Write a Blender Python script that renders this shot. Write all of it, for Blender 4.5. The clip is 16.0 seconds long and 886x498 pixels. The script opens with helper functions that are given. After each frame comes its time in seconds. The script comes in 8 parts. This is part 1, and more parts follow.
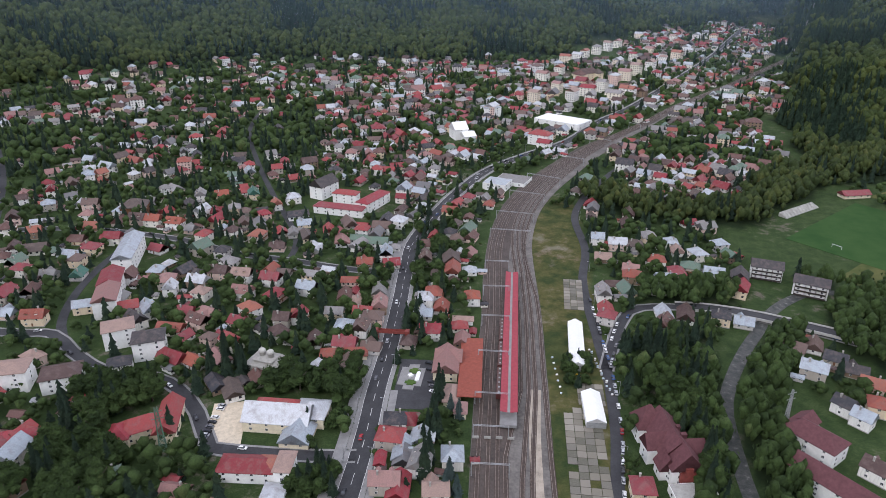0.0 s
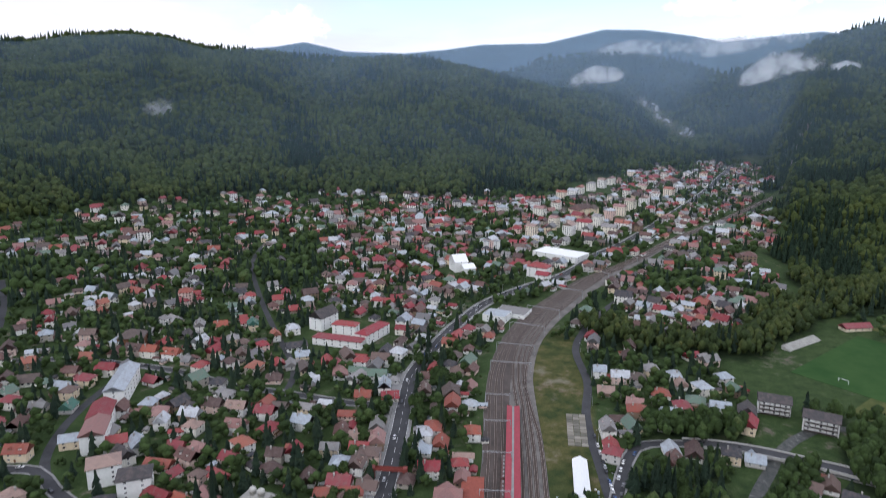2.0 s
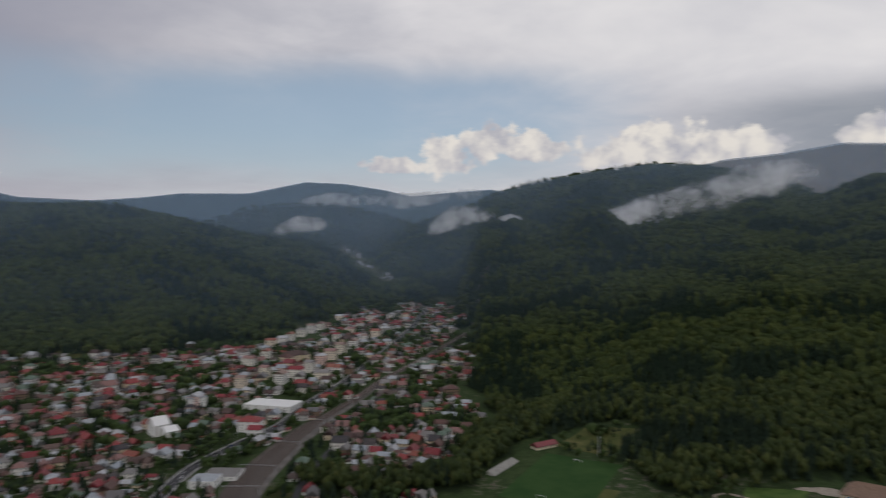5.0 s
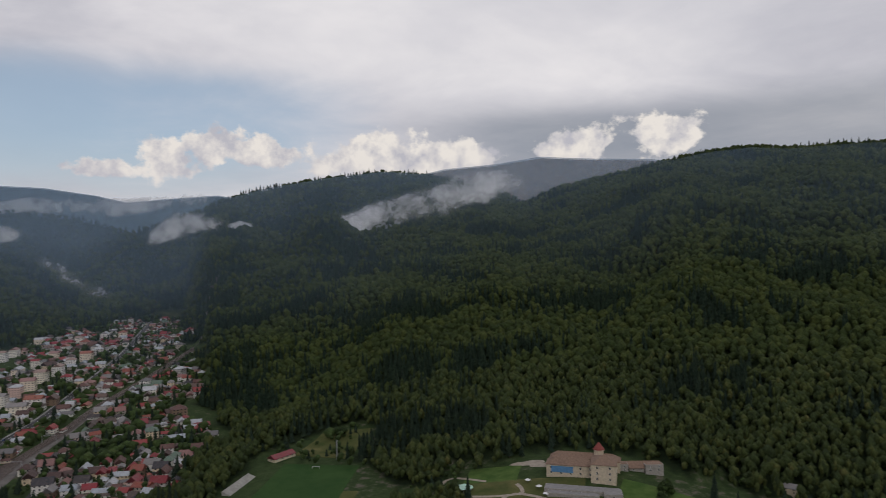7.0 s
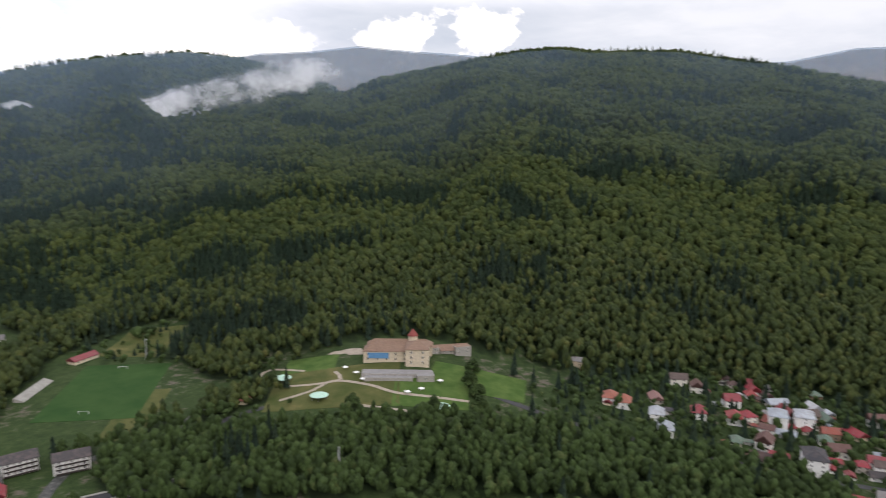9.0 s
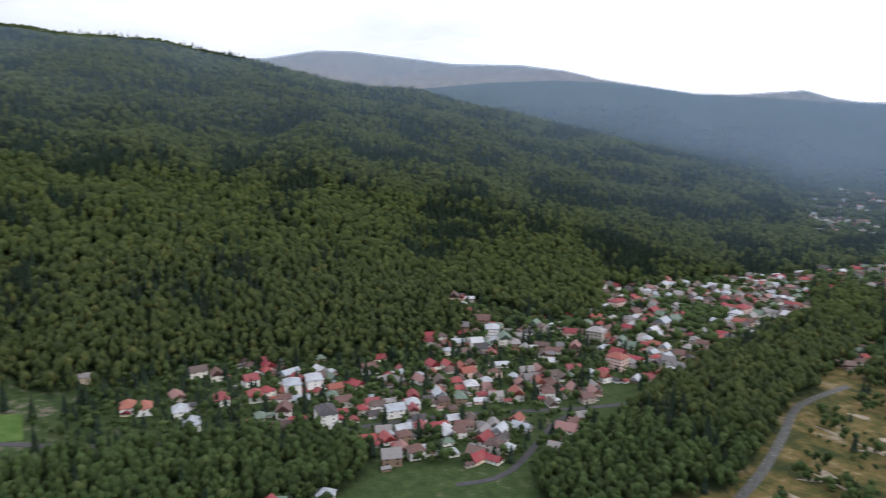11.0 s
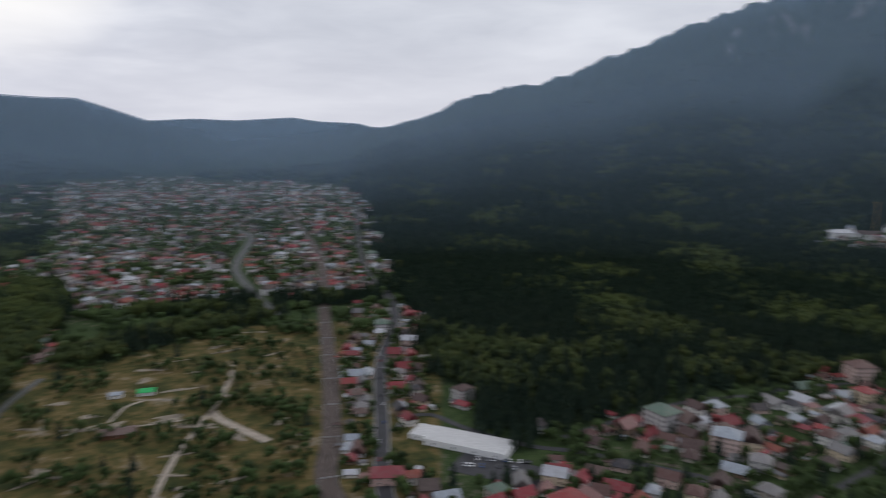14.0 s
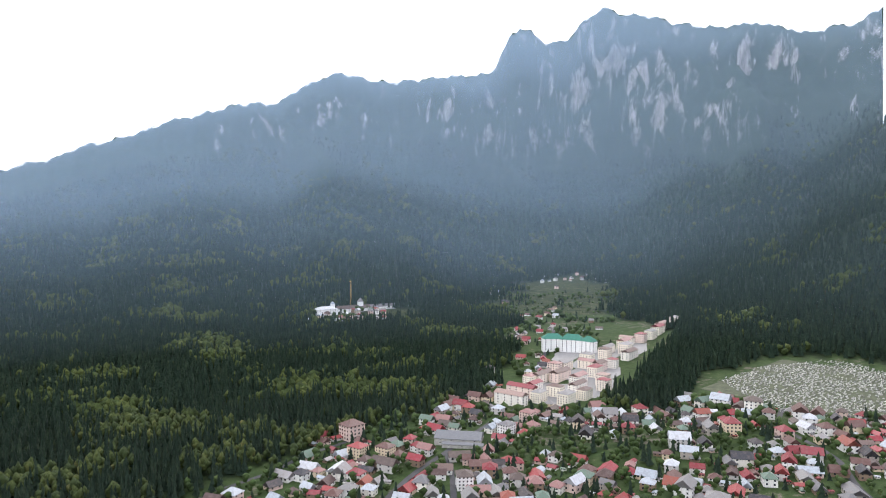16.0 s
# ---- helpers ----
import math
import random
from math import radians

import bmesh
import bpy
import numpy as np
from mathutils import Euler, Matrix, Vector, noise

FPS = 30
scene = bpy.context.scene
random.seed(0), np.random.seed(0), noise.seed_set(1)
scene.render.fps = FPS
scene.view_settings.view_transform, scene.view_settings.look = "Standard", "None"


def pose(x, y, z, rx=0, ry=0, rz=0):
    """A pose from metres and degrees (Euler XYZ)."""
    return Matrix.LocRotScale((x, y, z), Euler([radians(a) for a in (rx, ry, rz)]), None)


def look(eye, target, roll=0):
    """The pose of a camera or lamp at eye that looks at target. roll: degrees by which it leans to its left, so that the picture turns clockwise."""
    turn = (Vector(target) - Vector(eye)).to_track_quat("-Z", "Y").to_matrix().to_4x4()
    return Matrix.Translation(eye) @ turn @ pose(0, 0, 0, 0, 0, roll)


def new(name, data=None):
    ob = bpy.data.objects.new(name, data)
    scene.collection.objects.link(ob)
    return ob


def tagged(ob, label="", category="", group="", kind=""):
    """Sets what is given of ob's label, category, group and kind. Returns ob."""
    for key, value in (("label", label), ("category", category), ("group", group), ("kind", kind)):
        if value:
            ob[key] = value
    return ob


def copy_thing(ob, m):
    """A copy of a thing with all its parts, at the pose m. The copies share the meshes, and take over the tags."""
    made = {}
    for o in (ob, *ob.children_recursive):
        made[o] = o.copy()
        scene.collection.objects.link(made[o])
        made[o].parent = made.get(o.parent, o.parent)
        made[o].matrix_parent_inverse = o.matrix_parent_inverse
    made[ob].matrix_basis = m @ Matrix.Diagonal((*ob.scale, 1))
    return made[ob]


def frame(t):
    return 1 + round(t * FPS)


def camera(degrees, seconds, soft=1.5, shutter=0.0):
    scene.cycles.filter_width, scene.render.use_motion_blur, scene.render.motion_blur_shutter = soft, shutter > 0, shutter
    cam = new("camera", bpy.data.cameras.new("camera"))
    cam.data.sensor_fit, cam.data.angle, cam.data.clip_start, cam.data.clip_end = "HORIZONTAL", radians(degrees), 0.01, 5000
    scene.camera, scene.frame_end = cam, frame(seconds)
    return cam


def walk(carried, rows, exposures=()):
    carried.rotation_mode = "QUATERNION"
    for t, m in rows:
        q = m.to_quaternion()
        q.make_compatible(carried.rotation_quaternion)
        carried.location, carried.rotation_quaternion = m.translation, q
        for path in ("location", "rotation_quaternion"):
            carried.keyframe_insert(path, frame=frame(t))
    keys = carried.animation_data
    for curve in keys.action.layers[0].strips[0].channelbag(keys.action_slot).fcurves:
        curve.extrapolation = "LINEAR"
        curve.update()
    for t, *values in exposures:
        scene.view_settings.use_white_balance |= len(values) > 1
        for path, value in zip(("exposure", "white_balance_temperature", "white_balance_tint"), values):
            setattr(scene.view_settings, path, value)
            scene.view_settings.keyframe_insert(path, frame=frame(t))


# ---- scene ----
# The camera hovers on one spot, 220 m above the station, and turns: seconds, heading, tilt, lean.
EYE = (0.0, 0.0, 220.0)
PATH = [
    (0, 0.00, -23.85, -0.09),
    (0.5, -0.00, -23.98, -0.11),
    (1, -0.00, -23.93, -0.09),
    (1.1, 0.00, -23.59, -0.11),
    (1.2, 0.00, -22.49, -0.13),
    (1.3, 0.00, -21.29, -0.16),
    (1.4, 0.00, -19.99, -0.18),
    (1.5, 0.00, -18.55, -0.20),
    (2, -0.02, -12.88, -0.27),
    (2.5, -0.06, -8.53, -0.35),
    (2.6, -0.10, -7.41, -0.38),
    (2.7, -0.10, -5.91, -0.40),
    (2.8, -0.10, -3.61, -0.43),
    (2.9, -0.10, -1.61, -0.45),
    (3, -0.13, -0.26, -0.48),
    (3.5, -0.13, -0.36, -0.48),
    (3.9, 0.10, -0.46, -0.52),
    (4, 1.42, -0.48, -0.53),
    (4.1, 3.50, -0.51, -0.50),
    (4.5, 12.87, -0.54, -0.38),
    (5, 23.93, -0.62, -0.06),
    (5.2, 28.12, -0.61, -0.04),
    (7.5, 49.66, -0.68, 0.30),
    (8, 54.14, -2.30, -0.65),
    (8.5, 57.25, -7.57, -0.57),
    (9, 61.01, -9.27, -0.46),
    (9.5, 71.34, -9.39, -0.28),
    (10, 83.62, -9.54, -0.16),
    (10.2, 87.77, -9.61, -0.15),
    (12.3, 120.55, -9.62, -0.32),
    (12.5, 123.87, -9.66, -0.26),
    (13, 132.77, -9.77, -0.36),
    (13.5, 147.00, -9.79, -0.54),
    (14, 164.77, -9.75, -0.55),
    (14.2, 171.73, -9.73, -0.62),
    (14.5, 181.19, -9.80, -0.41),
    (15, 191.76, -9.95, -0.55),
    (15.5, 203.51, -9.99, -0.64),
    (15.6, 204.50, -9.80, -0.56),
    (15.7, 204.85, -8.30, -0.47),
    (15.8, 204.85, -6.30, -0.38),
    (15.9, 204.85, -4.00, -0.29),
    (15.97, 204.85, -2.20, -0.23),
    (16, 204.90, -2.00, -0.20),
]

def heading(yaw, tilt, lean):
    right = Matrix.Rotation(radians(-yaw), 4, "Z") @ Matrix.Rotation(radians(90 + tilt), 4, "X")
    return Matrix.Translation(EYE) @ right @ Matrix.Rotation(radians(LEAN_SIGN * lean), 4, "Z")


LEAN_SIGN = -1
cam = camera(65.8, 16.0, soft=0.9, shutter=0.5)
EXPOSURES = [(0, 0.38, 5950, 15), (1.2, 0.38, 5950, 15), (2, 0.2, 5850, 12), (2.6, -0.15, 6050, 11), (3.2, -0.55, 6250, 11), (4, -0.9, 6250, 11), (5, -1.0, 6400, 12), (7.5, -0.9, 6400, 14), (8.2, -0.75, 6350, 15), (9, 0.26, 6500, 14), (10, 0.6, 6400, 14), (12.5, -0.15, 6050, 11), (13.5, -0.65, 6100, 11), (14.5, -0.35, 6100, 12), (15, 0.1, 6150, 12), (15.6, 0.85, 6200, 12), (16, 1.05, 6250, 12)]
walk(cam, [(t, heading(y, p, r)) for t, y, p, r in PATH], exposures=EXPOSURES)


# ---- small helpers ----
def part(name, bm, material, parent, label=""):
    me = bpy.data.meshes.new(name)
    bm.to_mesh(me)
    bm.free()
    for m in material if isinstance(material, (list, tuple)) else [material]:
        me.materials.append(m)
    ob = new(name, me)
    ob.parent = parent
    if label:
        tagged(ob, label)
    return ob


def thing(name, label, category, group="", kind=""):
    return tagged(new(name), label, category, group, kind)


def mesh_from(name, verts, faces, materials, index=None):
    """A mesh of equal-sided faces from arrays."""
    me = bpy.data.meshes.new(name)
    verts = np.asarray(verts, np.float32)
    faces = np.asarray(faces, np.int32)
    n, k = faces.shape
    me.vertices.add(len(verts))
    me.vertices.foreach_set("co", verts.ravel())
    me.loops.add(n * k)
    me.loops.foreach_set("vertex_index", faces.ravel())
    me.polygons.add(n)
    me.polygons.foreach_set("loop_start", np.arange(n, dtype=np.int32) * k)
    for m in materials:
        me.materials.append(m)
    if index is not None:
        me.polygons.foreach_set("material_index", np.asarray(index, np.int32))
    me.polygons.foreach_set("use_smooth", np.zeros(n, bool))
    me.update(calc_edges=True)
    return me


def box(bm, x0, x1, y0, y1, z0, z1, mat=0):
    v = [bm.verts.new(p) for p in ((x0, y0, z0), (x1, y0, z0), (x1, y1, z0), (x0, y1, z0), (x0, y0, z1), (x1, y0, z1), (x1, y1, z1), (x0, y1, z1))]
    for f in ((3, 2, 1, 0), (4, 5, 6, 7), (0, 1, 5, 4), (1, 2, 6, 5), (2, 3, 7, 6), (3, 0, 4, 7)):
        bm.faces.new([v[i] for i in f]).material_index = mat


def az_of(x, y):
    return np.degrees(np.arctan2(x, y)) % 360


def polar(az, r):
    return r * math.sin(radians(az)), r * math.cos(radians(az))


# ---- world, sun ----
SUN_AZ, SUN_EL = 222.0, 34.0
world = bpy.data.worlds.new("sky")
scene.world = world
world.use_nodes = True
class Nodes:
    """A short way to write node trees."""

    def __init__(self, tree):
        self.tree = tree
        tree.nodes.clear()

    def add(self, kind, inputs=(), **values):
        node = self.tree.nodes.new(kind)
        if "operation" in values:
            node.operation = values["operation"]
        if "use_clamp" in values:
            node.use_clamp = values["use_clamp"]
        if "data_type" in values:
            node.data_type, node.blend_type = values["data_type"], values["blend_type"]
        if "interpolation_type" in values:
            node.interpolation_type = values["interpolation_type"]
        if "attribute_name" in values:
            node.attribute_name = values["attribute_name"]
        for key, value in dict(inputs).items():
            self.set(node.inputs[key], value)
        return node

    def set(self, socket, value):
        if hasattr(value, "is_linked"):
            self.tree.links.new(value, socket)
        else:
            socket.default_value = value

    def math(self, op, a, b=0.0, clamp=False):
        return self.add("ShaderNodeMath", {0: a, 1: b}, operation=op, use_clamp=clamp).outputs[0]

    def vec(self, op, a, b=(0, 0, 0)):
        node = self.add("ShaderNodeVectorMath", {0: a, 1: b}, operation=op)
        return node.outputs["Value"] if op in ("DOT_PRODUCT", "LENGTH", "DISTANCE") else node.outputs["Vector"]

    def mix(self, f, a, b, blend="MIX"):
        node = self.add("ShaderNodeMix", data_type="RGBA", blend_type=blend)
        for i, v in ((0, f), (6, a), (7, b)):
            if not hasattr(v, "is_linked") and i and len(v) == 3:
                v = (*v, 1)
            self.set(node.inputs[i], v)
        return node.outputs[2]

    def step(self, x, lo, hi, a=0.0, b=1.0):
        return self.add("ShaderNodeMapRange", {0: x, 1: lo, 2: hi, 3: a, 4: b}, interpolation_type="SMOOTHSTEP").outputs[0]

    def noise(self, v, scale, detail=4.0, rough=0.55, distortion=0.0):
        return self.add("ShaderNodeTexNoise", {"Vector": v, "Scale": scale, "Detail": detail, "Roughness": rough, "Distortion": distortion}).outputs["Fac"]

    def ramp(self, x, stops, mode="LINEAR"):
        node = self.add("ShaderNodeValToRGB", {0: x})
        el = node.color_ramp.elements
        node.color_ramp.interpolation = mode
        while len(el) < len(stops):
            el.new(0.5)
        for e, (p, c) in zip(el, stops):
            e.position, e.color = p, (*c, 1)
        return node.outputs[0]


def direction(az, el):
    return (math.sin(radians(az)) * math.cos(radians(el)), math.cos(radians(az)) * math.cos(radians(el)), math.sin(radians(el)))


def make_sky():
    n = Nodes(world.node_tree)
    ray = n.add("ShaderNodeTexCoord").outputs["Generated"]
    ray = n.vec("NORMALIZE", ray)
    z = n.add("ShaderNodeSeparateXYZ", {0: ray}).outputs[2]
    clear = n.add("ShaderNodeTexSky")
    clear.sky_type, clear.sun_disc = "NISHITA", False
    clear.sun_elevation, clear.sun_rotation = radians(SUN_EL), radians(SUN_AZ)
    clear.altitude, clear.dust_density = 900.0, 2.0
    clear = n.mix(1.0, clear.outputs[0], (0.125, 0.125, 0.125), "MULTIPLY")
    clear = n.mix(n.step(z, 0.0, 0.2, 0.8, 0.5), clear, (0.46, 0.57, 0.62))
    # a high sheet of cloud, seen flatter towards the horizon
    flat = n.math("ADD", n.math("MAXIMUM", z, 0.0), 0.16)
    sheet = n.add("ShaderNodeCombineXYZ", {0: n.math("DIVIDE", n.add("ShaderNodeSeparateXYZ", {0: ray}).outputs[0], flat),
                                           1: n.math("DIVIDE", n.add("ShaderNodeSeparateXYZ", {0: ray}).outputs[1], flat), 2: 0.3}).outputs[0]
    big = n.noise(sheet, 0.55, 5.0, 0.55, 0.4)
    fine = n.noise(sheet, 1.9, 6.0, 0.6, 0.3)
    texture = n.math("ADD", n.math("MULTIPLY", big, 0.65), n.math("MULTIPLY", fine, 0.35))
    grey = n.ramp(texture, [(0.34, (0.46, 0.47, 0.53)), (0.5, (0.68, 0.68, 0.72)), (0.64, (0.94, 0.92, 0.92))])
    grey = n.mix(n.step(n.vec("DOT_PRODUCT", ray, direction(325, 18)), 0.66, 0.97, 0.0, 0.92), grey, (0.36, 0.37, 0.45))
    # towards the sun behind the western ridge the cloud is blown out
    toward = n.vec("DOT_PRODUCT", ray, direction(193, 12))
    glow = n.step(toward, 0.2, 0.97, 0.0, 1.0)
    grey = n.mix(n.math("MULTIPLY", glow, 0.86), grey, n.ramp(texture, [(0.36, (0.58, 0.59, 0.62)), (0.62, (0.74, 0.745, 0.76))]))
    low_glow = n.step(n.vec("DOT_PRODUCT", ray, direction(132, 13.5)), 0.982, 1.0)
    grey = n.mix(n.math("MULTIPLY", low_glow, 0.8), grey, (1.1, 1.04, 0.94))
    side = n.math("MULTIPLY", n.step(n.vec("DOT_PRODUCT", ray, direction(331, 6)), 0.93, 0.985), n.step(n.math("ADD", z, n.math("MULTIPLY", big, 0.1)), 0.18, 0.25, 1.0, 0.0))
    grey = n.mix(n.math("MULTIPLY", side, n.math("MULTIPLY", texture, 1.3)), grey, (0.72, 0.66, 0.66))
    low_east = n.math("MULTIPLY", n.step(n.vec("DOT_PRODUCT", ray, direction(78, 10)), 0.74, 0.93), n.step(z, 0.165, 0.225, 1.0, 0.0))
    grey = n.mix(n.math("MULTIPLY", low_east, 0.85), grey, n.ramp(texture, [(0.38, (0.33, 0.37, 0.42)), (0.62, (0.45, 0.47, 0.50))]))
    bright = n.step(n.vec("DOT_PRODUCT", ray, direction(52, 21)), 0.84, 0.98)
    bright = n.math("MULTIPLY", bright, n.math("SUBTRACT", 1.0, low_east))
    grey = n.mix(n.math("MULTIPLY", bright, 0.7), grey, n.ramp(texture, [(0.36, (0.80, 0.80, 0.83)), (0.6, (1.02, 1.0, 0.98))]))
    # an open stretch of blue to the north
    gap = n.step(n.math("ADD", n.vec("DOT_PRODUCT", ray, direction(9, 9)), n.math("MULTIPLY", texture, -0.30)), 0.70, 0.85)
    band = n.step(n.math("ABSOLUTE", n.math("SUBTRACT", n.math("ADD", z, n.math("MULTIPLY", big, 0.16)), 0.235)), 0.05, 0.12, 1.0, 0.0)
    sky = n.mix(n.math("MULTIPLY", gap, n.math("MULTIPLY", band, 0.9)), grey, clear)
    # heaped clouds low over the eastern ranges
    puffs = n.noise(n.vec("MULTIPLY", ray, (1.0, 1.0, 1.25)), 16.0, 6.0, 0.6)
    heaps = None
    for az, el, wide, high in ((-12.5, 3.6, 3.2, 2.4), (20.5, 6.3, 3.4, 0.9), (24.3, 7.3, 3.4, 1.7), (27.2, 7.9, 3.0, 1.7), (31.0, 7.6, 3.6, 1.1), (40.5, 7.5, 6.0, 2.0), (46.0, 7.0, 6.0, 1.7), (57.0, 7.6, 3.2, 1.7), (63.6, 8.5, 3.0, 2.2)):
        d = direction(az, el)
        s = (math.cos(radians(az)), -math.sin(radians(az)), 0.0)
        across = n.math("DIVIDE", n.vec("DOT_PRODUCT", ray, s), math.sin(radians(wide)))
        above = n.math("DIVIDE", n.math("SUBTRACT", z, d[2]), math.sin(radians(high)))
        far = n.math("SQRT", n.math("ADD", n.math("MULTIPLY", across, across), n.math("MULTIPLY", above, above)))
        front = n.step(n.vec("DOT_PRODUCT", ray, d), 0.5, 0.6)
        shape = n.step(n.math("ADD", far, n.math("MULTIPLY", n.math("SUBTRACT", puffs, 0.5), 3.0)), 0.75, 1.05, 1.0, 0.0)
        shape = n.math("MULTIPLY", shape, front)
        heaps = shape if heaps is None else n.math("MAXIMUM", heaps, shape)
    lit = n.ramp(n.math("ADD", n.noise(ray, 26.0, 5.0, 0.6), n.math("MULTIPLY", z, 1.2)), [(0.52, (0.60, 0.60, 0.64)), (0.72, (1.0, 0.95, 0.86))])
    sky = n.mix(heaps, sky, lit)
    # pale haze at the horizon
    sky = n.mix(n.math("MULTIPLY", n.step(z, 0.02, 0.16, 0.55, 0.0), n.math("SUBTRACT", 1.0, low_east)), sky, (0.72, 0.70, 0.72))
    back = n.add("ShaderNodeBackground", {0: sky, 1: 1.5})
    out = n.add("ShaderNodeOutputWorld")
    n.tree.links.new(back.outputs[0], out.inputs[0])


make_sky()
sun_data = bpy.data.lights.new("sun", "SUN")
sun_data.energy, sun_data.angle, sun_data.color = 0.8, radians(16), (1.0, 0.93, 0.84)
sun = new("sun", sun_data)
sun.matrix_world = look(Vector(direction(SUN_AZ, SUN_EL)) * 500, (0, 0, 0))


# ---- materials ----
def material(name, build, **kw):
    m = bpy.data.materials.new(name)
    m.use_nodes = True
    n = Nodes(m.node_tree)
    shader = build(n, **kw)
    out = n.add("ShaderNodeOutputMaterial")
    n.tree.links.new(shader, out.inputs[0])
    return m


def surface(n, color, rough=0.85, metal=0.0, normal=None, spec=0.3):
    b = n.add("ShaderNodeBsdfPrincipled", {"Base Color": color if hasattr(color, "is_linked") else (*color, 1), "Roughness": rough, "Metallic": metal, "Specular IOR Level": spec})
    if normal is not None:
        n.tree.links.new(normal, b.inputs["Normal"])
    return b.outputs[0]


def where(n):
    return n.add("ShaderNodeNewGeometry").outputs["Position"]


def bump(n, height, strength=0.5, distance=0.3):
    return n.add("ShaderNodeBump", {"Height": height, "Strength": strength, "Distance": distance}).outputs[0]


def plain(n, color, rough=0.8, metal=0.0, vary=0.18, scale=0.6, spec=0.3):
    """One coat with stains at two scales."""
    p = where(n)
    a, b = n.noise(p, scale, 4), n.noise(p, scale * 9, 3)
    f = n.math("ADD", n.math("MULTIPLY", a, 0.6), n.math("MULTIPLY", b, 0.4))
    dark = tuple(c * (1 - vary * 1.6) for c in color)
    light = tuple(min(1, c * (1 + vary)) for c in color)
    return surface(n, n.ramp(f, [(0.3, dark), (0.7, light)]), rough, metal, bump(n, b, 0.15, 0.05), spec)


def island(n):
    return n.add("ShaderNodeNewGeometry").outputs["Random Per Island"]


def leafy(n, stops, scale=0.5, each=None):
    p = where(n)
    r = island(n) if each is None else each(n)
    r = n.math("ADD", n.math("MULTIPLY", r, 0.55), n.math("MULTIPLY", n.math("SUBTRACT", n.noise(p, 0.085, 2), 0.27), 1.0), True)
    col = n.ramp(r, stops)
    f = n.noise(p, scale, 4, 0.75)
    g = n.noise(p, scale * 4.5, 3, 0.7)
    # painted shade in the gaps between leaves: near-black at two noise sizes
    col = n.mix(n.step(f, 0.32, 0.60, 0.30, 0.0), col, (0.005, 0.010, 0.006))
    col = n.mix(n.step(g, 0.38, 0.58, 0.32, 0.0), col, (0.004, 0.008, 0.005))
    both = n.math("ADD", n.math("MULTIPLY", f, 0.6), n.math("MULTIPLY", g, 0.4))
    return surface(n, col, 0.75, 0.0, bump(n, both, 1.0, 1.2), 0.12)


def object_random(n):
    return n.add("ShaderNodeObjectInfo").outputs["Random"]


SPRUCE = [(0.0, (0.016, 0.029, 0.020)), (0.5, (0.025, 0.044, 0.028)), (1.0, (0.042, 0.064, 0.034))]
BEECH = [(0.0, (0.027, 0.041, 0.016)), (0.45, (0.047, 0.068, 0.021)), (0.8, (0.080, 0.099, 0.028)), (1.0, (0.124, 0.120, 0.038))]
GARDEN = [(0.0, (0.023, 0.040, 0.015)), (0.4, (0.046, 0.074, 0.022)), (0.75, (0.070, 0.112, 0.034)), (1.0, (0.110, 0.130, 0.046))]
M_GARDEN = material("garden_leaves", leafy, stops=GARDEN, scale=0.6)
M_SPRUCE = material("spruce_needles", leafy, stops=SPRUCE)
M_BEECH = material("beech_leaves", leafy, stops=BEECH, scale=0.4)


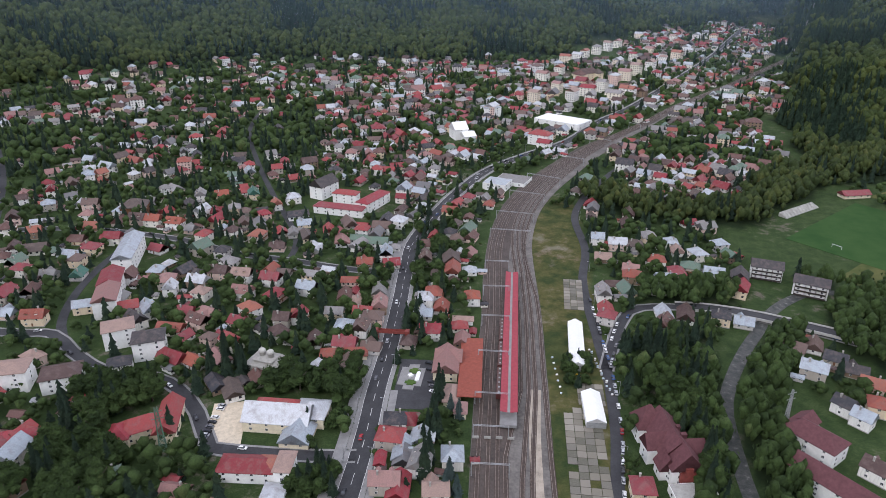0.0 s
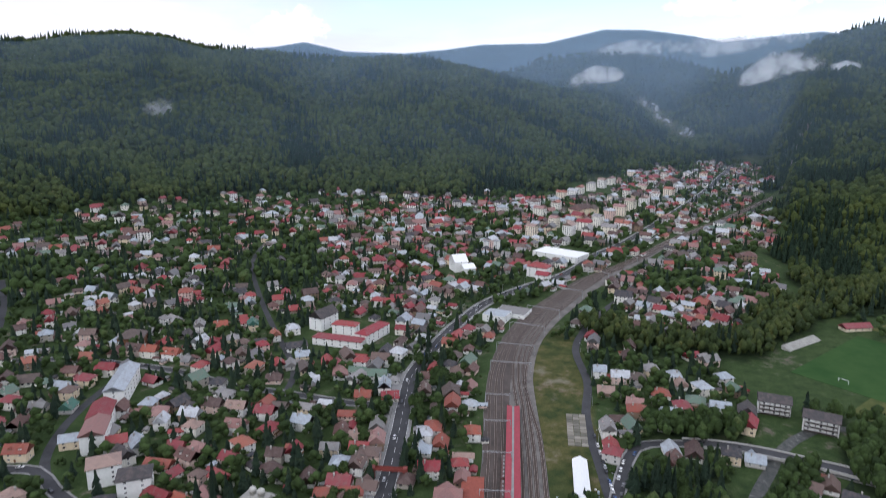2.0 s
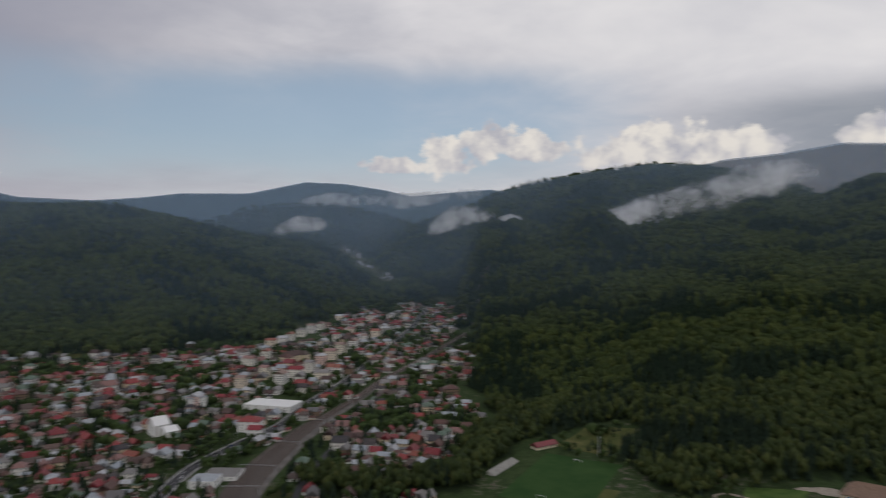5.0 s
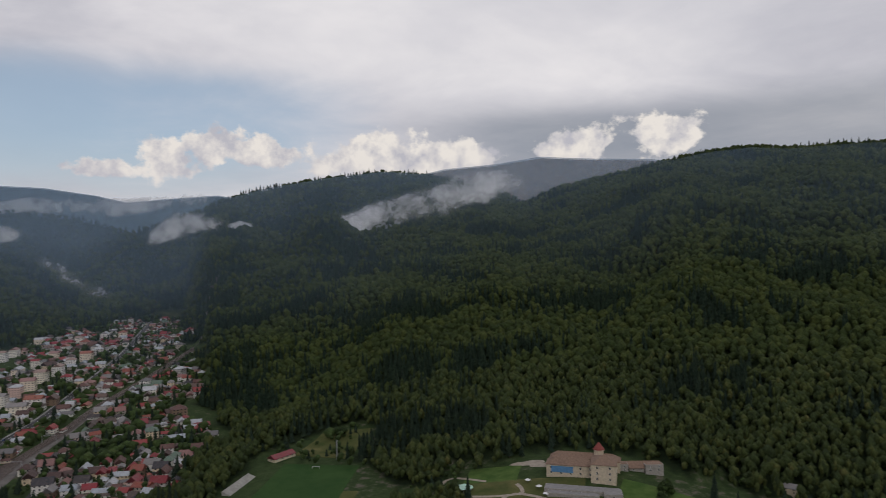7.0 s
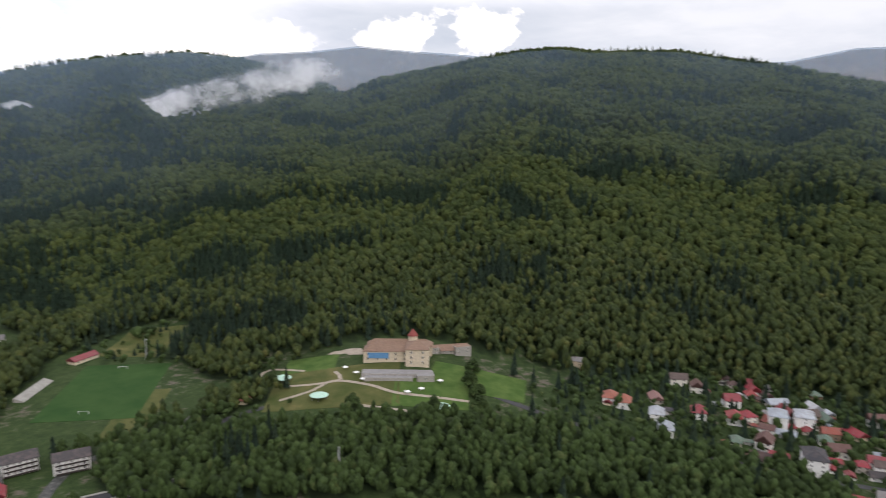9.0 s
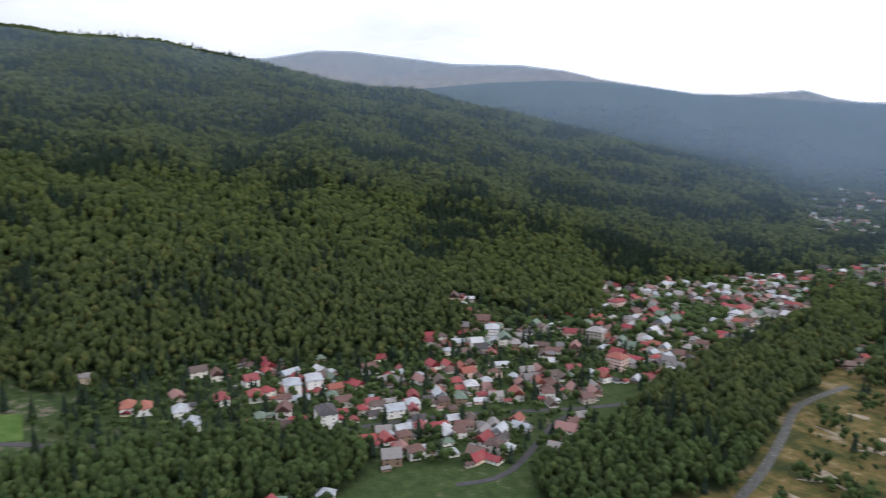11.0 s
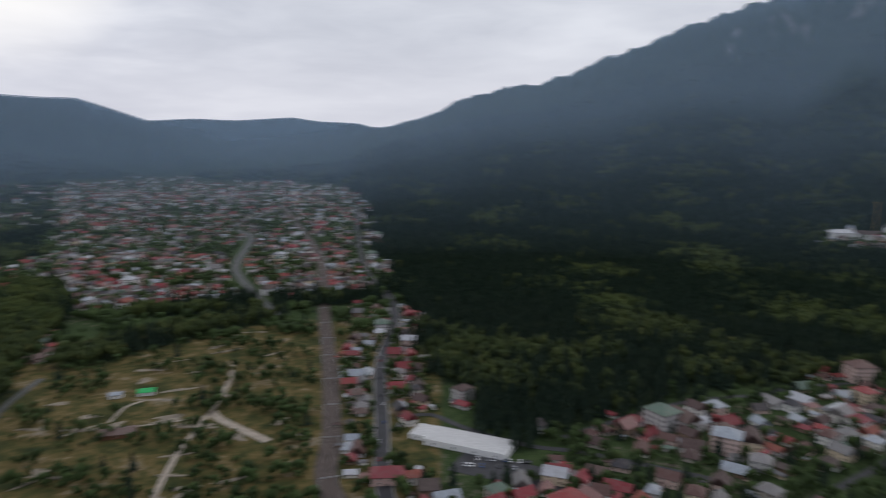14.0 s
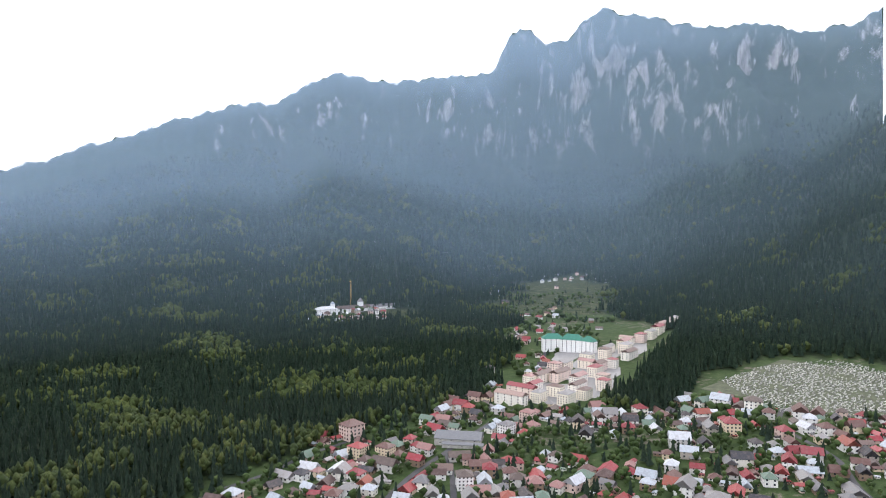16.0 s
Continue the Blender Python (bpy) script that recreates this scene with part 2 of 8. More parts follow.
def haze_cover(n, stops, woods=True):
    """The far ranges: woods, meadow tops and bare rock."""
    p = where(n)
    z = n.add("ShaderNodeSeparateXYZ", {0: p}).outputs[2]
    flat = n.vec("LENGTH", n.vec("MULTIPLY", p, (1, 1, 0)))
    mottle = n.noise(p, 0.045, 6, 0.65)
    col = n.ramp(n.math("ADD", n.math("MULTIPLY", island(n), 0.5), n.math("MULTIPLY", mottle, 0.5)), stops)
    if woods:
        # shade between far crowns, painted into the colour as near-black noise
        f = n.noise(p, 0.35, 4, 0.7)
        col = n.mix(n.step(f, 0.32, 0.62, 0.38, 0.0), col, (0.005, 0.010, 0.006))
    if not woods:
        open_land = n.ramp(n.noise(p, 0.05, 6, 0.65), [(0.35, (0.020, 0.034, 0.016)), (0.55, (0.050, 0.062, 0.026)), (0.7, (0.10, 0.10, 0.06))])
        col = n.mix(n.add("ShaderNodeAttribute", attribute_name="woods").outputs["Fac"], open_land, col)
        nz = n.add("ShaderNodeSeparateXYZ", {0: n.add("ShaderNodeNewGeometry").outputs["Normal"]}).outputs[2]
        axes = n.add("ShaderNodeSeparateXYZ", {0: p})
        round_way = n.math("MULTIPLY", n.math("ARCTAN2", axes.outputs[0], n.math("MULTIPLY", axes.outputs[1], 1.0)), 4000.0)
        face = n.add("ShaderNodeCombineXYZ", {0: n.math("MULTIPLY", round_way, 0.012), 1: n.math("MULTIPLY", z, 0.0032), 2: 0.0}).outputs[0]
        streak = n.noise(face, 1.0, 8, 0.68, 0.5)
        west = n.step(n.vec("DOT_PRODUCT", n.vec("NORMALIZE", n.vec("MULTIPLY", p, (1, 1, 0))), direction(211, 0)), 0.82, 0.9)
        cliff = n.math("MULTIPLY", n.step(n.math("ADD", streak, n.math("MULTIPLY", nz, -0.34)), 0.33, 0.43), n.math("MULTIPLY", n.step(n.math("ADD", z, n.math("MULTIPLY", mottle, 500.0)), 750.0, 1050.0), west))
        stone = n.ramp(n.noise(face, 2.6, 7, 0.7), [(0.3, (0.08, 0.08, 0.085)), (0.7, (0.42, 0.40, 0.38))])
        col = n.mix(cliff, col, stone)
        tops = n.math("MULTIPLY", n.step(n.math("ADD", n.math("DIVIDE", z, flat), n.math("MULTIPLY", mottle, 0.02)), 0.075, 0.095), n.math("SUBTRACT", 1.0, west))
        east = n.step(n.vec("DOT_PRODUCT", n.vec("NORMALIZE", n.vec("MULTIPLY", p, (1, 1, 0))), direction(86, 0)), 0.55, 0.65)
        tops = n.math("MULTIPLY", n.math("MULTIPLY", tops, east), n.step(flat, 4100.0, 4300.0))
        col = n.mix(tops, col, n.ramp(n.noise(p, 0.02, 5), [(0.35, (0.21, 0.175, 0.12)), (0.65, (0.31, 0.235, 0.17))]))
    return surface(n, col, 0.9, 0.0, bump(n, n.noise(p, 0.09, 4, 0.7), 1.0, 8.0), 0.1)


M_FAR = material("far_ranges", haze_cover, stops=SPRUCE, woods=False)
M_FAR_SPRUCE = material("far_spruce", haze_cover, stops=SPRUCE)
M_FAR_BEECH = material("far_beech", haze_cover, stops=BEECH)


def earth(n):
    """Grass, trodden soil and forest floor."""
    p = where(n)
    a, b, c = n.noise(p, 0.012, 5), n.noise(p, 0.11, 5, 0.65), n.noise(p, 1.3, 3)
    grass = n.ramp(n.math("ADD", n.math("MULTIPLY", b, 0.6), n.math("MULTIPLY", c, 0.4)), [(0.3, (0.017, 0.031, 0.012)), (0.52, (0.038, 0.062, 0.021)), (0.72, (0.075, 0.092, 0.038))])
    soil = n.ramp(c, [(0.3, (0.075, 0.066, 0.050)), (0.7, (0.16, 0.145, 0.115))])
    col = n.mix(n.step(n.math("ADD", n.math("MULTIPLY", a, 0.5), n.math("MULTIPLY", b, 0.6)), 0.60, 0.70), grass, soil)
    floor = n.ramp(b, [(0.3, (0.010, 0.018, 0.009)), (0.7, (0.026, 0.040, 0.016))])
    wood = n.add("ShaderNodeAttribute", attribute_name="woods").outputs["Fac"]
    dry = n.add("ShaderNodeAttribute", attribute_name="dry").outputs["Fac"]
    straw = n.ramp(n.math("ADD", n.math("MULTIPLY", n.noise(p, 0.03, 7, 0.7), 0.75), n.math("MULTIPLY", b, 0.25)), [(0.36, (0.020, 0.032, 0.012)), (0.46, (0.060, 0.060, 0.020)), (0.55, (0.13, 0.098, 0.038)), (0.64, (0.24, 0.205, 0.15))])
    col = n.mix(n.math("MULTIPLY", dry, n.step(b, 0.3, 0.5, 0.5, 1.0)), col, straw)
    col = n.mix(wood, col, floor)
    return surface(n, col, 0.95, 0.0, bump(n, c, 0.5, 0.4), 0.1)


M_GROUND = material("grass_and_soil", earth)
# ---- the lie of the land ----
# Each range: bearing and height in degrees of its crest as seen from the hovering point, crest distance, foot distance.
RANGES = {
    "north_hill": (2350, 1150, [(300.0, 5.0), (315.0, 4.2), (327.0, 3.8), (329.7, 3.8), (332.2, 4.3), (336.1, 4.6), (338.9, 4.4), (341.4, 3.7), (343.6, 3.6), (349.4, 3.2), (352.6, 3.0), (355.9, 3.2), (358.7, 3.1), (362.0, 2.4), (365.3, 1.6), (370.0, 0.6), (372.7, 0.3), (375.4, -0.4), (378.8, -2.4), (381.3, -3.8), (385.0, -7.0)]),
    "north_middle": (3300, 2500, [(350.0, -3.0), (364.8, 1.5), (368.1, 2.7), (371.8, 3.0), (374.0, 3.2), (378.8, 2.3), (382.9, 1.0), (388.0, -3.0)]),
    "north_far": (4600, 3800, [(320.0, 1.0), (346.7, 3.4), (348.9, 3.8), (352.1, 3.1), (356.8, 3.0), (360.1, 3.3), (363.0, 3.7), (368.1, 3.8), (372.6, 4.8), (375.8, 4.7), (379.2, 4.2), (381.3, 3.7), (384.1, 4.0), (387.9, 4.3), (400.0, 2.0)]),
    "east_ridge": (3300, 1500, [(374.0, -4.0), (376.2, -1.7), (381.4, 1.6), (383.7, 2.3), (386.1, 3.2), (388.4, 4.2), (391.7, 5.1), (396.5, 5.9), (401.1, 6.4), (404.8, 6.1), (407.6, 5.5), (410.0, 5.0), (412.8, 3.6), (420.0, 1.0)]),
    "castle_mountain": (2300, 830, [(388.0, -7.0), (394.0, -3.2), (399.2, -0.1), (405.2, 2.6), (408.5, 3.1), (412.8, 3.6), (415.1, 4.7), (419.8, 5.7), (424.3, 6.6), (426.9, 7.1), (430.3, 7.3), (432.7, 7.0), (436.6, 7.0), (439.5, 6.9), (442.5, 6.3), (446.6, 5.6), (451.6, 4.4), (455.4, 3.8), (458.8, 3.7), (462.5, 2.7), (467.6, 1.7), (474.3, -0.0), (481.3, -1.6), (486.0, -2.9), (491.0, -5.5)]),
    "bare_tops": (4700, 3900, [(385.0, 2.0), (398.0, 4.5), (406.2, 6.3), (410.5, 6.6), (414.2, 7.1), (417.9, 6.8), (422.9, 6.5), (434.0, 5.0), (447.1, 5.6), (451.1, 6.3), (454.0, 6.3), (458.6, 5.8), (462.0, 5.4), (467.5, 5.3), (470.9, 4.9), (472.7, 4.5), (473.9, 4.2), (481.2, 3.0), (484.4, 2.9), (488.6, 3.1), (490.4, 2.5), (499.0, 1.0)]),
    "south_east_ridge": (3900, 2300, [(434.0, 2.0), (448.4, 4.1), (451.7, 4.0), (455.3, 3.4), (460.4, 3.7), (464.6, 4.1), (470.3, 4.3), (474.3, 4.1), (477.5, 3.7), (481.2, 3.1), (485.8, 2.8), (490.4, 2.4), (494.4, 2.2), (497.0, 2.2), (499.5, 1.4), (502.4, 0.4), (506.5, -1.2), (509.1, -2.1), (513.0, -4.0)]),
    "south_far": (4850, 4200, [(489.0, 0.3), (501.6, 0.6), (504.9, 0.8), (508.1, 0.7), (510.9, 0.9), (512.5, 1.0), (514.6, 0.7), (517.7, 0.6), (518.9, 0.3), (528.0, 0.2)]),
    "west_wall": (4050, 1250, [(504.0, -3.0), (506.7, -1.7), (512.3, -0.9), (516.9, -0.3), (520.4, 0.4), (523.4, 1.2), (525.1, 2.0), (526.1, 2.6), (528.6, 3.2), (530.9, 3.8), (532.1, 3.7), (534.1, 4.4), (535.6, 4.8), (536.6, 5.5), (539.3, 6.3), (542.0, 7.3), (543.2, 8.0), (545.1, 8.4), (548.3, 9.5), (551.5, 9.7), (552.2, 10.4), (554.9, 11.8), (556.3, 12.3), (558.1, 11.9), (560.5, 11.6), (563.7, 12.0), (568.9, 12.4), (569.6, 13.7), (570.5, 15.4), (571.2, 15.9), (572.1, 15.5), (573.5, 14.5), (575.3, 15.0), (576.2, 16.1), (578.0, 17.1), (579.3, 16.5), (581.5, 16.2), (583.6, 15.5), (586.1, 15.0), (589.2, 15.0), (591.5, 14.4), (592.3, 13.9), (594.8, 14.2), (596.0, 14.2), (596.8, 14.8), (597.4, 15.2)]),
    "west_spur": (2900, 1150, [(581.0, -4.0), (587.0, 0.5), (592.0, 3.5), (597.2, 7.5), (603.0, 10.5), (613.0, 12.0), (635.0, 10.0), (650.0, 7.0), (662.0, 4.8)]),
}
# where closed woods begin: bearing, distance
WOODS_EDGE = [(0, 1260), (3, 1260), (8, 1355), (11, 1458), (14.7, 1724), (19, 1814), (22, 1952), (23.5, 2250), (25.2, 2100), (26.2, 1500), (26.7, 1324), (27.4, 830), (28.4, 690), (30, 700), (31.5, 735), (34.2, 755), (40.6, 684), (43.4, 613), (51.7, 636), (53.7, 663), (62.6, 644), (66.2, 596), (68.6, 650), (71.6, 603), (74.6, 620), (82, 668), (89.2, 645), (96.5, 650), (102.3, 716), (105.5, 798), (113.2, 814), (116.4, 998), (124.2, 1164), (130, 1200), (133.8, 1400), (134.8, 4000), (156.9, 4000), (158.3, 3000), (159.2, 1408)]
WOODS_EDGE_WEST = [(160.2, 1034), (161.5, 840), (163.1, 707), (167, 498), (171.6, 463), (187, 612), (194, 677), (202.8, 791), (208, 856), (210.2, 930), (210.7, 2200), (218.5, 2200), (219.3, 1420), (224.4, 1305), (224.8, 896), (226.3, 975), (229.3, 1085), (231.4, 1135), (235, 1135), (238.9, 1090), (255, 1050), (300, 1100), (327, 1130), (330, 1170), (339, 1220), (343.6, 1270), (347.6, 1290), (356, 1260), (360, 1260)]
EDGE_AZ, EDGE_R = np.array(WOODS_EDGE + WOODS_EDGE_WEST, float).T


def floor_height(x, y):
    """The valley floor: climbing gently to the north and towards the western wall."""
    w = np.maximum(0, -x - 120)
    return np.where(y > 0, 0.02 * y, 0.004 * y) + 0.05 * w * w / (w + 150)


def wave(x, y, size, seed):
    """A cheap smooth roughness of about -1 to 1."""
    rng = np.random.RandomState(seed)
    total, amp, norm = 0.0, 1.0, 0.0
    for octave in range(4):
        for _ in range(4):
            a, ph = rng.uniform(0, 6.283), rng.uniform(0, 6.283)
            k = 6.283 / (size / 2 ** octave) * rng.uniform(0.7, 1.3)
            total = total + amp * np.sin(k * (x * np.cos(a) + y * np.sin(a)) + ph + 1.7 * np.sin(k * 0.37 * (y * np.cos(a) - x * np.sin(a)) + ph))
        norm += amp * 2.2
        amp *= 0.55
    return total / norm


def height(x, y):
    x, y = np.asarray(x, float), np.asarray(y, float)
    r, az = np.hypot(x, y), az_of(x, y)
    base = floor_height(x, y) * np.clip((5200 - r) / 2400, 0.35, 1)
    z = base.copy()
    rough = wave(x, y, 620, 5)
    for i, (name, (crest, foot, line)) in enumerate(RANGES.items()):
        la, le = np.array(line, float).T
        a = np.where(az < la[0] - 0.001, az + 360, az)
        a = np.where(a < la[0] - 0.001, a + 360, a)
        inside = (a >= la[0]) & (a <= la[-1])
        el = np.interp(a, la, le) - {"north_hill": 0.58, "castle_mountain": 0.45, "east_ridge": 0.25, "west_spur": 0.2, "south_east_ridge": 0.1}.get(name, 0.0)
        if name == "west_wall":
            el = el + (0.10 * np.sin(a * 3.1) + 0.08 * np.sin(a * 7.7 + 1) + 0.06 * np.sin(a * 17.3)) * np.clip((a - 515) / 20, 0.15, 1)
        start = np.full_like(r, foot)
        if name == "castle_mountain":
            start = np.minimum(np.interp(az % 360, EDGE_AZ, EDGE_R), 1300)
        if name in ("north_hill", "east_ridge"):
            start = np.clip(np.interp(az % 360, EDGE_AZ, EDGE_R) - 40, 900, 2050)
        if name in ("west_wall",):
            start = np.interp(az, [143, 156, 161, 183, 203, 210, 221, 229, 239, 253], [3000, 2600, 1000, 1000, 1400, 2300, 2300, 1400, 1300, 1200])
        if name == "south_east_ridge":
            start = np.interp(az, [100, 118, 126, 132, 150], [2300, 2350, 2600, 3200, 3600])
        top = 220 + crest * np.tan(np.radians(el))
        s = np.clip((r - start) / (crest - start), 0, 1)
        power = {"west_wall": 1.75, "castle_mountain": 0.95, "north_hill": 1.05, "east_ridge": 1.1}.get(name, 1.2)
        rise = s ** power
        if name == "west_wall":
            rise = 0.62 * s ** 1.35 + 0.38 * np.clip((s - 0.66) / 0.34, 0, 1) ** 0.75
        up = base + (top - base) * rise
        up = up + rough * np.maximum(0, top - base) * {"west_wall": 0.035, "castle_mountain": 0.085}.get(name, 0.13) * np.sin(np.pi * np.clip(s, 0, 1)) ** 1.5
        rib = np.cos(np.radians(az * 27 + 150 * s + 25 * rough)) + 0.4 * np.cos(np.radians(az * 52 - 110 * s + 20 * rough))
        up = up + rib * np.maximum(0, top - base) * {"castle_mountain": 0.036, "north_hill": 0.04, "east_ridge": 0.035, "west_wall": 0.02}.get(name, 0.03) * np.sin(np.pi * np.clip(s, 0, 1)) ** 2
        down = top - (r - crest) * 0.45
        h = np.where(r <= crest, up, down)
        z = np.where(inside & (r > start), np.maximum(z, h), z)
    # the knoll of the castle
    kx, ky = 512.0, 318.0
    z = z + 22 * np.exp(-((x - kx) ** 2 + (y - ky) ** 2) / 115.0 ** 2)
    return z


def ground_at(x, y):
    return float(height(np.array([x]), np.array([y]))[0])


def near_line(x, y, line):
    """Distance from points to a polyline."""
    best = np.full(np.shape(x), 1e9)
    for (ax, ay), (bx, by) in zip(line[:-1], line[1:]):
        dx, dy = bx - ax, by - ay
        t = np.clip(((x - ax) * dx + (y - ay) * dy) / (dx * dx + dy * dy + 1e-9), 0, 1)
        best = np.minimum(best, np.hypot(x - ax - t * dx, y - ay - t * dy))
    return best


def in_ellipse(x, y, cx, cy, a, b, turn=0.0):
    c, s = math.cos(radians(turn)), math.sin(radians(turn))
    u, v = (x - cx) * c + (y - cy) * s, -(x - cx) * s + (y - cy) * c
    return (u / a) ** 2 + (v / b) ** 2 < 1


# belts of trees inside the valley: line, half width
BELTS = [([(112, 205), (119, 240), (124, 268)], 8), ([(122, 262), (128, 292), (143, 330)], 14), ([(112, 305), (122, 345), (152, 352)], 9), ([(141, 205), (150, 250), (160, 284), (184, 324), (205, 352)], 9), ([(140, 405), (185, 400)], 12),
         ([(279, 347), (379, 224), (431, 106), (438, 11)], 48), ([(160, 560), (205, 545), (245, 542), (290, 560)], 22), ([(140, 585), (160, 560)], 16), ([(300, 590), (345, 640)], 26), ([(370, -175), (430, -252), (500, -330), (575, -440)], 40), ([(380, -255), (450, -335), (510, -420)], 26), ([(560, -430), (640, -560), (690, -648), (810, -742)], 46), ([(505, -520), (460, -634), (412, -715)], 24),
         ([(-535, -622), (-605, -650), (-700, -735), (-860, -845), (-965, -940)], 38), ([(405, 560), (430, 480), (420, 440)], 20), ([(305, 405), (350, 398), (392, 385)], 14), ([(470, -760), (560, -690), (330, -840)], 22), ([(252, 425), (285, 398)], 8)]
RIVER = [(118, 60), (126, 170), (132, 225), (135, 245), (142, 280), (152, 303), (171, 333), (190, 358), (206, 379), (230, 399), (255, 408), (310, 395), (380, 420)]
RIVER_SOUTH = [(251, -138), (318, -224), (341, -250), (360, -275), (385, -305), (420, -343), (468, -395), (500, -470)]
RIVER_FAR = [(409, -727), (564, -903), (638, -1010), (770, -1277), (901, -1427), (981, -1796)]


def woods(x, y):
    """True where closed woods stand."""
    x, y = np.asarray(x, float), np.asarray(y, float)
    r, az = np.hypot(x, y), az_of(x, y)
    edge = np.interp(az + 0.9 * np.sin(r / 47) + 0.6 * np.sin(r / 19 + 1), EDGE_AZ, EDGE_R)
    jag = 14 * np.sin(az * 4.1) + 10 * np.sin(az * 11.7 + 1)
    w = r > edge + jag
    far_town = (az > 125) & (az < 134.5) & (r > 1750) & (r < np.interp(az, [125, 129.5, 134.5], [2900, 3800, 4000]))
    w &= ~(far_town & (wave(x, y, 340, 81) < 0.12))
    w |= (height(x, y) - floor_height(x, y) > 12) & (np.hypot(x - 505, y - 318) > 120)
    for line, half in BELTS:
        w |= near_line(x, y, line) < half
    w &= ~((near_line(x, y, RIVER) < 4.5) | (near_line(x, y, RIVER_SOUTH) < 9) | (near_line(x, y, RIVER_FAR) < 9))
    # glades and clearings
    for cx, cy, a, b, turn in ((492, 312, 88, 62, 122), (436, 584, 56, 40, 30), (470, 250, 60, 34, 70), (-837, -1473, 60, 70, 0), (-475, -1412, 140, 50, 4), (778, -205, 25, 40, 0), (-1300, -1840, 150, 60, 10), (-1020, -1560, 110, 90, 40), (336, 500, 86, 72, 38)):
        w &= ~in_ellipse(x, y, cx, cy, a, b, turn)
    return w


def make_ground():
    radii = np.concatenate([[0.0], np.arange(25, 1000, 12.5), np.arange(1000, 1501, 20.0)])
    turns = 600
    a = np.linspace(0, 2 * np.pi, turns, endpoint=False)
    R, A = np.meshgrid(radii[1:], a, indexing="ij")
    x, y = np.concatenate([[0.0], (R * np.sin(A)).ravel()]), np.concatenate([[0.0], (R * np.cos(A)).ravel()])
    z = height(x, y)
    k = np.arange(turns)
    quads = []
    for i in range(len(radii) - 2):
        p, q = 1 + i * turns, 1 + (i + 1) * turns
        quads.append(np.stack([p + k, q + k, q + (k + 1) % turns, p + (k + 1) % turns], 1)[:, ::-1])
    quads = np.concatenate(quads)
    centre = np.stack([np.zeros(turns // 2, int), 1 + (2 * np.arange(turns // 2) + 2) % turns, 1 + (2 * np.arange(turns // 2) + 1), 1 + 2 * np.arange(turns // 2)], 1)
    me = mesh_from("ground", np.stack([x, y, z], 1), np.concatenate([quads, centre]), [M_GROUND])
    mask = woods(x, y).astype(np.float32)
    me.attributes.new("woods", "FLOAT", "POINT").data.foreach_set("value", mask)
    dry = ((az_of(x, y) > 121) & (az_of(x, y) < 165) & (np.hypot(x, y) > 250) & (np.hypot(x, y) < 800) & (x > 60)).astype(np.float32)
    dry = np.maximum(dry, ((near_line(x, y, [(60, 230), (80, 420), (95, 560)]) < 22) * 0.5)).astype(np.float32)
    me.attributes.new("dry", "FLOAT", "POINT").data.foreach_set("value", dry)
    me.polygons.foreach_set("use_smooth", np.ones(len(me.polygons), bool))
    tagged(new("ground", me), "valley floor of grass, soil and forest floor under the town", "ground", kind="structure")
    radii = np.concatenate([np.arange(1500, 3400, 38.0), np.arange(3400, 4960, 24.0)])
    turns = 1200
    a = np.linspace(0, 2 * np.pi, turns, endpoint=False)
    R, A = np.meshgrid(radii, a, indexing="ij")
    x, y = (R * np.sin(A)).ravel(), (R * np.cos(A)).ravel()
    z = height(x, y)
    # broken rock on the western wall
    az = az_of(x, y)
    crag = np.clip((z - 700) / 500, 0, 1) * np.clip((az - 158) / 25, 0, 1) * np.clip((273 - az) / 20, 0, 1)
    ridged = 1 - np.abs(wave(x, y, 420, 9)) * 2
    warp = wave(x, y, 900, 3)
    gully = (1 - np.abs(np.sin(np.radians(az * 26 + 70 * warp))) * 2) + 0.6 * (1 - np.abs(np.sin(np.radians(az * 71 + 90 * warp))) * 2)
    spurs = 1 - 2 * np.abs(np.sin(np.radians(az * 11 + 60 * warp + R.ravel() * 0.012)))
    lower = np.clip((z - 330) / 350, 0, 1) * np.clip((az - 165) / 15, 0, 1) * np.clip((250 - az) / 10, 0, 1)
    z = z + (crag * (42 * ridged + 62 * gully) + lower * 85 * spurs) * np.clip((4040 - R.ravel()) / 260, 0.0, 1) - 2
    k = np.arange(turns)
    quads = np.concatenate([np.stack([i * turns + k, (i + 1) * turns + k, (i + 1) * turns + (k + 1) % turns, i * turns + (k + 1) % turns], 1)[:, ::-1] for i in range(len(radii) - 1)])
    me = mesh_from("backdrop", np.stack([x, y, z], 1), quads, [M_FAR])
    me.attributes.new("woods", "FLOAT", "POINT").data.foreach_set("value", woods(x, y).astype(np.float32))
    me.polygons.foreach_set("use_smooth", np.ones(len(me.polygons), bool))
    tagged(new("backdrop", me), "far wooded mountain ranges with bare tops and pale cliffs in haze", "mountains", kind="structure")


make_ground()


# ---- woods ----
def spruce_shape(sides, tiers):
    """Stacked skirts of branches: vertices and triangles of a tree one unit high and about one unit wide."""
    v, f = [], []
    for t in range(tiers):
        z0, z1 = 0.10 + 0.90 * t / tiers, 0.10 + 0.90 * min(1, (t + 1.7) / tiers)
        wide = 0.5 * (1 - t / tiers) ** 0.85
        b = len(v)
        for k in range(sides):
            a = 2 * math.pi * (k + 0.5 * (t % 2)) / sides
            w = wide * (1.0 if k % 2 else 0.72)
            v.append((w * math.cos(a), w * math.sin(a), z0 - (0.02 if k % 2 else -0.02)))
        v.append((0, 0, z1))
        f += [(b + k, b + (k + 1) % sides, b + sides) for k in range(sides)]
    return np.array(v), np.array(f)


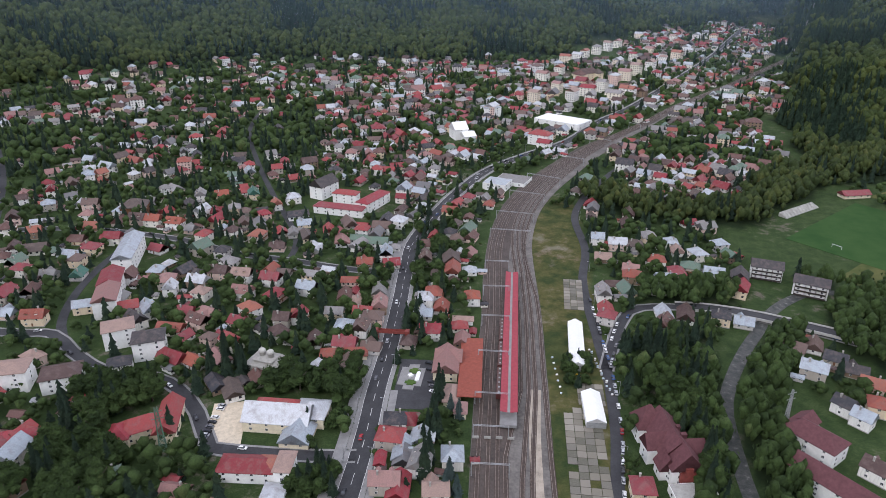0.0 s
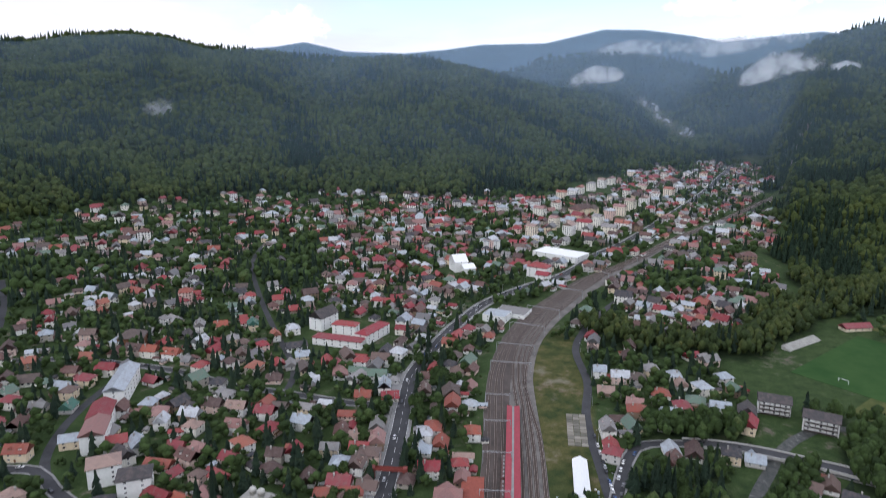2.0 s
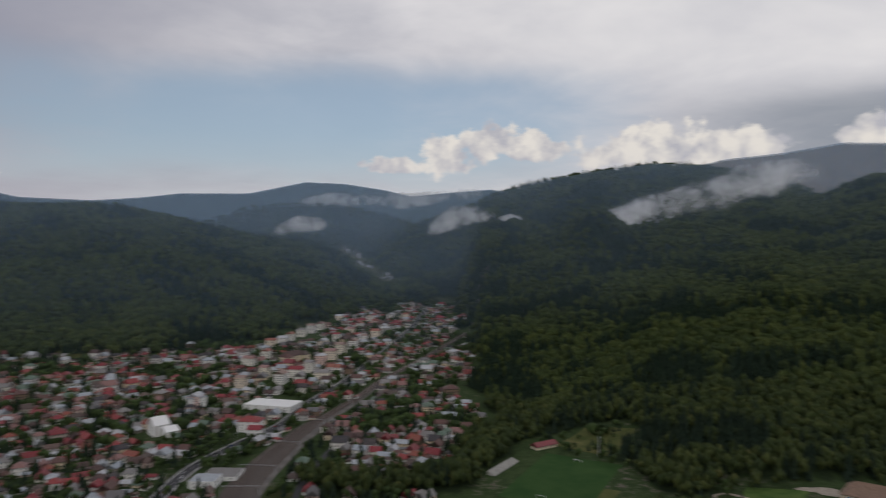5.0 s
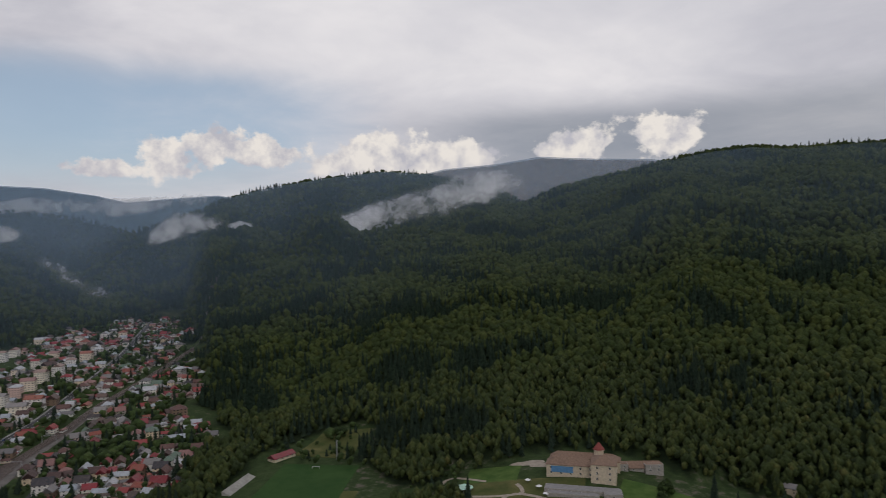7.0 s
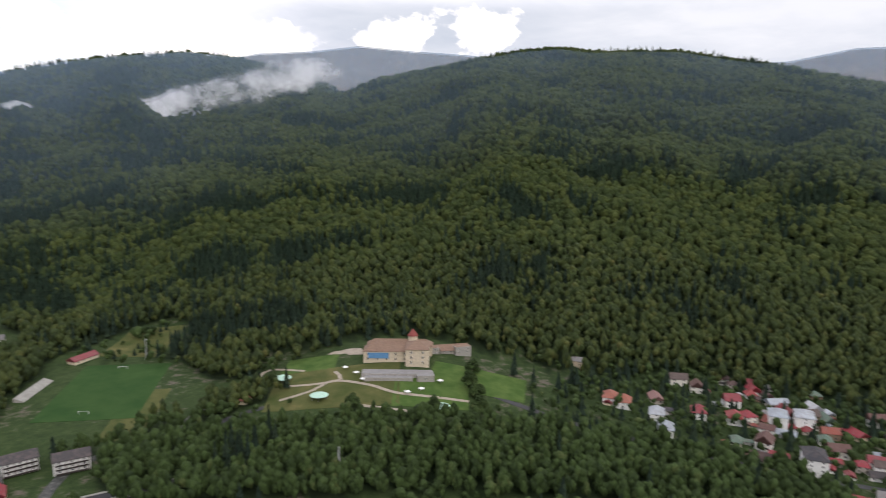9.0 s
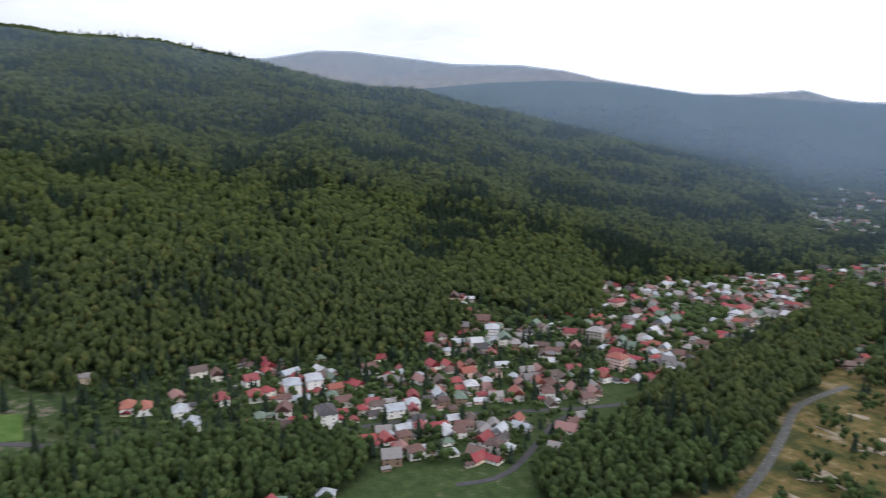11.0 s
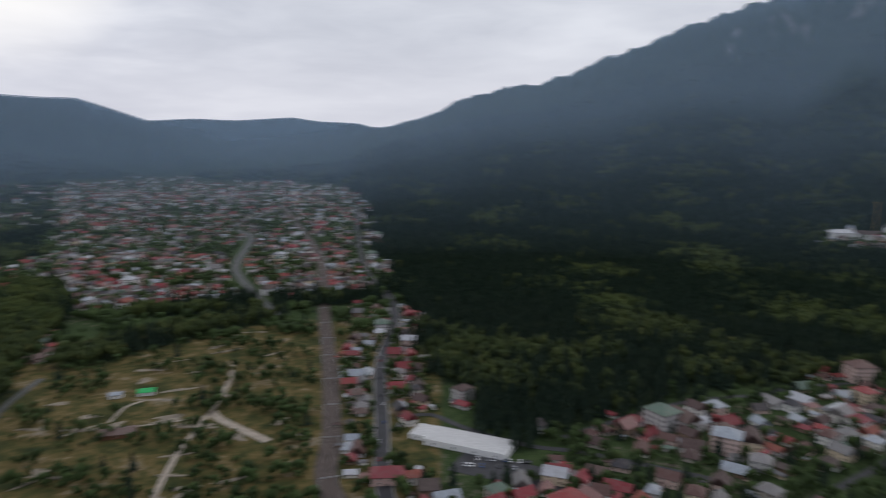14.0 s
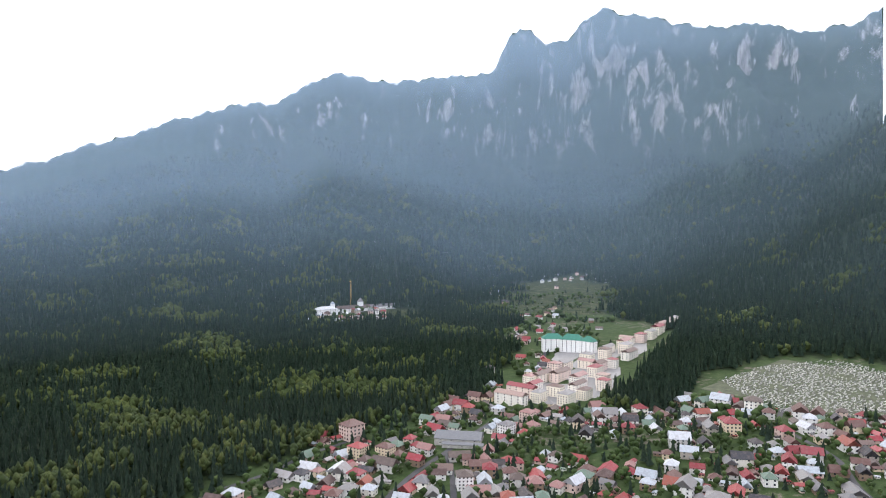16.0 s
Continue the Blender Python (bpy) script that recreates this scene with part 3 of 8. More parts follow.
def crown_shape(sides, rings):
    v, f = [], []
    for i in range(rings):
        t = i / rings
        w = 0.5 * math.sin(math.pi * (0.22 + 0.62 * t)) * (1.0 if i else 0.8)
        for k in range(sides):
            a = 2 * math.pi * (k + 0.5 * (i % 2)) / sides
            v.append((w * math.cos(a), w * math.sin(a), 0.15 + (0.75 if rings > 2 else 0.95) * t))
    v.append((0, 0, 1.0 if rings > 2 else 0.92))
    for i in range(rings - 1):
        p, q = i * sides, (i + 1) * sides
        for k in range(sides):
            m = (k + 1) % sides
            f += [(p + k, p + m, q + k), (p + m, q + m, q + k)]
    p = (rings - 1) * sides
    f += [(p + k, p + (k + 1) % sides, rings * sides) for k in range(sides)]
    return np.array(v), np.array(f)


def lump_shape(seed, lumps, sides, leaves=0):
    """A broad crown of several rounded boughs, with loose leaf clumps round it."""
    rng = np.random.RandomState(seed)
    V, F, n = [], [], 0
    cv, cf = crown_shape(sides, 2)
    for k in range(lumps):
        a = 2.4 * k + rng.uniform(-0.4, 0.4)
        out = 0.0 if k == 0 else rng.uniform(0.20, 0.30)
        size = 0.62 if k == 0 else rng.uniform(0.40, 0.54)
        base = 0.34 if k == 0 else rng.uniform(0.10, 0.38)
        V.append((cv + rng.normal(0, 0.045, cv.shape)) * size + (out * math.cos(a), out * math.sin(a), base))
        F.append(cf + n)
        n += len(cv)
    if leaves:
        d = rng.normal(0, 1, (leaves, 3))
        d /= np.linalg.norm(d, axis=1)[:, None]
        d[:, 2] = np.abs(d[:, 2]) * 0.9 - 0.2
        c = d * (0.47, 0.47, 0.42) + (0, 0, 0.52)
        V.append((c[:, None, :] + rng.normal(0, 0.05, (leaves, 3, 3))).reshape(-1, 3))
        F.append(np.arange(leaves * 3).reshape(-1, 3) + n)
    return np.concatenate(V), np.concatenate(F)


def plant(name, label, spots, tall, wide, shape, mat, seed, jitter=0.08, sink=0.5):
    """One sheet of many trees."""
    rng = np.random.RandomState(seed)
    v, f = shape
    n = len(spots)
    if n == 0:
        return
    a = rng.uniform(0, 6.283, n)
    c, s = np.cos(a)[:, None], np.sin(a)[:, None]
    jit = rng.normal(0, jitter, (n, len(v), 3)) * np.array([1, 1, 0.5])
    p = v[None] + jit
    x = (p[:, :, 0] * c - p[:, :, 1] * s) * wide[:, None] + spots[:, 0, None]
    y = (p[:, :, 0] * s + p[:, :, 1] * c) * wide[:, None] + spots[:, 1, None]
    z = p[:, :, 2] * tall[:, None] + spots[:, 2, None] - sink
    verts = np.stack([x, y, z], 2).reshape(-1, 3)
    faces = (f[None] + (np.arange(n) * len(v))[:, None, None]).reshape(-1, 3)
    me = mesh_from(name, verts, faces, [mat])
    me.polygons.foreach_set("use_smooth", np.full(len(me.polygons), "spruce" not in name))
    return tagged(new(name, me), label, "woods", kind="stuff")


def grow_woods():
    rng = np.random.RandomState(11)
    xs, ys = [], []
    r = 240.0
    while r < 3450:
        gap = 6.4 + r / 350
        if r > 1400:
            gap *= 1.10
        if r > 2300:
            gap *= 1.0 + (r - 2300) / 2200
        n = int(2 * math.pi * r / gap)
        a = (np.arange(n) + rng.uniform(-0.42, 0.42, n)) / n * 360
        rr = r + rng.uniform(-0.42, 0.42, n) * gap
        xs.append(rr * np.sin(np.radians(a)))
        ys.append(rr * np.cos(np.radians(a)))
        r += gap * 0.95
    x, y = np.concatenate(xs), np.concatenate(ys)
    r, az = np.hypot(x, y), az_of(x, y)
    keep = woods(x, y)
    hidden = (az > 243) & (az < 322)
    keep &= ~(hidden & ((r > 1700) | (rng.uniform(0, 1, len(x)) < 0.8)))
    x, y, r, az = x[keep], y[keep], r[keep], az[keep]
    z = height(x, y)
    # only slopes that face the valley: drop what lies behind a nearer crest
    order = np.argsort(r)
    cell = (az * 4).astype(int)
    horizon = np.full(1441, -9.0)
    seen = np.zeros(len(x), bool)
    for i in order:
        t = (z[i] + 22 - 220) / r[i]
        if t > horizon[cell[i]] - 0.004:
            seen[i] = True
        low = (z[i] - 220) / r[i]
        if low > horizon[cell[i]]:
            horizon[cell[i]] = low
    bare = (r > 3300) & (((z > 640) & (az > 163) & (az < 243)))
    seen &= ~bare
    x, y, z, r, az = x[seen], y[seen], z[seen], r[seen], az[seen]
    mixed = 1.7 * wave(x, y, 260, 21) + rng.normal(0, 0.4, len(x))
    lean_beech = np.interp(az, [0, 24, 39, 64, 94, 119, 144, 158, 193, 223, 300, 340, 360], [0.75, 0.2, 0.5, 0.8, 0.55, 0.35, 0.2, -0.8, -0.7, -1.2, 0.2, 0.7, 0.75])
    lean_beech = lean_beech + np.where((r < 700), 0.25, 0) + np.where((r < 660) & (az < 40), 0.7, 0) + np.where((az > 176) & (az < 215), np.interp(r, [600, 1300], [0.85, 0.1]), 0)
    lean_beech = lean_beech + np.where((az > 30) & (az < 140) & (r < np.where(az < 70, 620, 1000)), 0.6, 0)
    beech = mixed + lean_beech > 0.12
    gap = 6.2 + r / 380
    for kind, sel in (("spruce", ~beech), ("beech", beech)):
        for band, lo, hi in (("close", 0, 520), ("near", 520, 850), ("middle", 850, 1400), ("far", 1400, 9000)):
            m = sel & (r >= lo) & (r < hi)
            spots = np.stack([x[m], y[m], z[m]], 1)
            n = m.sum()
            if kind == "spruce":
                tall = rng.uniform(15, 27, n) + gap[m] * 0.3
                wide = gap[m] * rng.uniform(0.75, 1.05, n)
                shape = {"close": spruce_shape(10, 8), "near": spruce_shape(7, 5), "middle": spruce_shape(6, 2), "far": spruce_shape(4, 2)}[band]
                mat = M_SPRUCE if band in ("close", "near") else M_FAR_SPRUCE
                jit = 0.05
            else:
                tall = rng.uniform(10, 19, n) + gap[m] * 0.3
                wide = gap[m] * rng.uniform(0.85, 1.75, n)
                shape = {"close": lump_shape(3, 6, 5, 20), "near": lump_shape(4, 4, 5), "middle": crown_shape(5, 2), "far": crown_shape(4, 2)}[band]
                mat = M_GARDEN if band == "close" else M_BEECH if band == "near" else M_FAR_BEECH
                jit = {"close": 0.025, "near": 0.035}.get(band, 0.085)
            plant(kind + "_woods", {"spruce": "dark green spruce forest on the slopes", "beech": "fresh green beech forest on the slopes"}[kind], spots, tall, wide, shape, mat, 30 + len(bpy.data.objects), jit)


grow_woods()
# ---- roads, streets, railway ----
def tile_cover(n, colors, each, rough=0.55, metal=0.0, seam=2.2):
    """Roof sheets and tiles: one colour a roof, faded and streaked, with fine courses."""
    p = where(n)
    k = len(colors)
    col = n.ramp(each(n), [(i / k, c) for i, c in enumerate(colors)], "CONSTANT")
    a, b = n.noise(p, 0.35, 5, 0.65), n.noise(p, 2.6, 4)
    col = n.mix(n.step(a, 0.42, 0.72, 0.0, 0.45), col, (0.20, 0.15, 0.13))
    col = n.mix(n.step(b, 0.35, 0.7, 0.25, 0.0), col, (0.03, 0.025, 0.025))
    course = n.add("ShaderNodeTexWave", {"Vector": p, "Scale": seam, "Distortion": 0.4})
    course.wave_type, course.bands_direction = "BANDS", "DIAGONAL"
    return surface(n, col, rough, metal, bump(n, course.outputs["Fac"], 0.35, 0.06), 0.3)


def render_coat(n, colors, each):
    """Rendered house walls with rain streaks."""
    p = where(n)
    k = len(colors)
    col = n.ramp(each(n), [(i / k, c) for i, c in enumerate(colors)], "CONSTANT")
    streak = n.noise(n.vec("MULTIPLY", p, (1.4, 1.4, 0.22)), 1.0, 4)
    col = n.mix(n.step(streak, 0.45, 0.75, 0.0, 0.35), col, (0.22, 0.20, 0.18))
    return surface(n, col, 0.9, 0.0, bump(n, n.noise(p, 6.0, 2), 0.1, 0.02), 0.2)


REDS = [(0.29, 0.032, 0.045), (0.23, 0.028, 0.036), (0.32, 0.055, 0.055), (0.26, 0.05, 0.06)]
ORANGES = [(0.34, 0.095, 0.06), (0.29, 0.080, 0.055), (0.36, 0.13, 0.09)]
BROWNS = [(0.085, 0.05, 0.045), (0.13, 0.065, 0.055), (0.10, 0.075, 0.065), (0.15, 0.10, 0.085)]
GREYS = [(0.17, 0.17, 0.175), (0.24, 0.235, 0.23), (0.30, 0.29, 0.285)]
SILVERS = [(0.46, 0.50, 0.54), (0.55, 0.57, 0.60), (0.40, 0.45, 0.50)]
PINKS = [(0.36, 0.21, 0.19), (0.30, 0.16, 0.145), (0.36, 0.25, 0.21)]
DARKS = [(0.04, 0.042, 0.05), (0.055, 0.05, 0.052)]
GREENS = [(0.05, 0.16, 0.12), (0.13, 0.20, 0.15)]
WALLS = [(0.80, 0.79, 0.77), (0.78, 0.75, 0.68), (0.76, 0.75, 0.72), (0.42, 0.38, 0.33), (0.70, 0.58, 0.42), (0.56, 0.54, 0.52), (0.66, 0.50, 0.44), (0.80, 0.78, 0.74), (0.24, 0.17, 0.12)]
M_ROOF = {"r": material("red_roof", tile_cover, colors=REDS, each=object_random), "o": material("terracotta_roof", tile_cover, colors=ORANGES, each=object_random, rough=0.7),
          "b": material("brown_roof", tile_cover, colors=BROWNS, each=object_random), "g": material("grey_roof", tile_cover, colors=GREYS, each=object_random, rough=0.7),
          "s": material("zinc_roof", tile_cover, colors=SILVERS, each=object_random, rough=0.42, metal=0.25), "k": material("faded_roof", tile_cover, colors=PINKS, each=object_random, rough=0.75),
          "d": material("slate_roof", tile_cover, colors=DARKS, each=object_random), "n": material("green_roof", tile_cover, colors=GREENS, each=object_random)}
M_ROOF_MIX = material("roof_mix", tile_cover, colors=REDS[:3] + BROWNS[:2] + GREYS[:1] + ORANGES[1:2] + BROWNS[1:] + SILVERS + PINKS[1:2] + GREYS[1:] + REDS[3:] + DARKS + GREENS[1:], each=island)
M_WALL = material("house_render", render_coat, colors=WALLS, each=object_random)
M_WALL_MIX = material("house_render_mix", render_coat, colors=WALLS, each=island)
M_WHITE = material("white_paint", plain, color=(0.80, 0.80, 0.78), vary=0.08)
M_CREAM = material("cream_render", plain, color=(0.72, 0.64, 0.48), vary=0.12)
M_STONE = material("grey_stone", plain, color=(0.36, 0.34, 0.31), vary=0.25)
M_WOOD = material("brown_timber", plain, color=(0.20, 0.10, 0.055), vary=0.3)
M_CONCRETE = material("concrete", plain, color=(0.40, 0.39, 0.36), vary=0.22, scale=0.35)
M_KERB = material("kerb_stone", plain, color=(0.46, 0.45, 0.43), vary=0.15)
M_PAVING = material("grey_paving", plain, color=(0.25, 0.245, 0.24), vary=0.18, scale=0.3)
M_ASPHALT = material("asphalt", plain, color=(0.050, 0.050, 0.054), vary=0.25, scale=0.12, rough=0.8)
M_LINE = material("road_paint", plain, color=(0.72, 0.72, 0.70), vary=0.2)
M_GRAVEL = material("pale_gravel", plain, color=(0.36, 0.31, 0.25), vary=0.25, scale=0.25)
M_BALLAST = material("rusty_ballast", plain, color=(0.088, 0.070, 0.061), vary=0.4, scale=0.09)
M_BED = material("grey_ballast", plain, color=(0.145, 0.132, 0.120), vary=0.4, scale=0.08)
M_RAIL = material("rail_steel", plain, color=(0.30, 0.25, 0.22), rough=0.4, metal=0.7)
M_SLEEPER = material("tarred_sleepers", plain, color=(0.075, 0.055, 0.045), vary=0.3)
M_STEEL = material("galvanised_steel", plain, color=(0.42, 0.43, 0.44), rough=0.5, metal=0.5)
M_RUST = material("rust_red_steel", plain, color=(0.22, 0.055, 0.045), rough=0.6, vary=0.3)
M_TENT = material("white_canvas", plain, color=(0.82, 0.82, 0.81), vary=0.05, rough=0.6)
M_GLASS = material("dark_window_glass", lambda n: surface(n, (0.03, 0.035, 0.045), 0.08, 0.0, None, 0.8))
M_WATER = material("river_water", lambda n: surface(n, n.ramp(n.noise(where(n), 0.35, 5), [(0.35, (0.035, 0.040, 0.037)), (0.62, (0.075, 0.075, 0.070)), (0.74, (0.24, 0.23, 0.22))]), 0.55, 0.0, bump(n, n.noise(where(n), 1.5, 4), 0.8, 0.3), 0.25))
M_TURF = material("football_turf", lambda n: surface(n, n.ramp(n.noise(where(n), 0.05, 5), [(0.3, (0.024, 0.062, 0.016)), (0.7, (0.042, 0.086, 0.024))]), 0.95, 0.0, bump(n, n.noise(where(n), 3.0, 3), 0.4, 0.1), 0.1))
M_LAWN = material("mown_lawn", lambda n: surface(n, n.ramp(n.noise(where(n), 0.09, 5), [(0.3, (0.044, 0.090, 0.020)), (0.7, (0.092, 0.140, 0.038))]), 0.95, 0.0, bump(n, n.noise(where(n), 2.0, 3), 0.5, 0.2), 0.1))
M_MEADOW = material("meadow_grass", lambda n: surface(n, n.ramp(n.noise(where(n), 0.06, 6), [(0.3, (0.050, 0.070, 0.020)), (0.6, (0.10, 0.105, 0.038)), (0.75, (0.16, 0.14, 0.06))]), 0.95, 0.0, bump(n, n.noise(where(n), 2.0, 3), 0.6, 0.3), 0.1))


def smooth_line(points, step=9.0):
    """A rounded way through the points, at even steps."""
    p = np.array(points, float)
    q = [p[0]]
    for i in range(len(p) - 1):
        a, b = p[max(i - 1, 0)], p[min(i + 2, len(p) - 1)]
        n = max(2, int(np.hypot(*(p[i + 1] - p[i])) / step))
        for k in range(1, n + 1):
            t = k / n
            q.append(0.5 * ((2 * p[i]) + (-a + p[i + 1]) * t + (2 * a - 5 * p[i] + 4 * p[i + 1] - b) * t * t + (-a + 3 * p[i] - 3 * p[i + 1] + b) * t ** 3))
    return np.array(q)


def normals(q):
    d = np.gradient(q, axis=0)
    d /= np.hypot(d[:, 0], d[:, 1])[:, None] + 1e-9
    return np.stack([d[:, 1], -d[:, 0]], 1)


def ribbon(q, lo, hi, lift, deep=0.5, mat=None, height_fn=None):
    """A slab that follows the line from offset lo to hi (to the right), its top lift above the ground."""
    n = normals(q)
    a, b = q + n * np.reshape(lo, (-1, 1)), q + n * np.reshape(hi, (-1, 1))
    fn = height_fn or height
    za, zb = fn(a[:, 0], a[:, 1]) + lift, fn(b[:, 0], b[:, 1]) + lift
    k = len(q)
    v = np.concatenate([np.c_[a, za], np.c_[b, zb], np.c_[a, za - deep], np.c_[b, zb - deep]])
    i = np.arange(k - 1)
    f = np.concatenate([np.stack([i + j0, i + j1, i + 1 + j1, i + 1 + j0], 1) for j0, j1 in ((k, 0), (0, 2 * k), (3 * k, k))])[:, ::-1]
    return v, f


def strip(name, q, lo, hi, lift, mat, label, category, kind="structure", deep=0.5):
    v, f = ribbon(q, lo, hi, lift, deep)
    return tagged(new(name, mesh_from(name, v, f, [mat])), label, category, kind=kind)


ROADS = {
    "main": ([(-62, 60), (-50, 150), (-41, 224), (-37, 264), (-35, 300), (-31, 343), (-28, 397), (-26, 448), (-22, 493), (-2, 559), (14, 601), (44, 662), (88, 714), (142, 768), (198, 858), (260, 940), (383, 1134), (517, 1355), (660, 1620), (770, 1821)], 5.2),
    "main_south": ([(-62, 60), (-40, -120), (20, -260), (110, -334), (141, -380), (174, -466), (225, -600), (260, -741), (315, -869), (415, -1034), (596, -1439), (795, -1919)], 4.6),
    "hill_street": ([(-400, 362), (-264, 351), (-232, 351), (-212, 334), (-186, 316), (-157, 311), (-139, 300), (-123, 281), (-111, 259), (-102, 254), (-59, 250), (-40, 250)], 3.4),
    "block_street": ([(-214, 336), (-231, 360), (-241, 397), (-243, 440), (-238, 495)], 2.8),
    "middle_street": ([(-420, 480), (-339, 495), (-299, 503), (-248, 499), (-200, 488), (-155, 467), (-113, 456), (-60, 440), (-30, 440)], 3.2),
    "school_street": ([(-113, 456), (-116, 499), (-150, 580), (-190, 680), (-230, 800), (-240, 900)], 2.5),
    "west_lane": ([(-340, 470), (-368, 530), (-410, 610), (-463, 693)], 2.8),
    "east_road": ([(60, 120), (75, 223), (84, 267), (90, 314), (91, 335), (92, 355), (96, 420), (108, 476), (112, 544), (140, 610), (190, 690)], 3.0),
    "bridge_road": ([(90, 318), (100, 345), (112, 372), (127, 387), (169, 385), (214, 364), (257, 338), (300, 322), (328, 352)], 3.2),
    "castle_lane": ([(302, 289), (307, 323), (310, 350), (326, 375), (360, 373), (410, 340), (434, 314), (479, 266), (481, 205), (481, 136), (486, 7), (493, -51)], 2.8),
    "east_road_south": ([(493, -51), (497, -86), (500, -127), (495, -219), (503, -284), (532, -324), (586, -395), (672, -497), (741, -621)], 2.9),
    "cottage_lane": ([(393, -88), (404, -127), (474, -186), (490, -221)], 2.4),
    "west_street": ([(-29, -333), (-200, -525), (-278, -590), (-348, -641), (-437, -702), (-529, -815), (-624, -942), (-740, -1090)], 2.9),
    "west_lane_low": ([(-278, -590), (-258, -535), (-234, -481), (-186, -363)], 2.6),
    "wood_edge_lane": ([(38, -482), (-49, -576), (-116, -616), (-153, -645), (-220, -675)], 2.6),
    "graveyard_lane": ([(-655, -521), (-603, -479), (-567, -396), (-513, -330), (-456, -207)], 2.6),
    "market_lane": ([(167, -480), (144, -494), (109, -476), (59, -461), (19, -461), (-65, -446)], 3.0),
}
LINES = {k: smooth_line(p) for k, (p, w) in ROADS.items()}
RAIL_MID = smooth_line([(2, -60), (18, 60), (26, 150), (30, 224), (37, 310), (43, 376), (47, 439), (53, 495), (67, 556), (90, 612), (118, 662), (162, 732), (208, 790), (260, 853), (330, 948), (452, 1087), (598, 1263), (760, 1450)], 12)
RAIL_SOUTH = smooth_line([(2, -60), (14, -160), (42, -262), (163, -354), (206, -445), (273, -586), (361, -763), (471, -993), (573, -1181), (808, -1547), (1032, -1891)], 12)


def rail_half(y):
    """Half the width of the railway yard."""
    return np.interp(y, [60, 220, 300, 420, 480, 560, 640, 740, 800, 860, 1000], [18, 19, 19.5, 18.5, 17, 17, 18, 15, 10, 6.5, 5.5])


def in_yard(x, y):
    best = np.full(np.shape(x), False)
    best |= (near_line(x, y, RAIL_MID[::4].tolist()) < rail_half(y) + 6)
    best |= near_line(x, y, RAIL_SOUTH[::4].tolist()) < 11
    return best


def make_roads():
    for k, (p, w) in ROADS.items():
        q = LINES[k]
        strip("road", q, -w, w, 0.16, M_ASPHALT, "dark asphalt street with worn edges", "road")
        if w > 3:
            side = 2.2 if w > 5 else 1.2
            for s in (-1, 1):
                strip("pavement", q, w if s > 0 else -w - side, w + side if s > 0 else -w, 0.30, M_PAVING, "grey paved footway with raised kerb beside the street", "pavement")
    # painted lines of the main road
    q = smooth_line(ROADS["main"][0], 3.0)
    for off in (-5.0, 5.0):
        strip("road_marking", q, off - 0.10, off + 0.10, 0.185, M_LINE, "white painted edge line on the road", "marking", deep=0.02)
    v, f = ribbon(q, -0.10, 0.10, 0.185, 0.02)
    k = len(q)
    keep = np.array([(i % (k - 1)) % 4 < 2 for i in range(len(f))])
    tagged(new("road_marking", mesh_from("road_marking", v, f[keep], [M_LINE])), "white dashed centre line on the road", "marking", kind="structure")
    q = smooth_line(ROADS["main"][0][1:9], 3.0)
    strip("plaza_pavement", q, -12.5, -7.6, 0.34, M_PAVING, "wide light paved promenade beside the main road", "pavement")
    strip("plaza_pavement", smooth_line(ROADS["main"][0][1:5], 3.0), 7.6, 11.5, 0.34, M_PAVING, "wide light paved footway beside the main road", "pavement")
    strip("river", smooth_line(RIVER), -3.6, 3.6, 0.12, M_WATER, "shallow stony mountain river between wooded banks", "water")
    strip("river", smooth_line(RIVER_FAR), -7, 7, 0.12, M_WATER, "shallow stony mountain river between wooded banks", "water")
    strip("river", smooth_line(RIVER_SOUTH), -3.4, 3.4, 0.12, M_WATER, "shallow stony mountain river between wooded banks", "water")
    for line, w in (([(240, -262), (264, -313), (292, -379), (314, -453), (335, -509), (361, -559)], 5), ([(374, -408), (383, -437), (378, -452)], 3), ([(372, -406), (355, -406), (328, -424), (307, -444)], 2.5), ([(312, -450), (299, -439), (242, -414)], 9), ([(616, -505), (608, -570)], 7)):
        strip("dirt_track", smooth_line(line), -w * 0.42, w * 0.42, 0.26, M_GRAVEL, "pale rutted gravel track over waste ground", "track")


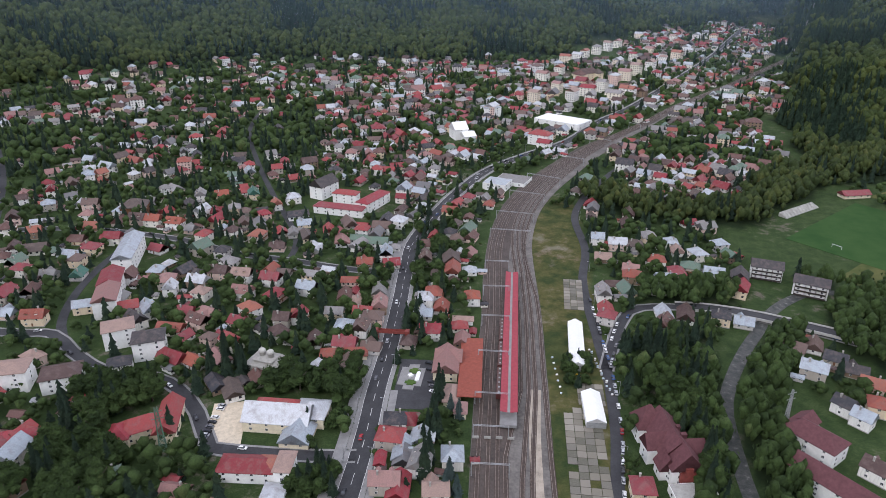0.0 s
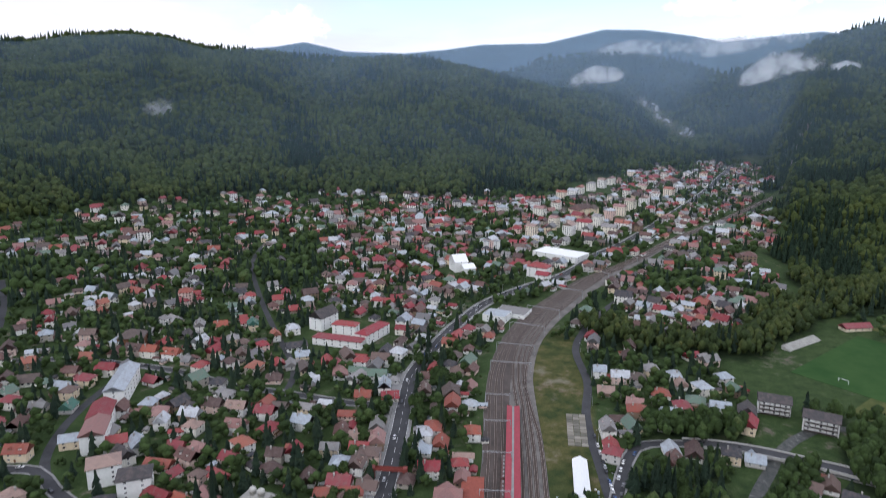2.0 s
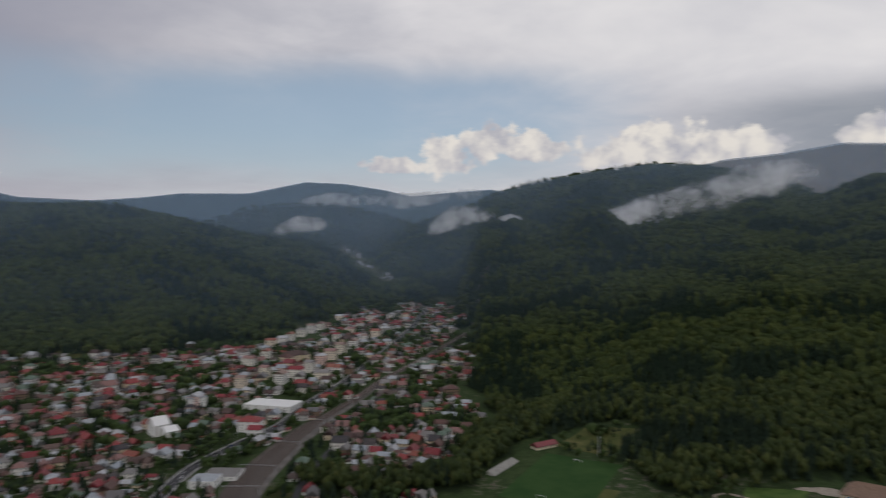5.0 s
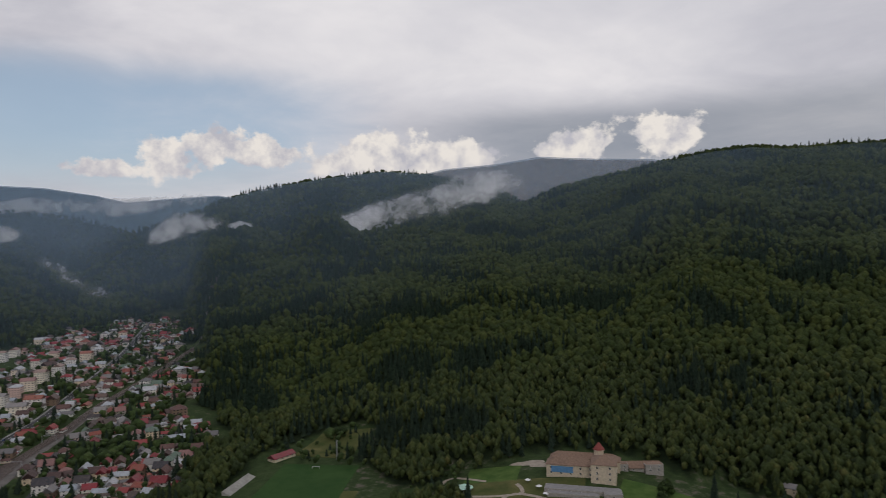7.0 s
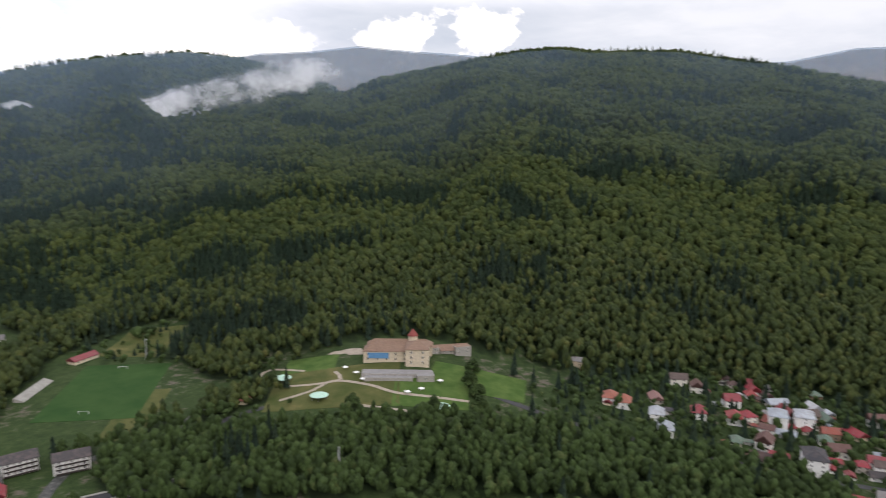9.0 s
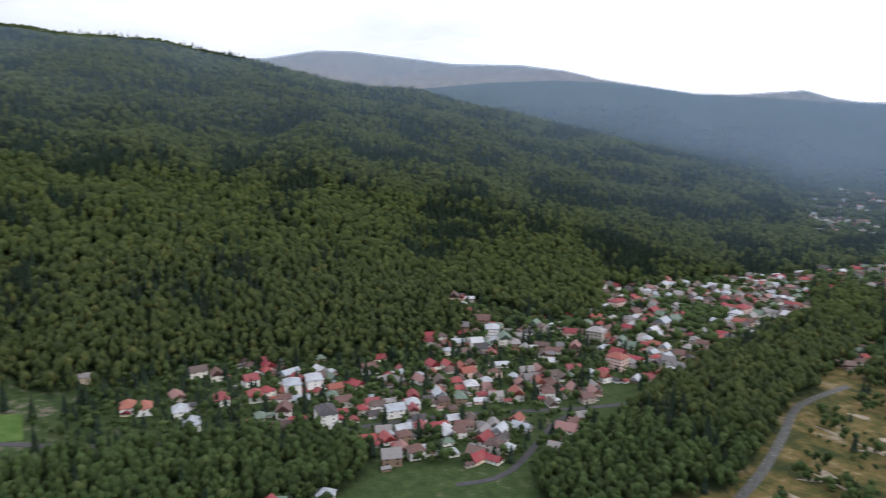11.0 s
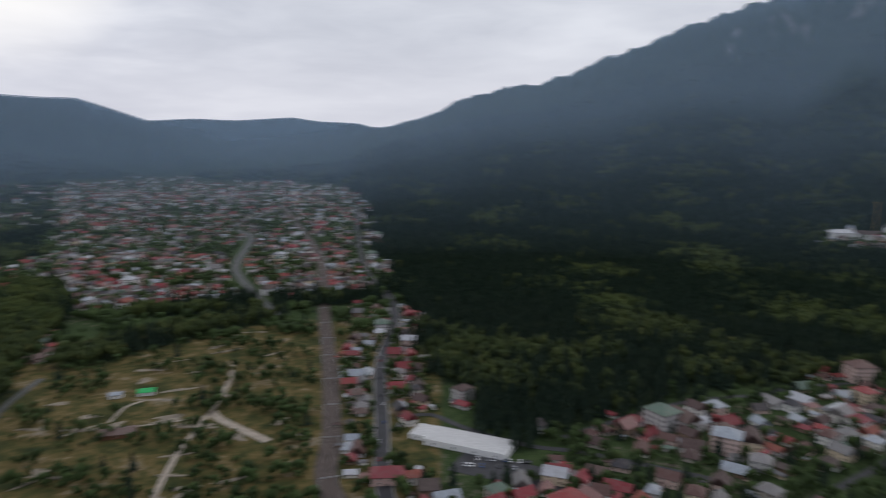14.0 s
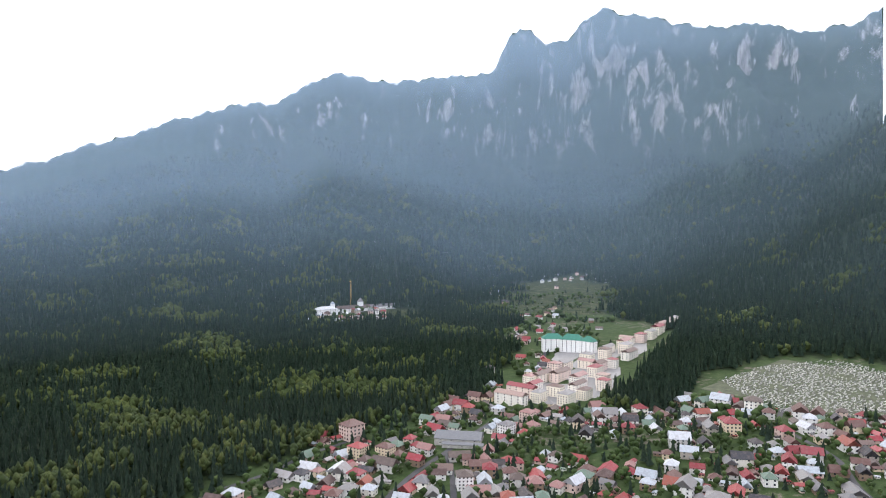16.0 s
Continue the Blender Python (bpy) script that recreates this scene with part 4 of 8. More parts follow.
def make_railway():
    q = RAIL_MID
    half = rail_half(q[:, 1])
    sel = (q[:, 1] > -60)
    q, half = q[sel], half[sel]
    strip("ballast", q, -half, half, 0.25, M_BED, "grey stone ballast of the railway yard", "ballast", deep=0.8)
    strip("ballast", q, -half + 0.3, -half + 17.5 * np.interp(q[:, 1], [500, 900], [1, 0.6]), 0.30, M_BALLAST, "rust-brown stone ballast under the main tracks", "ballast", deep=0.3)
    strip("ballast", RAIL_SOUTH, -7.5, 7.5, 0.3, M_BALLAST, "rust-brown stone ballast under the main tracks", "ballast", deep=0.8)

    def track(line, off, lo=-1e9, hi=1e9):
        fine = line[(line[:, 1] > lo) & (line[:, 1] < hi)]
        o = off(fine[:, 1]) if callable(off) else np.full(len(fine), float(off))
        tr = thing("railway_track", "rust-brown railway track with steel rails on tarred sleepers", "railway track", "tracks of the station")
        v, f = ribbon(fine, o - 1.25, o + 1.25, 0.36, 0.1)
        bed = new("sleeper_bed", mesh_from("sleeper_bed", v, f, [M_SLEEPER]))
        bed.parent = tr
        for s in (-0.75, 0.75):
            v, f = ribbon(fine, o + s - 0.07, o + s + 0.07, 0.52, 0.2)
            r = new("rail", mesh_from("rail", v, f, [M_RAIL]))
            r.parent = tr

    for off in (-16.6, -11.8, -7.2):
        track(RAIL_MID, lambda y, o=off: o * np.interp(y, [60, 480, 760, 1100], [1.0, 0.86, 0.55, 0.3]))
    track(RAIL_MID, lambda y: np.interp(y, [60, 250, 300, 440, 520, 760, 1100], [-2.5, -3.2, 5.0, 4.5, 0.0, -1.5, 0.5]))
    track(RAIL_MID, lambda y: np.interp(y, [60, 230, 300, 440, 520, 760], [3.0, 4.0, 9.3, 8.6, 3.8, 1.8]), hi=800)
    track(RAIL_MID, lambda y: np.interp(y, [60, 230, 300, 440, 520, 760], [8.0, 8.5, 12.8, 12.2, 7.6, 4.6]), hi=760)
    track(RAIL_MID, lambda y: np.interp(y, [60, 230, 300, 400, 470, 560, 700], [18.0, 18.0, 17.6, 17.0, 11.0, 11.4, 8]), hi=700)
    for off in (-2.6, 2.6):
        track(RAIL_SOUTH, off)
    strip("dirt_strip", smooth_line([(40, 215), (44, 262), (49, 300)]), -2.8, 2.8, 0.33, M_GRAVEL, "brown weedy soil strip between the sidings", "soil")


make_roads()
make_railway()
# ---- houses ----
def roof_shape(bm, w, d, eaves, rise, kind, over=0.6, thick=0.22):
    """A gable or hipped roof with overhang and thickness over a w by d plan."""
    a, b = w / 2 + over, d / 2 + over
    drop = rise * over / (d / 2)
    z0, z1 = eaves - drop, eaves + rise
    in_x = a if kind == "gable" else max(a - b * 0.95, a * 0.12)
    top = [(-a, -b, z0), (a, -b, z0), (a, b, z0), (-a, b, z0), (-in_x, 0, z1), (in_x, 0, z1)]
    v = [bm.verts.new((x, y, z + thick)) for x, y, z in top] + [bm.verts.new(p) for p in top]
    for f in ((0, 1, 5, 4), (2, 3, 4, 5), (1, 2, 5), (3, 0, 4)):
        bm.faces.new([v[i] for i in f])
        bm.faces.new([v[i + 6] for i in reversed(f)])
    for i, j in ((0, 1), (1, 2), (2, 3), (3, 0)):
        bm.faces.new([v[j], v[i], v[i + 6], v[j + 6]])


def wall_shape(bm, w, d, eaves, rise, kind, deep=2.5):
    """Walls down into the slope, with gable ends."""
    a, b = w / 2, d / 2
    v = [bm.verts.new(p) for p in ((-a, -b, -deep), (a, -b, -deep), (a, b, -deep), (-a, b, -deep), (-a, -b, eaves), (a, -b, eaves), (a, b, eaves), (-a, b, eaves))]
    faces = [(0, 1, 5, 4), (1, 2, 6, 5), (2, 3, 7, 6), (3, 0, 4, 7)]
    for f in faces:
        bm.faces.new([v[i] for i in f])
    if kind == "gable":
        for i, j, s in ((5, 6, 1), (7, 4, -1)):
            t = bm.verts.new((s * a, 0, eaves + rise))
            bm.faces.new([v[i], v[j], t])


def beam(bm, a, b, t):
    d = (b - a)
    m = Matrix.Translation((a + b) / 2) @ d.to_track_quat("Z", "Y").to_matrix().to_4x4() @ Matrix.Diagonal((t, t, d.length / 2, 1))
    bmesh.ops.create_cube(bm, size=2.0, matrix=m)


def window_mesh(w, h):
    bm = bmesh.new()
    box(bm, -w / 2, w / 2, -0.06, 0.05, 0, h, 0)
    box(bm, -w / 2 + 0.09, -0.04, -0.08, 0.0, 0.09, h - 0.09, 1)
    box(bm, 0.04, w / 2 - 0.09, -0.08, 0.0, 0.09, h - 0.09, 1)
    me = bpy.data.meshes.new("window")
    bm.to_mesh(me)
    bm.free()
    me.materials.append(M_WHITE)
    me.materials.append(M_GLASS)
    return me


WINDOW = window_mesh(1.3, 1.35)
TALL_WINDOW = window_mesh(1.5, 2.1)
SMALL_WINDOW = window_mesh(0.9, 1.0)


def put(name, me, parent, x, y, z, turn=0.0):
    ob = new(name, me)
    ob.parent = parent
    ob.matrix_basis = pose(x, y, z, 0, 0, turn)
    return ob


def facade(house, w, d, storeys, base, per_m=3.4, me=None, sides="nsew", floor_h=2.85):
    """A window wherever the wall has room for one."""
    me = me or WINDOW
    for level in range(storeys):
        z = base + 0.95 + level * floor_h
        for side in sides:
            long = w if side in "ns" else d
            n = max(1, int(long / per_m))
            for i in range(n):
                u = -long / 2 + long * (i + 0.5) / n
                if side == "s" and level == 0 and i == n // 2:
                    continue
                x, y, t = {"s": (u, -d / 2, 0), "n": (-u, d / 2, 180), "e": (w / 2, u, 90), "w": (-w / 2, -u, -90)}[side]
                put("window", me, house, x, y, z, t)


def house(label, roof, w, d, storeys, rise, kind="gable", wall=None, wing=False, chimney=True, dormer=False, balcony=False, category="house", group="houses of the town", per_m=5.2, name="house"):
    """A house at the origin: walls, roof with chimney, windows, a door."""
    h = thing(name, label, category, group)
    eaves = 0.5 + 2.85 * storeys
    bm = bmesh.new()
    wall_shape(bm, w, d, eaves, rise, kind)
    if wing:
        bm2 = bmesh.new()
        wall_shape(bm2, d * 0.75, w * 0.5, eaves - 0.3, rise * 0.85, "gable")
        bmesh.ops.rotate(bm2, verts=bm2.verts, matrix=Matrix.Rotation(radians(90), 3, "Z"))
        bmesh.ops.translate(bm2, verts=bm2.verts, vec=(w * 0.18, -d * 0.36, 0))
        me = bpy.data.meshes.new("tmp")
        bm2.to_mesh(me)
        bm2.free()
        bm.from_mesh(me)
        bpy.data.meshes.remove(me)
    part("wall", bm, wall or M_WALL, h)
    bm = bmesh.new()
    roof_shape(bm, w, d, eaves, rise, kind)
    if wing:
        bm2 = bmesh.new()
        roof_shape(bm2, d * 0.75, w * 0.5, eaves - 0.3, rise * 0.85, "gable")
        bmesh.ops.rotate(bm2, verts=bm2.verts, matrix=Matrix.Rotation(radians(90), 3, "Z"))
        bmesh.ops.translate(bm2, verts=bm2.verts, vec=(w * 0.18, -d * 0.36, 0))
        me = bpy.data.meshes.new("tmp")
        bm2.to_mesh(me)
        bm2.free()
        bm.from_mesh(me)
        bpy.data.meshes.remove(me)
    ob = part("roof", bm, M_ROOF[roof], h)
    if chimney:
        bm = bmesh.new()
        x, y = w * 0.22, d * 0.13
        box(bm, x - 0.4, x + 0.4, y - 0.4, y + 0.4, eaves + rise * 0.4, eaves + rise + 0.9)
        box(bm, x - 0.5, x + 0.5, y - 0.5, y + 0.5, eaves + rise + 0.9, eaves + rise + 1.1)
        part("chimney", bm, M_STONE, ob)
    if dormer:
        for x in (-w * 0.22, w * 0.22):
            bm = bmesh.new()
            box(bm, x - 0.9, x + 0.9, -d * 0.36, -d * 0.05, eaves + 0.4, eaves + rise * 0.62)
            part("dormer", bm, wall or M_WALL, ob)
            bm = bmesh.new()
            v = [bm.verts.new(p) for p in ((x - 1.2, -d * 0.40, eaves + rise * 0.58), (x + 1.2, -d * 0.40, eaves + rise * 0.58), (x + 1.2, 0, eaves + rise * 0.62), (x - 1.2, 0, eaves + rise * 0.62), (x, -d * 0.40, eaves + rise * 0.86), (x, 0, eaves + rise * 0.9))]
            for f in ((0, 4, 5, 3), (4, 1, 2, 5), (0, 1, 4), (0, 3, 2, 1)):
                bm.faces.new([v[i] for i in f])
            part("dormer_roof", bm, M_ROOF[roof], ob)
    if balcony:
        for level in range(1, storeys):
            bm = bmesh.new()
            box(bm, -w * 0.3, w * 0.3, -d / 2 - 1.3, -d / 2 + 0.05, 0.45 + 2.85 * level, 0.6 + 2.85 * level)
            box(bm, -w * 0.3, w * 0.3, -d / 2 - 1.3, -d / 2 - 1.2, 0.6 + 2.85 * level, 1.55 + 2.85 * level)
            part("balcony", bm, M_WOOD, h)
    facade(h, w, d, storeys, 0.5, per_m)
    if kind == "gable" and rise > 3:
        for s in (-1, 1):
            put("window", SMALL_WINDOW, h, s * w / 2, 0, eaves + rise * 0.3, 90 * s)
    bm = bmesh.new()
    box(bm, -0.55, 0.55, -d / 2 - 0.05, -d / 2 + 0.05, 0.3, 2.5)
    part("door", bm, M_WOOD, h)
    bm = bmesh.new()
    box(bm, -w / 2 - 0.06, w / 2 + 0.06, -d / 2 - 0.06, d / 2 + 0.06, -2.5, 0.4)
    part("plinth", bm, M_STONE, h)
    return h


HOUSE_LOTS = {
    "terrace_lots": [(-289, 423, "r"), (-269, 420, "g"), (-269, 397, "b"), (-247, 362, "o"), (-258, 460, "r"), (-259, 440, "b"), (-250, 422, "n"), (-186, 362, "d"), (-155, 427, "b"), (-138, 424, "k"), (-165, 413, "s"), (-158, 398, "k"), (-131, 399, "k"), (-109, 396, "r"), (-117, 418, "r"), (-90, 405, "s"), (-161, 377, "r"), (-147, 376, "k"), (-148, 362, "b"), (-125, 365, "r"), (-121, 378, "o"), (-98, 365, "b"), (-88, 369, "r"), (-97, 350, "b"), (-183, 375, "s"), (-180, 403, "s"), (-186, 414, "k")],
    "upper_lots": [(-278, 503, "o"), (-297, 544, "b"), (-289, 521, "k"), (-267, 532, "s"), (-261, 515, "b"), (-234, 515, "o"), (-247, 517, "b"), (-215, 511, "o"), (-202, 504, "g"), (-232, 538, "r"), (-222, 558, "d"), (-255, 561, "g"), (-215, 575, "g"), (-199, 583, "o"), (-202, 538, "s"), (-192, 542, "r"), (-177, 546, "g"), (-162, 520, "b"), (-144, 557, "o"), (-133, 573, "s"), (-170, 582, "n"), (-144, 491, "o"), (-128, 502, "r"), (-118, 500, "g"), (-113, 519, "s"), (-125, 474, "b"), (-98, 472, "s"), (-212, 466, "r"), (-198, 427, "s"), (-185, 489, "r"), (-180, 495, "g"), (-165, 498, "b")],
    "west_lots": [(-297, 432, "n"), (-336, 489, "b"), (-312, 484, "o"), (-344, 571, "r"), (-365, 565, "k"), (-333, 616, "s"), (-323, 621, "o"), (-282, 630, "d"), (-254, 637, "r"), (-261, 628, "g"), (-205, 634, "n"), (-188, 640, "s"), (-145, 630, "r"), (-331, 540, "s"), (-277, 477, "b"), (-254, 363, "g"), (-268, 368, "s")],
    "garden_lots": [(-199, 261, "r"), (-137, 322, "o"), (-97, 347, "k"), (-75, 344, "b"), (-146, 233, "n"), (-114, 225, "k"), (-225, 320, "k"), (-186, 362, "d"), (-186, 226, "r"), (-98, 307, "b"), (-82, 367, "d")],
    "main_street_lots": [(-42, 405, "g"), (-52, 390, "k"), (-40, 383, "k"), (-50, 377, "r"), (-59, 356, "s"), (-49, 356, "b"), (-43, 367, "b"), (-56, 337, "r"), (-41, 337, "b"), (-64, 398, "b"), (-13, 451, "b"), (-56, 448, "o"), (-37, 446, "r"), (-11, 391, "s"), (-12, 375, "s"), (-6, 398, "o"), (19, 393, "o"), (-7, 351, "r"), (-42, 459, "s"), (-1, 383, "o")],
    "river_lots": [(119, 486, "s"), (117, 456, "k"), (144, 473, "b"), (159, 489, "g"), (132, 476, "s"), (173, 478, "s"), (175, 468, "k"), (187, 459, "s"), (153, 447, "o"), (130, 423, "o"), (133, 438, "k"), (162, 428, "r"), (151, 417, "s"), (145, 408, "s"), (174, 436, "n"), (187, 426, "s"), (105, 399, "g"), (103, 380, "r"), (101, 369, "r"), (133, 360, "b"), (202, 337, "b"), (214, 339, "b"), (220, 326, "d"), (225, 314, "d"), (227, 302, "o"), (184, 365, "s"), (171, 368, "d")],
    "corner_lots": [(201, 282, "d"), (205, 272, "s"), (218, 282, "o"), (192, 236, "b"), (201, 313, "s")],
}
ROOF_WORDS = {"r": "crimson metal tile roof", "o": "terracotta tile roof", "b": "dark brown roof", "g": "weathered grey roof", "s": "pale zinc sheet roof", "k": "faded rusty pink roof", "d": "near-black slate roof", "n": "green sheet roof"}
SHAPES = [(11.5, 9.0, 1, 3.6, "gable", dict(wing=False)), (10.5, 9.5, 2, 3.2, "hip", dict()), (13.0, 9.0, 2, 3.8, "gable", dict(dormer=True)), (11.0, 9.0, 1, 3.2, "gable", dict(wing=True)), (12.5, 10.5, 2, 3.4, "hip", dict(balcony=True)), (9.5, 8.0, 2, 3.6, "gable", dict(balcony=True))]
SHAPE_WORDS = ["one-storey", "two-storey hipped", "two-storey dormered", "one-storey winged", "two-storey balconied", "narrow two-storey"]
TEMPLATES = {}
TAKEN = []


def street_turn(x, y):
    """Houses stand square to the nearest street."""
    best, turn = 1e9, None
    for q in LINES.values():
        d = np.hypot(q[:, 0] - x, q[:, 1] - y)
        i = int(np.argmin(d))
        if d[i] < best:
            j = min(i + 1, len(q) - 1)
            v = q[j] - q[j - 1]
            best, turn = d[i], math.degrees(math.atan2(v[1], v[0]))
    if best > 75:
        turn = 40 * math.sin(x / 170) + 35 * math.cos(y / 140) + 10
    return turn


def stand(template, x, y, turn, sink=0.0):
    TAKEN.append((x, y))
    if not template.get("used"):
        template["used"] = True
        template["ob"].matrix_basis = pose(x, y, ground_at(x, y) - sink, 0, 0, turn)
        return template["ob"]
    return copy_thing(template["ob"], pose(x, y, ground_at(x, y) - sink, 0, 0, turn))


def template(roof, shape):
    key = (roof, shape)
    if key not in TEMPLATES:
        w, d, storeys, rise, kind, extra = SHAPES[shape]
        wall = "pale walls"
        TEMPLATES[key] = {"ob": house(SHAPE_WORDS[shape] + " house with " + ROOF_WORDS[roof] + " and " + wall, roof, w, d, storeys, rise, kind, **extra)}
    return TEMPLATES[key]


def settle():
    rng = random.Random(4)
    for lots in HOUSE_LOTS.values():
        for x, y, roof in lots:
            if min([math.hypot(x - a, y - b) for a, b in TAKEN] or [99]) < 8.5:
                continue
            shape = rng.randrange(len(SHAPES))
            stand(template(roof, shape), x, y, street_turn(x, y) + rng.choice((0, 90, 180)) + rng.uniform(-6, 6))
# ---- the town at large ----
KEEP_CLEAR = []  # x, y, radius of ground kept free for named buildings and open places


def clear(x, y, r):
    KEEP_CLEAR.append((x, y, r))


for spot in ((8, 310, 34), (-78, 276, 30), (-104, 272, 20), (-228, 400, 18), (-236, 425, 18), (-222, 450, 20), (-188, 345, 18), (-168, 332, 16), (-256, 318, 16), (-205, 300, 14), (-157, 271, 26), (-96, 321, 15),
             (-82, 568, 45), (150, 853, 45), (113, 755, 24), (19, 775, 28), (51, 625, 26), (78, 340, 20), (76, 282, 20), (58, 265, 20), (312, 485, 95), (225, 432, 16), (244, 405, 16), (108, 245, 24), (500, 315, 115), (100, -449, 55),
             (382, -462, 40), (-300, -605, 38), (-633, -873, 40), (-775, -560, 128), (-456, -357, 20), (-54, 232, 26), (-75, 240, 24), (200, 255, 20), (195, 225, 20), (-10, 300, 22), (372, 584, 16), (-500, -1602, 110), (-168, 246, 26), (-172, 226, 24), (-150, 240, 14)):
    clear(*spot)


WEST_FLATS = np.array([(-445, -724), (-504, -770), (-566, -807), (-625, -833), (-686, -863), (-735, -882), (-787, -902), (-858, -939), (-928, -972), (-480, -702), (-535, -731), (-581, -756), (-632, -782), (-690, -815), (-501, -672), (-545, -691), (-449, -692), (-484, -766),
                       (-415, -700), (-470, -735), (-530, -765), (-600, -800), (-660, -835), (-712, -850), (-760, -905), (-820, -915), (-890, -965), (-560, -712), (-515, -705), (-605, -778), (-545, -800), (-470, -665)], float)
for px, py in ((183, 977), (211, 1007), (237, 1034), (268, 1088), (293, 1124), (322, 1167), (359, 1213), (396, 1269), (436, 1316), (477, 1388), (224, 1290), (250, 1309), (269, 1340), (299, 1379), (330, 1421), (360, 1465), (160, 1123), (195, 1171), (127, 963), (169, 1026), (229, 1123), (350, 1300)):
    clear(px, py, 24)
for wx, wy in WEST_FLATS:
    clear(wx, wy, 24)


def town_density(x, y):
    """How closely built the ground is, from 0 to 1."""
    r, az = np.hypot(x, y), az_of(x, y)
    d = np.zeros(np.shape(x))
    north = (az > 318) | (az < 30)
    d = np.where(north & (r > 225) & (r < 2000), 0.85, d)
    d = np.where((az > 26.5 + 1.5 * np.sin(r / 85) + 1.0 * np.sin(r / 31)) & (az < 71.5) & (r > 440), 0.0, d)
    d = np.where((az > 71.5) & (az < 134.5) & (r > 430), 0.85, d)
    d = np.where((az >= 115) & (az < 164) & (r < 880) & (x < 540) & (x > 70), 0.0, d)
    d = np.where((az > 132) & (az < 159) & (r > 900) & (r < 3700), np.interp(r, [1000, 1400, 2200, 3300], [0.9, 0.6, 0.3, 0.06]), d)
    d = np.where((az > 125) & (az <= 134.5) & (r > 1750) & (r < 3600), np.interp(r, [1750, 3400], [0.28, 0.04]), d)
    d = np.where((near_line(x, y, LINES["main_south"][::5].tolist()) < 45) & (y < -330) & (x > np.interp(y, [-1100, -330], [330, 60])), 0.9, d)
    d = np.where((az > 166) & (az < 243) & (r > 300), 0.95, d)
    d = np.where((az >= 243) & (az < 319) & (r > 300), 0.30, d)
    d = np.where((az > 200) & (az < 232) & (r > 1330), 0.0, d)
    d = np.where((az > 209) & (az < 243) & (r > 860), 0.0, d)
    d = np.where((az > 316) & (az < 350) & (r > 560), 0.46, d)
    d = np.where((az > 71) & (az < 92) & (r < 700), np.interp(az, [71, 82, 92], [0.12, 0.22, 0.7]), d)
    d = np.where((r > 1350) & (az < 14), 0.0, d)
    # groves and orchards between the quarters
    grove = wave(x, y, 210, 63)
    return d * np.clip(1.1 - 2.6 * np.maximum(0, grove - 0.08), 0.08, 1)


def free_spots(gap, seed, reach, share, margin, green=False):
    rng = np.random.RandomState(seed)
    n = int(2 * reach / gap)
    gx, gy = np.meshgrid(np.arange(n), np.arange(n))
    x = (gx + rng.uniform(-0.3, 0.3, gx.shape)) * gap - reach
    y = (gy + rng.uniform(-0.3, 0.3, gy.shape)) * gap - reach
    x, y = x.ravel(), y.ravel()
    near = town_density(x, y)
    near = np.where(green & (az_of(x, y) > 198) & (az_of(x, y) < 243), near * 0.45, near)
    if green:
        az, r = az_of(x, y), np.hypot(x, y)
        waste = (az > 118) & (az < 164) & (r > 300) & (r < 900) & (x > 60) & (wave(x, y, 90, 71) > -0.08)
        near = np.where(near > 0, np.where((az > 166) & (az < 243), 0.7, 1.0), np.where(waste, 0.85, 0.0))
        near = np.where((az > 28) & (az < 75) & (r > 330) & (wave(x, y, 90, 72) > -0.1), np.maximum(near, 0.5), near)
        near = np.where((az > 209.5) & (az < 219) & (r > 950) & (r < 1900) & (wave(x, y, 120, 73) > 0.05), 0.7, near)
        near = np.where(r < 900, near * 0.95, np.where((gx.ravel() + gy.ravel()) % 2 == 0, near * 0.95, 0.0))
    if green:
        near = near * np.interp(r, [1400, 2500], [1.0, 0.05])
    keep = rng.uniform(0, 1, len(x)) < near * share
    x, y = x[keep], y[keep]
    ok = ~woods(x, y) & ~in_yard(x, y)
    for k, (p, w) in ROADS.items():
        ok &= near_line(x, y, LINES[k][::3].tolist()) > w + margin
    ok &= (near_line(x, y, RIVER) > 16) & (near_line(x, y, RIVER_SOUTH) > 16) & (near_line(x, y, RIVER_FAR) > 16)
    ok &= near_line(x, y, [(60, 200), (75, 300), (88, 450), (95, 540)]) > 16
    for cx, cy, cr in KEEP_CLEAR:
        ok &= np.hypot(x - cx, y - cy) > cr
    x, y = x[ok], y[ok]
    return x, y


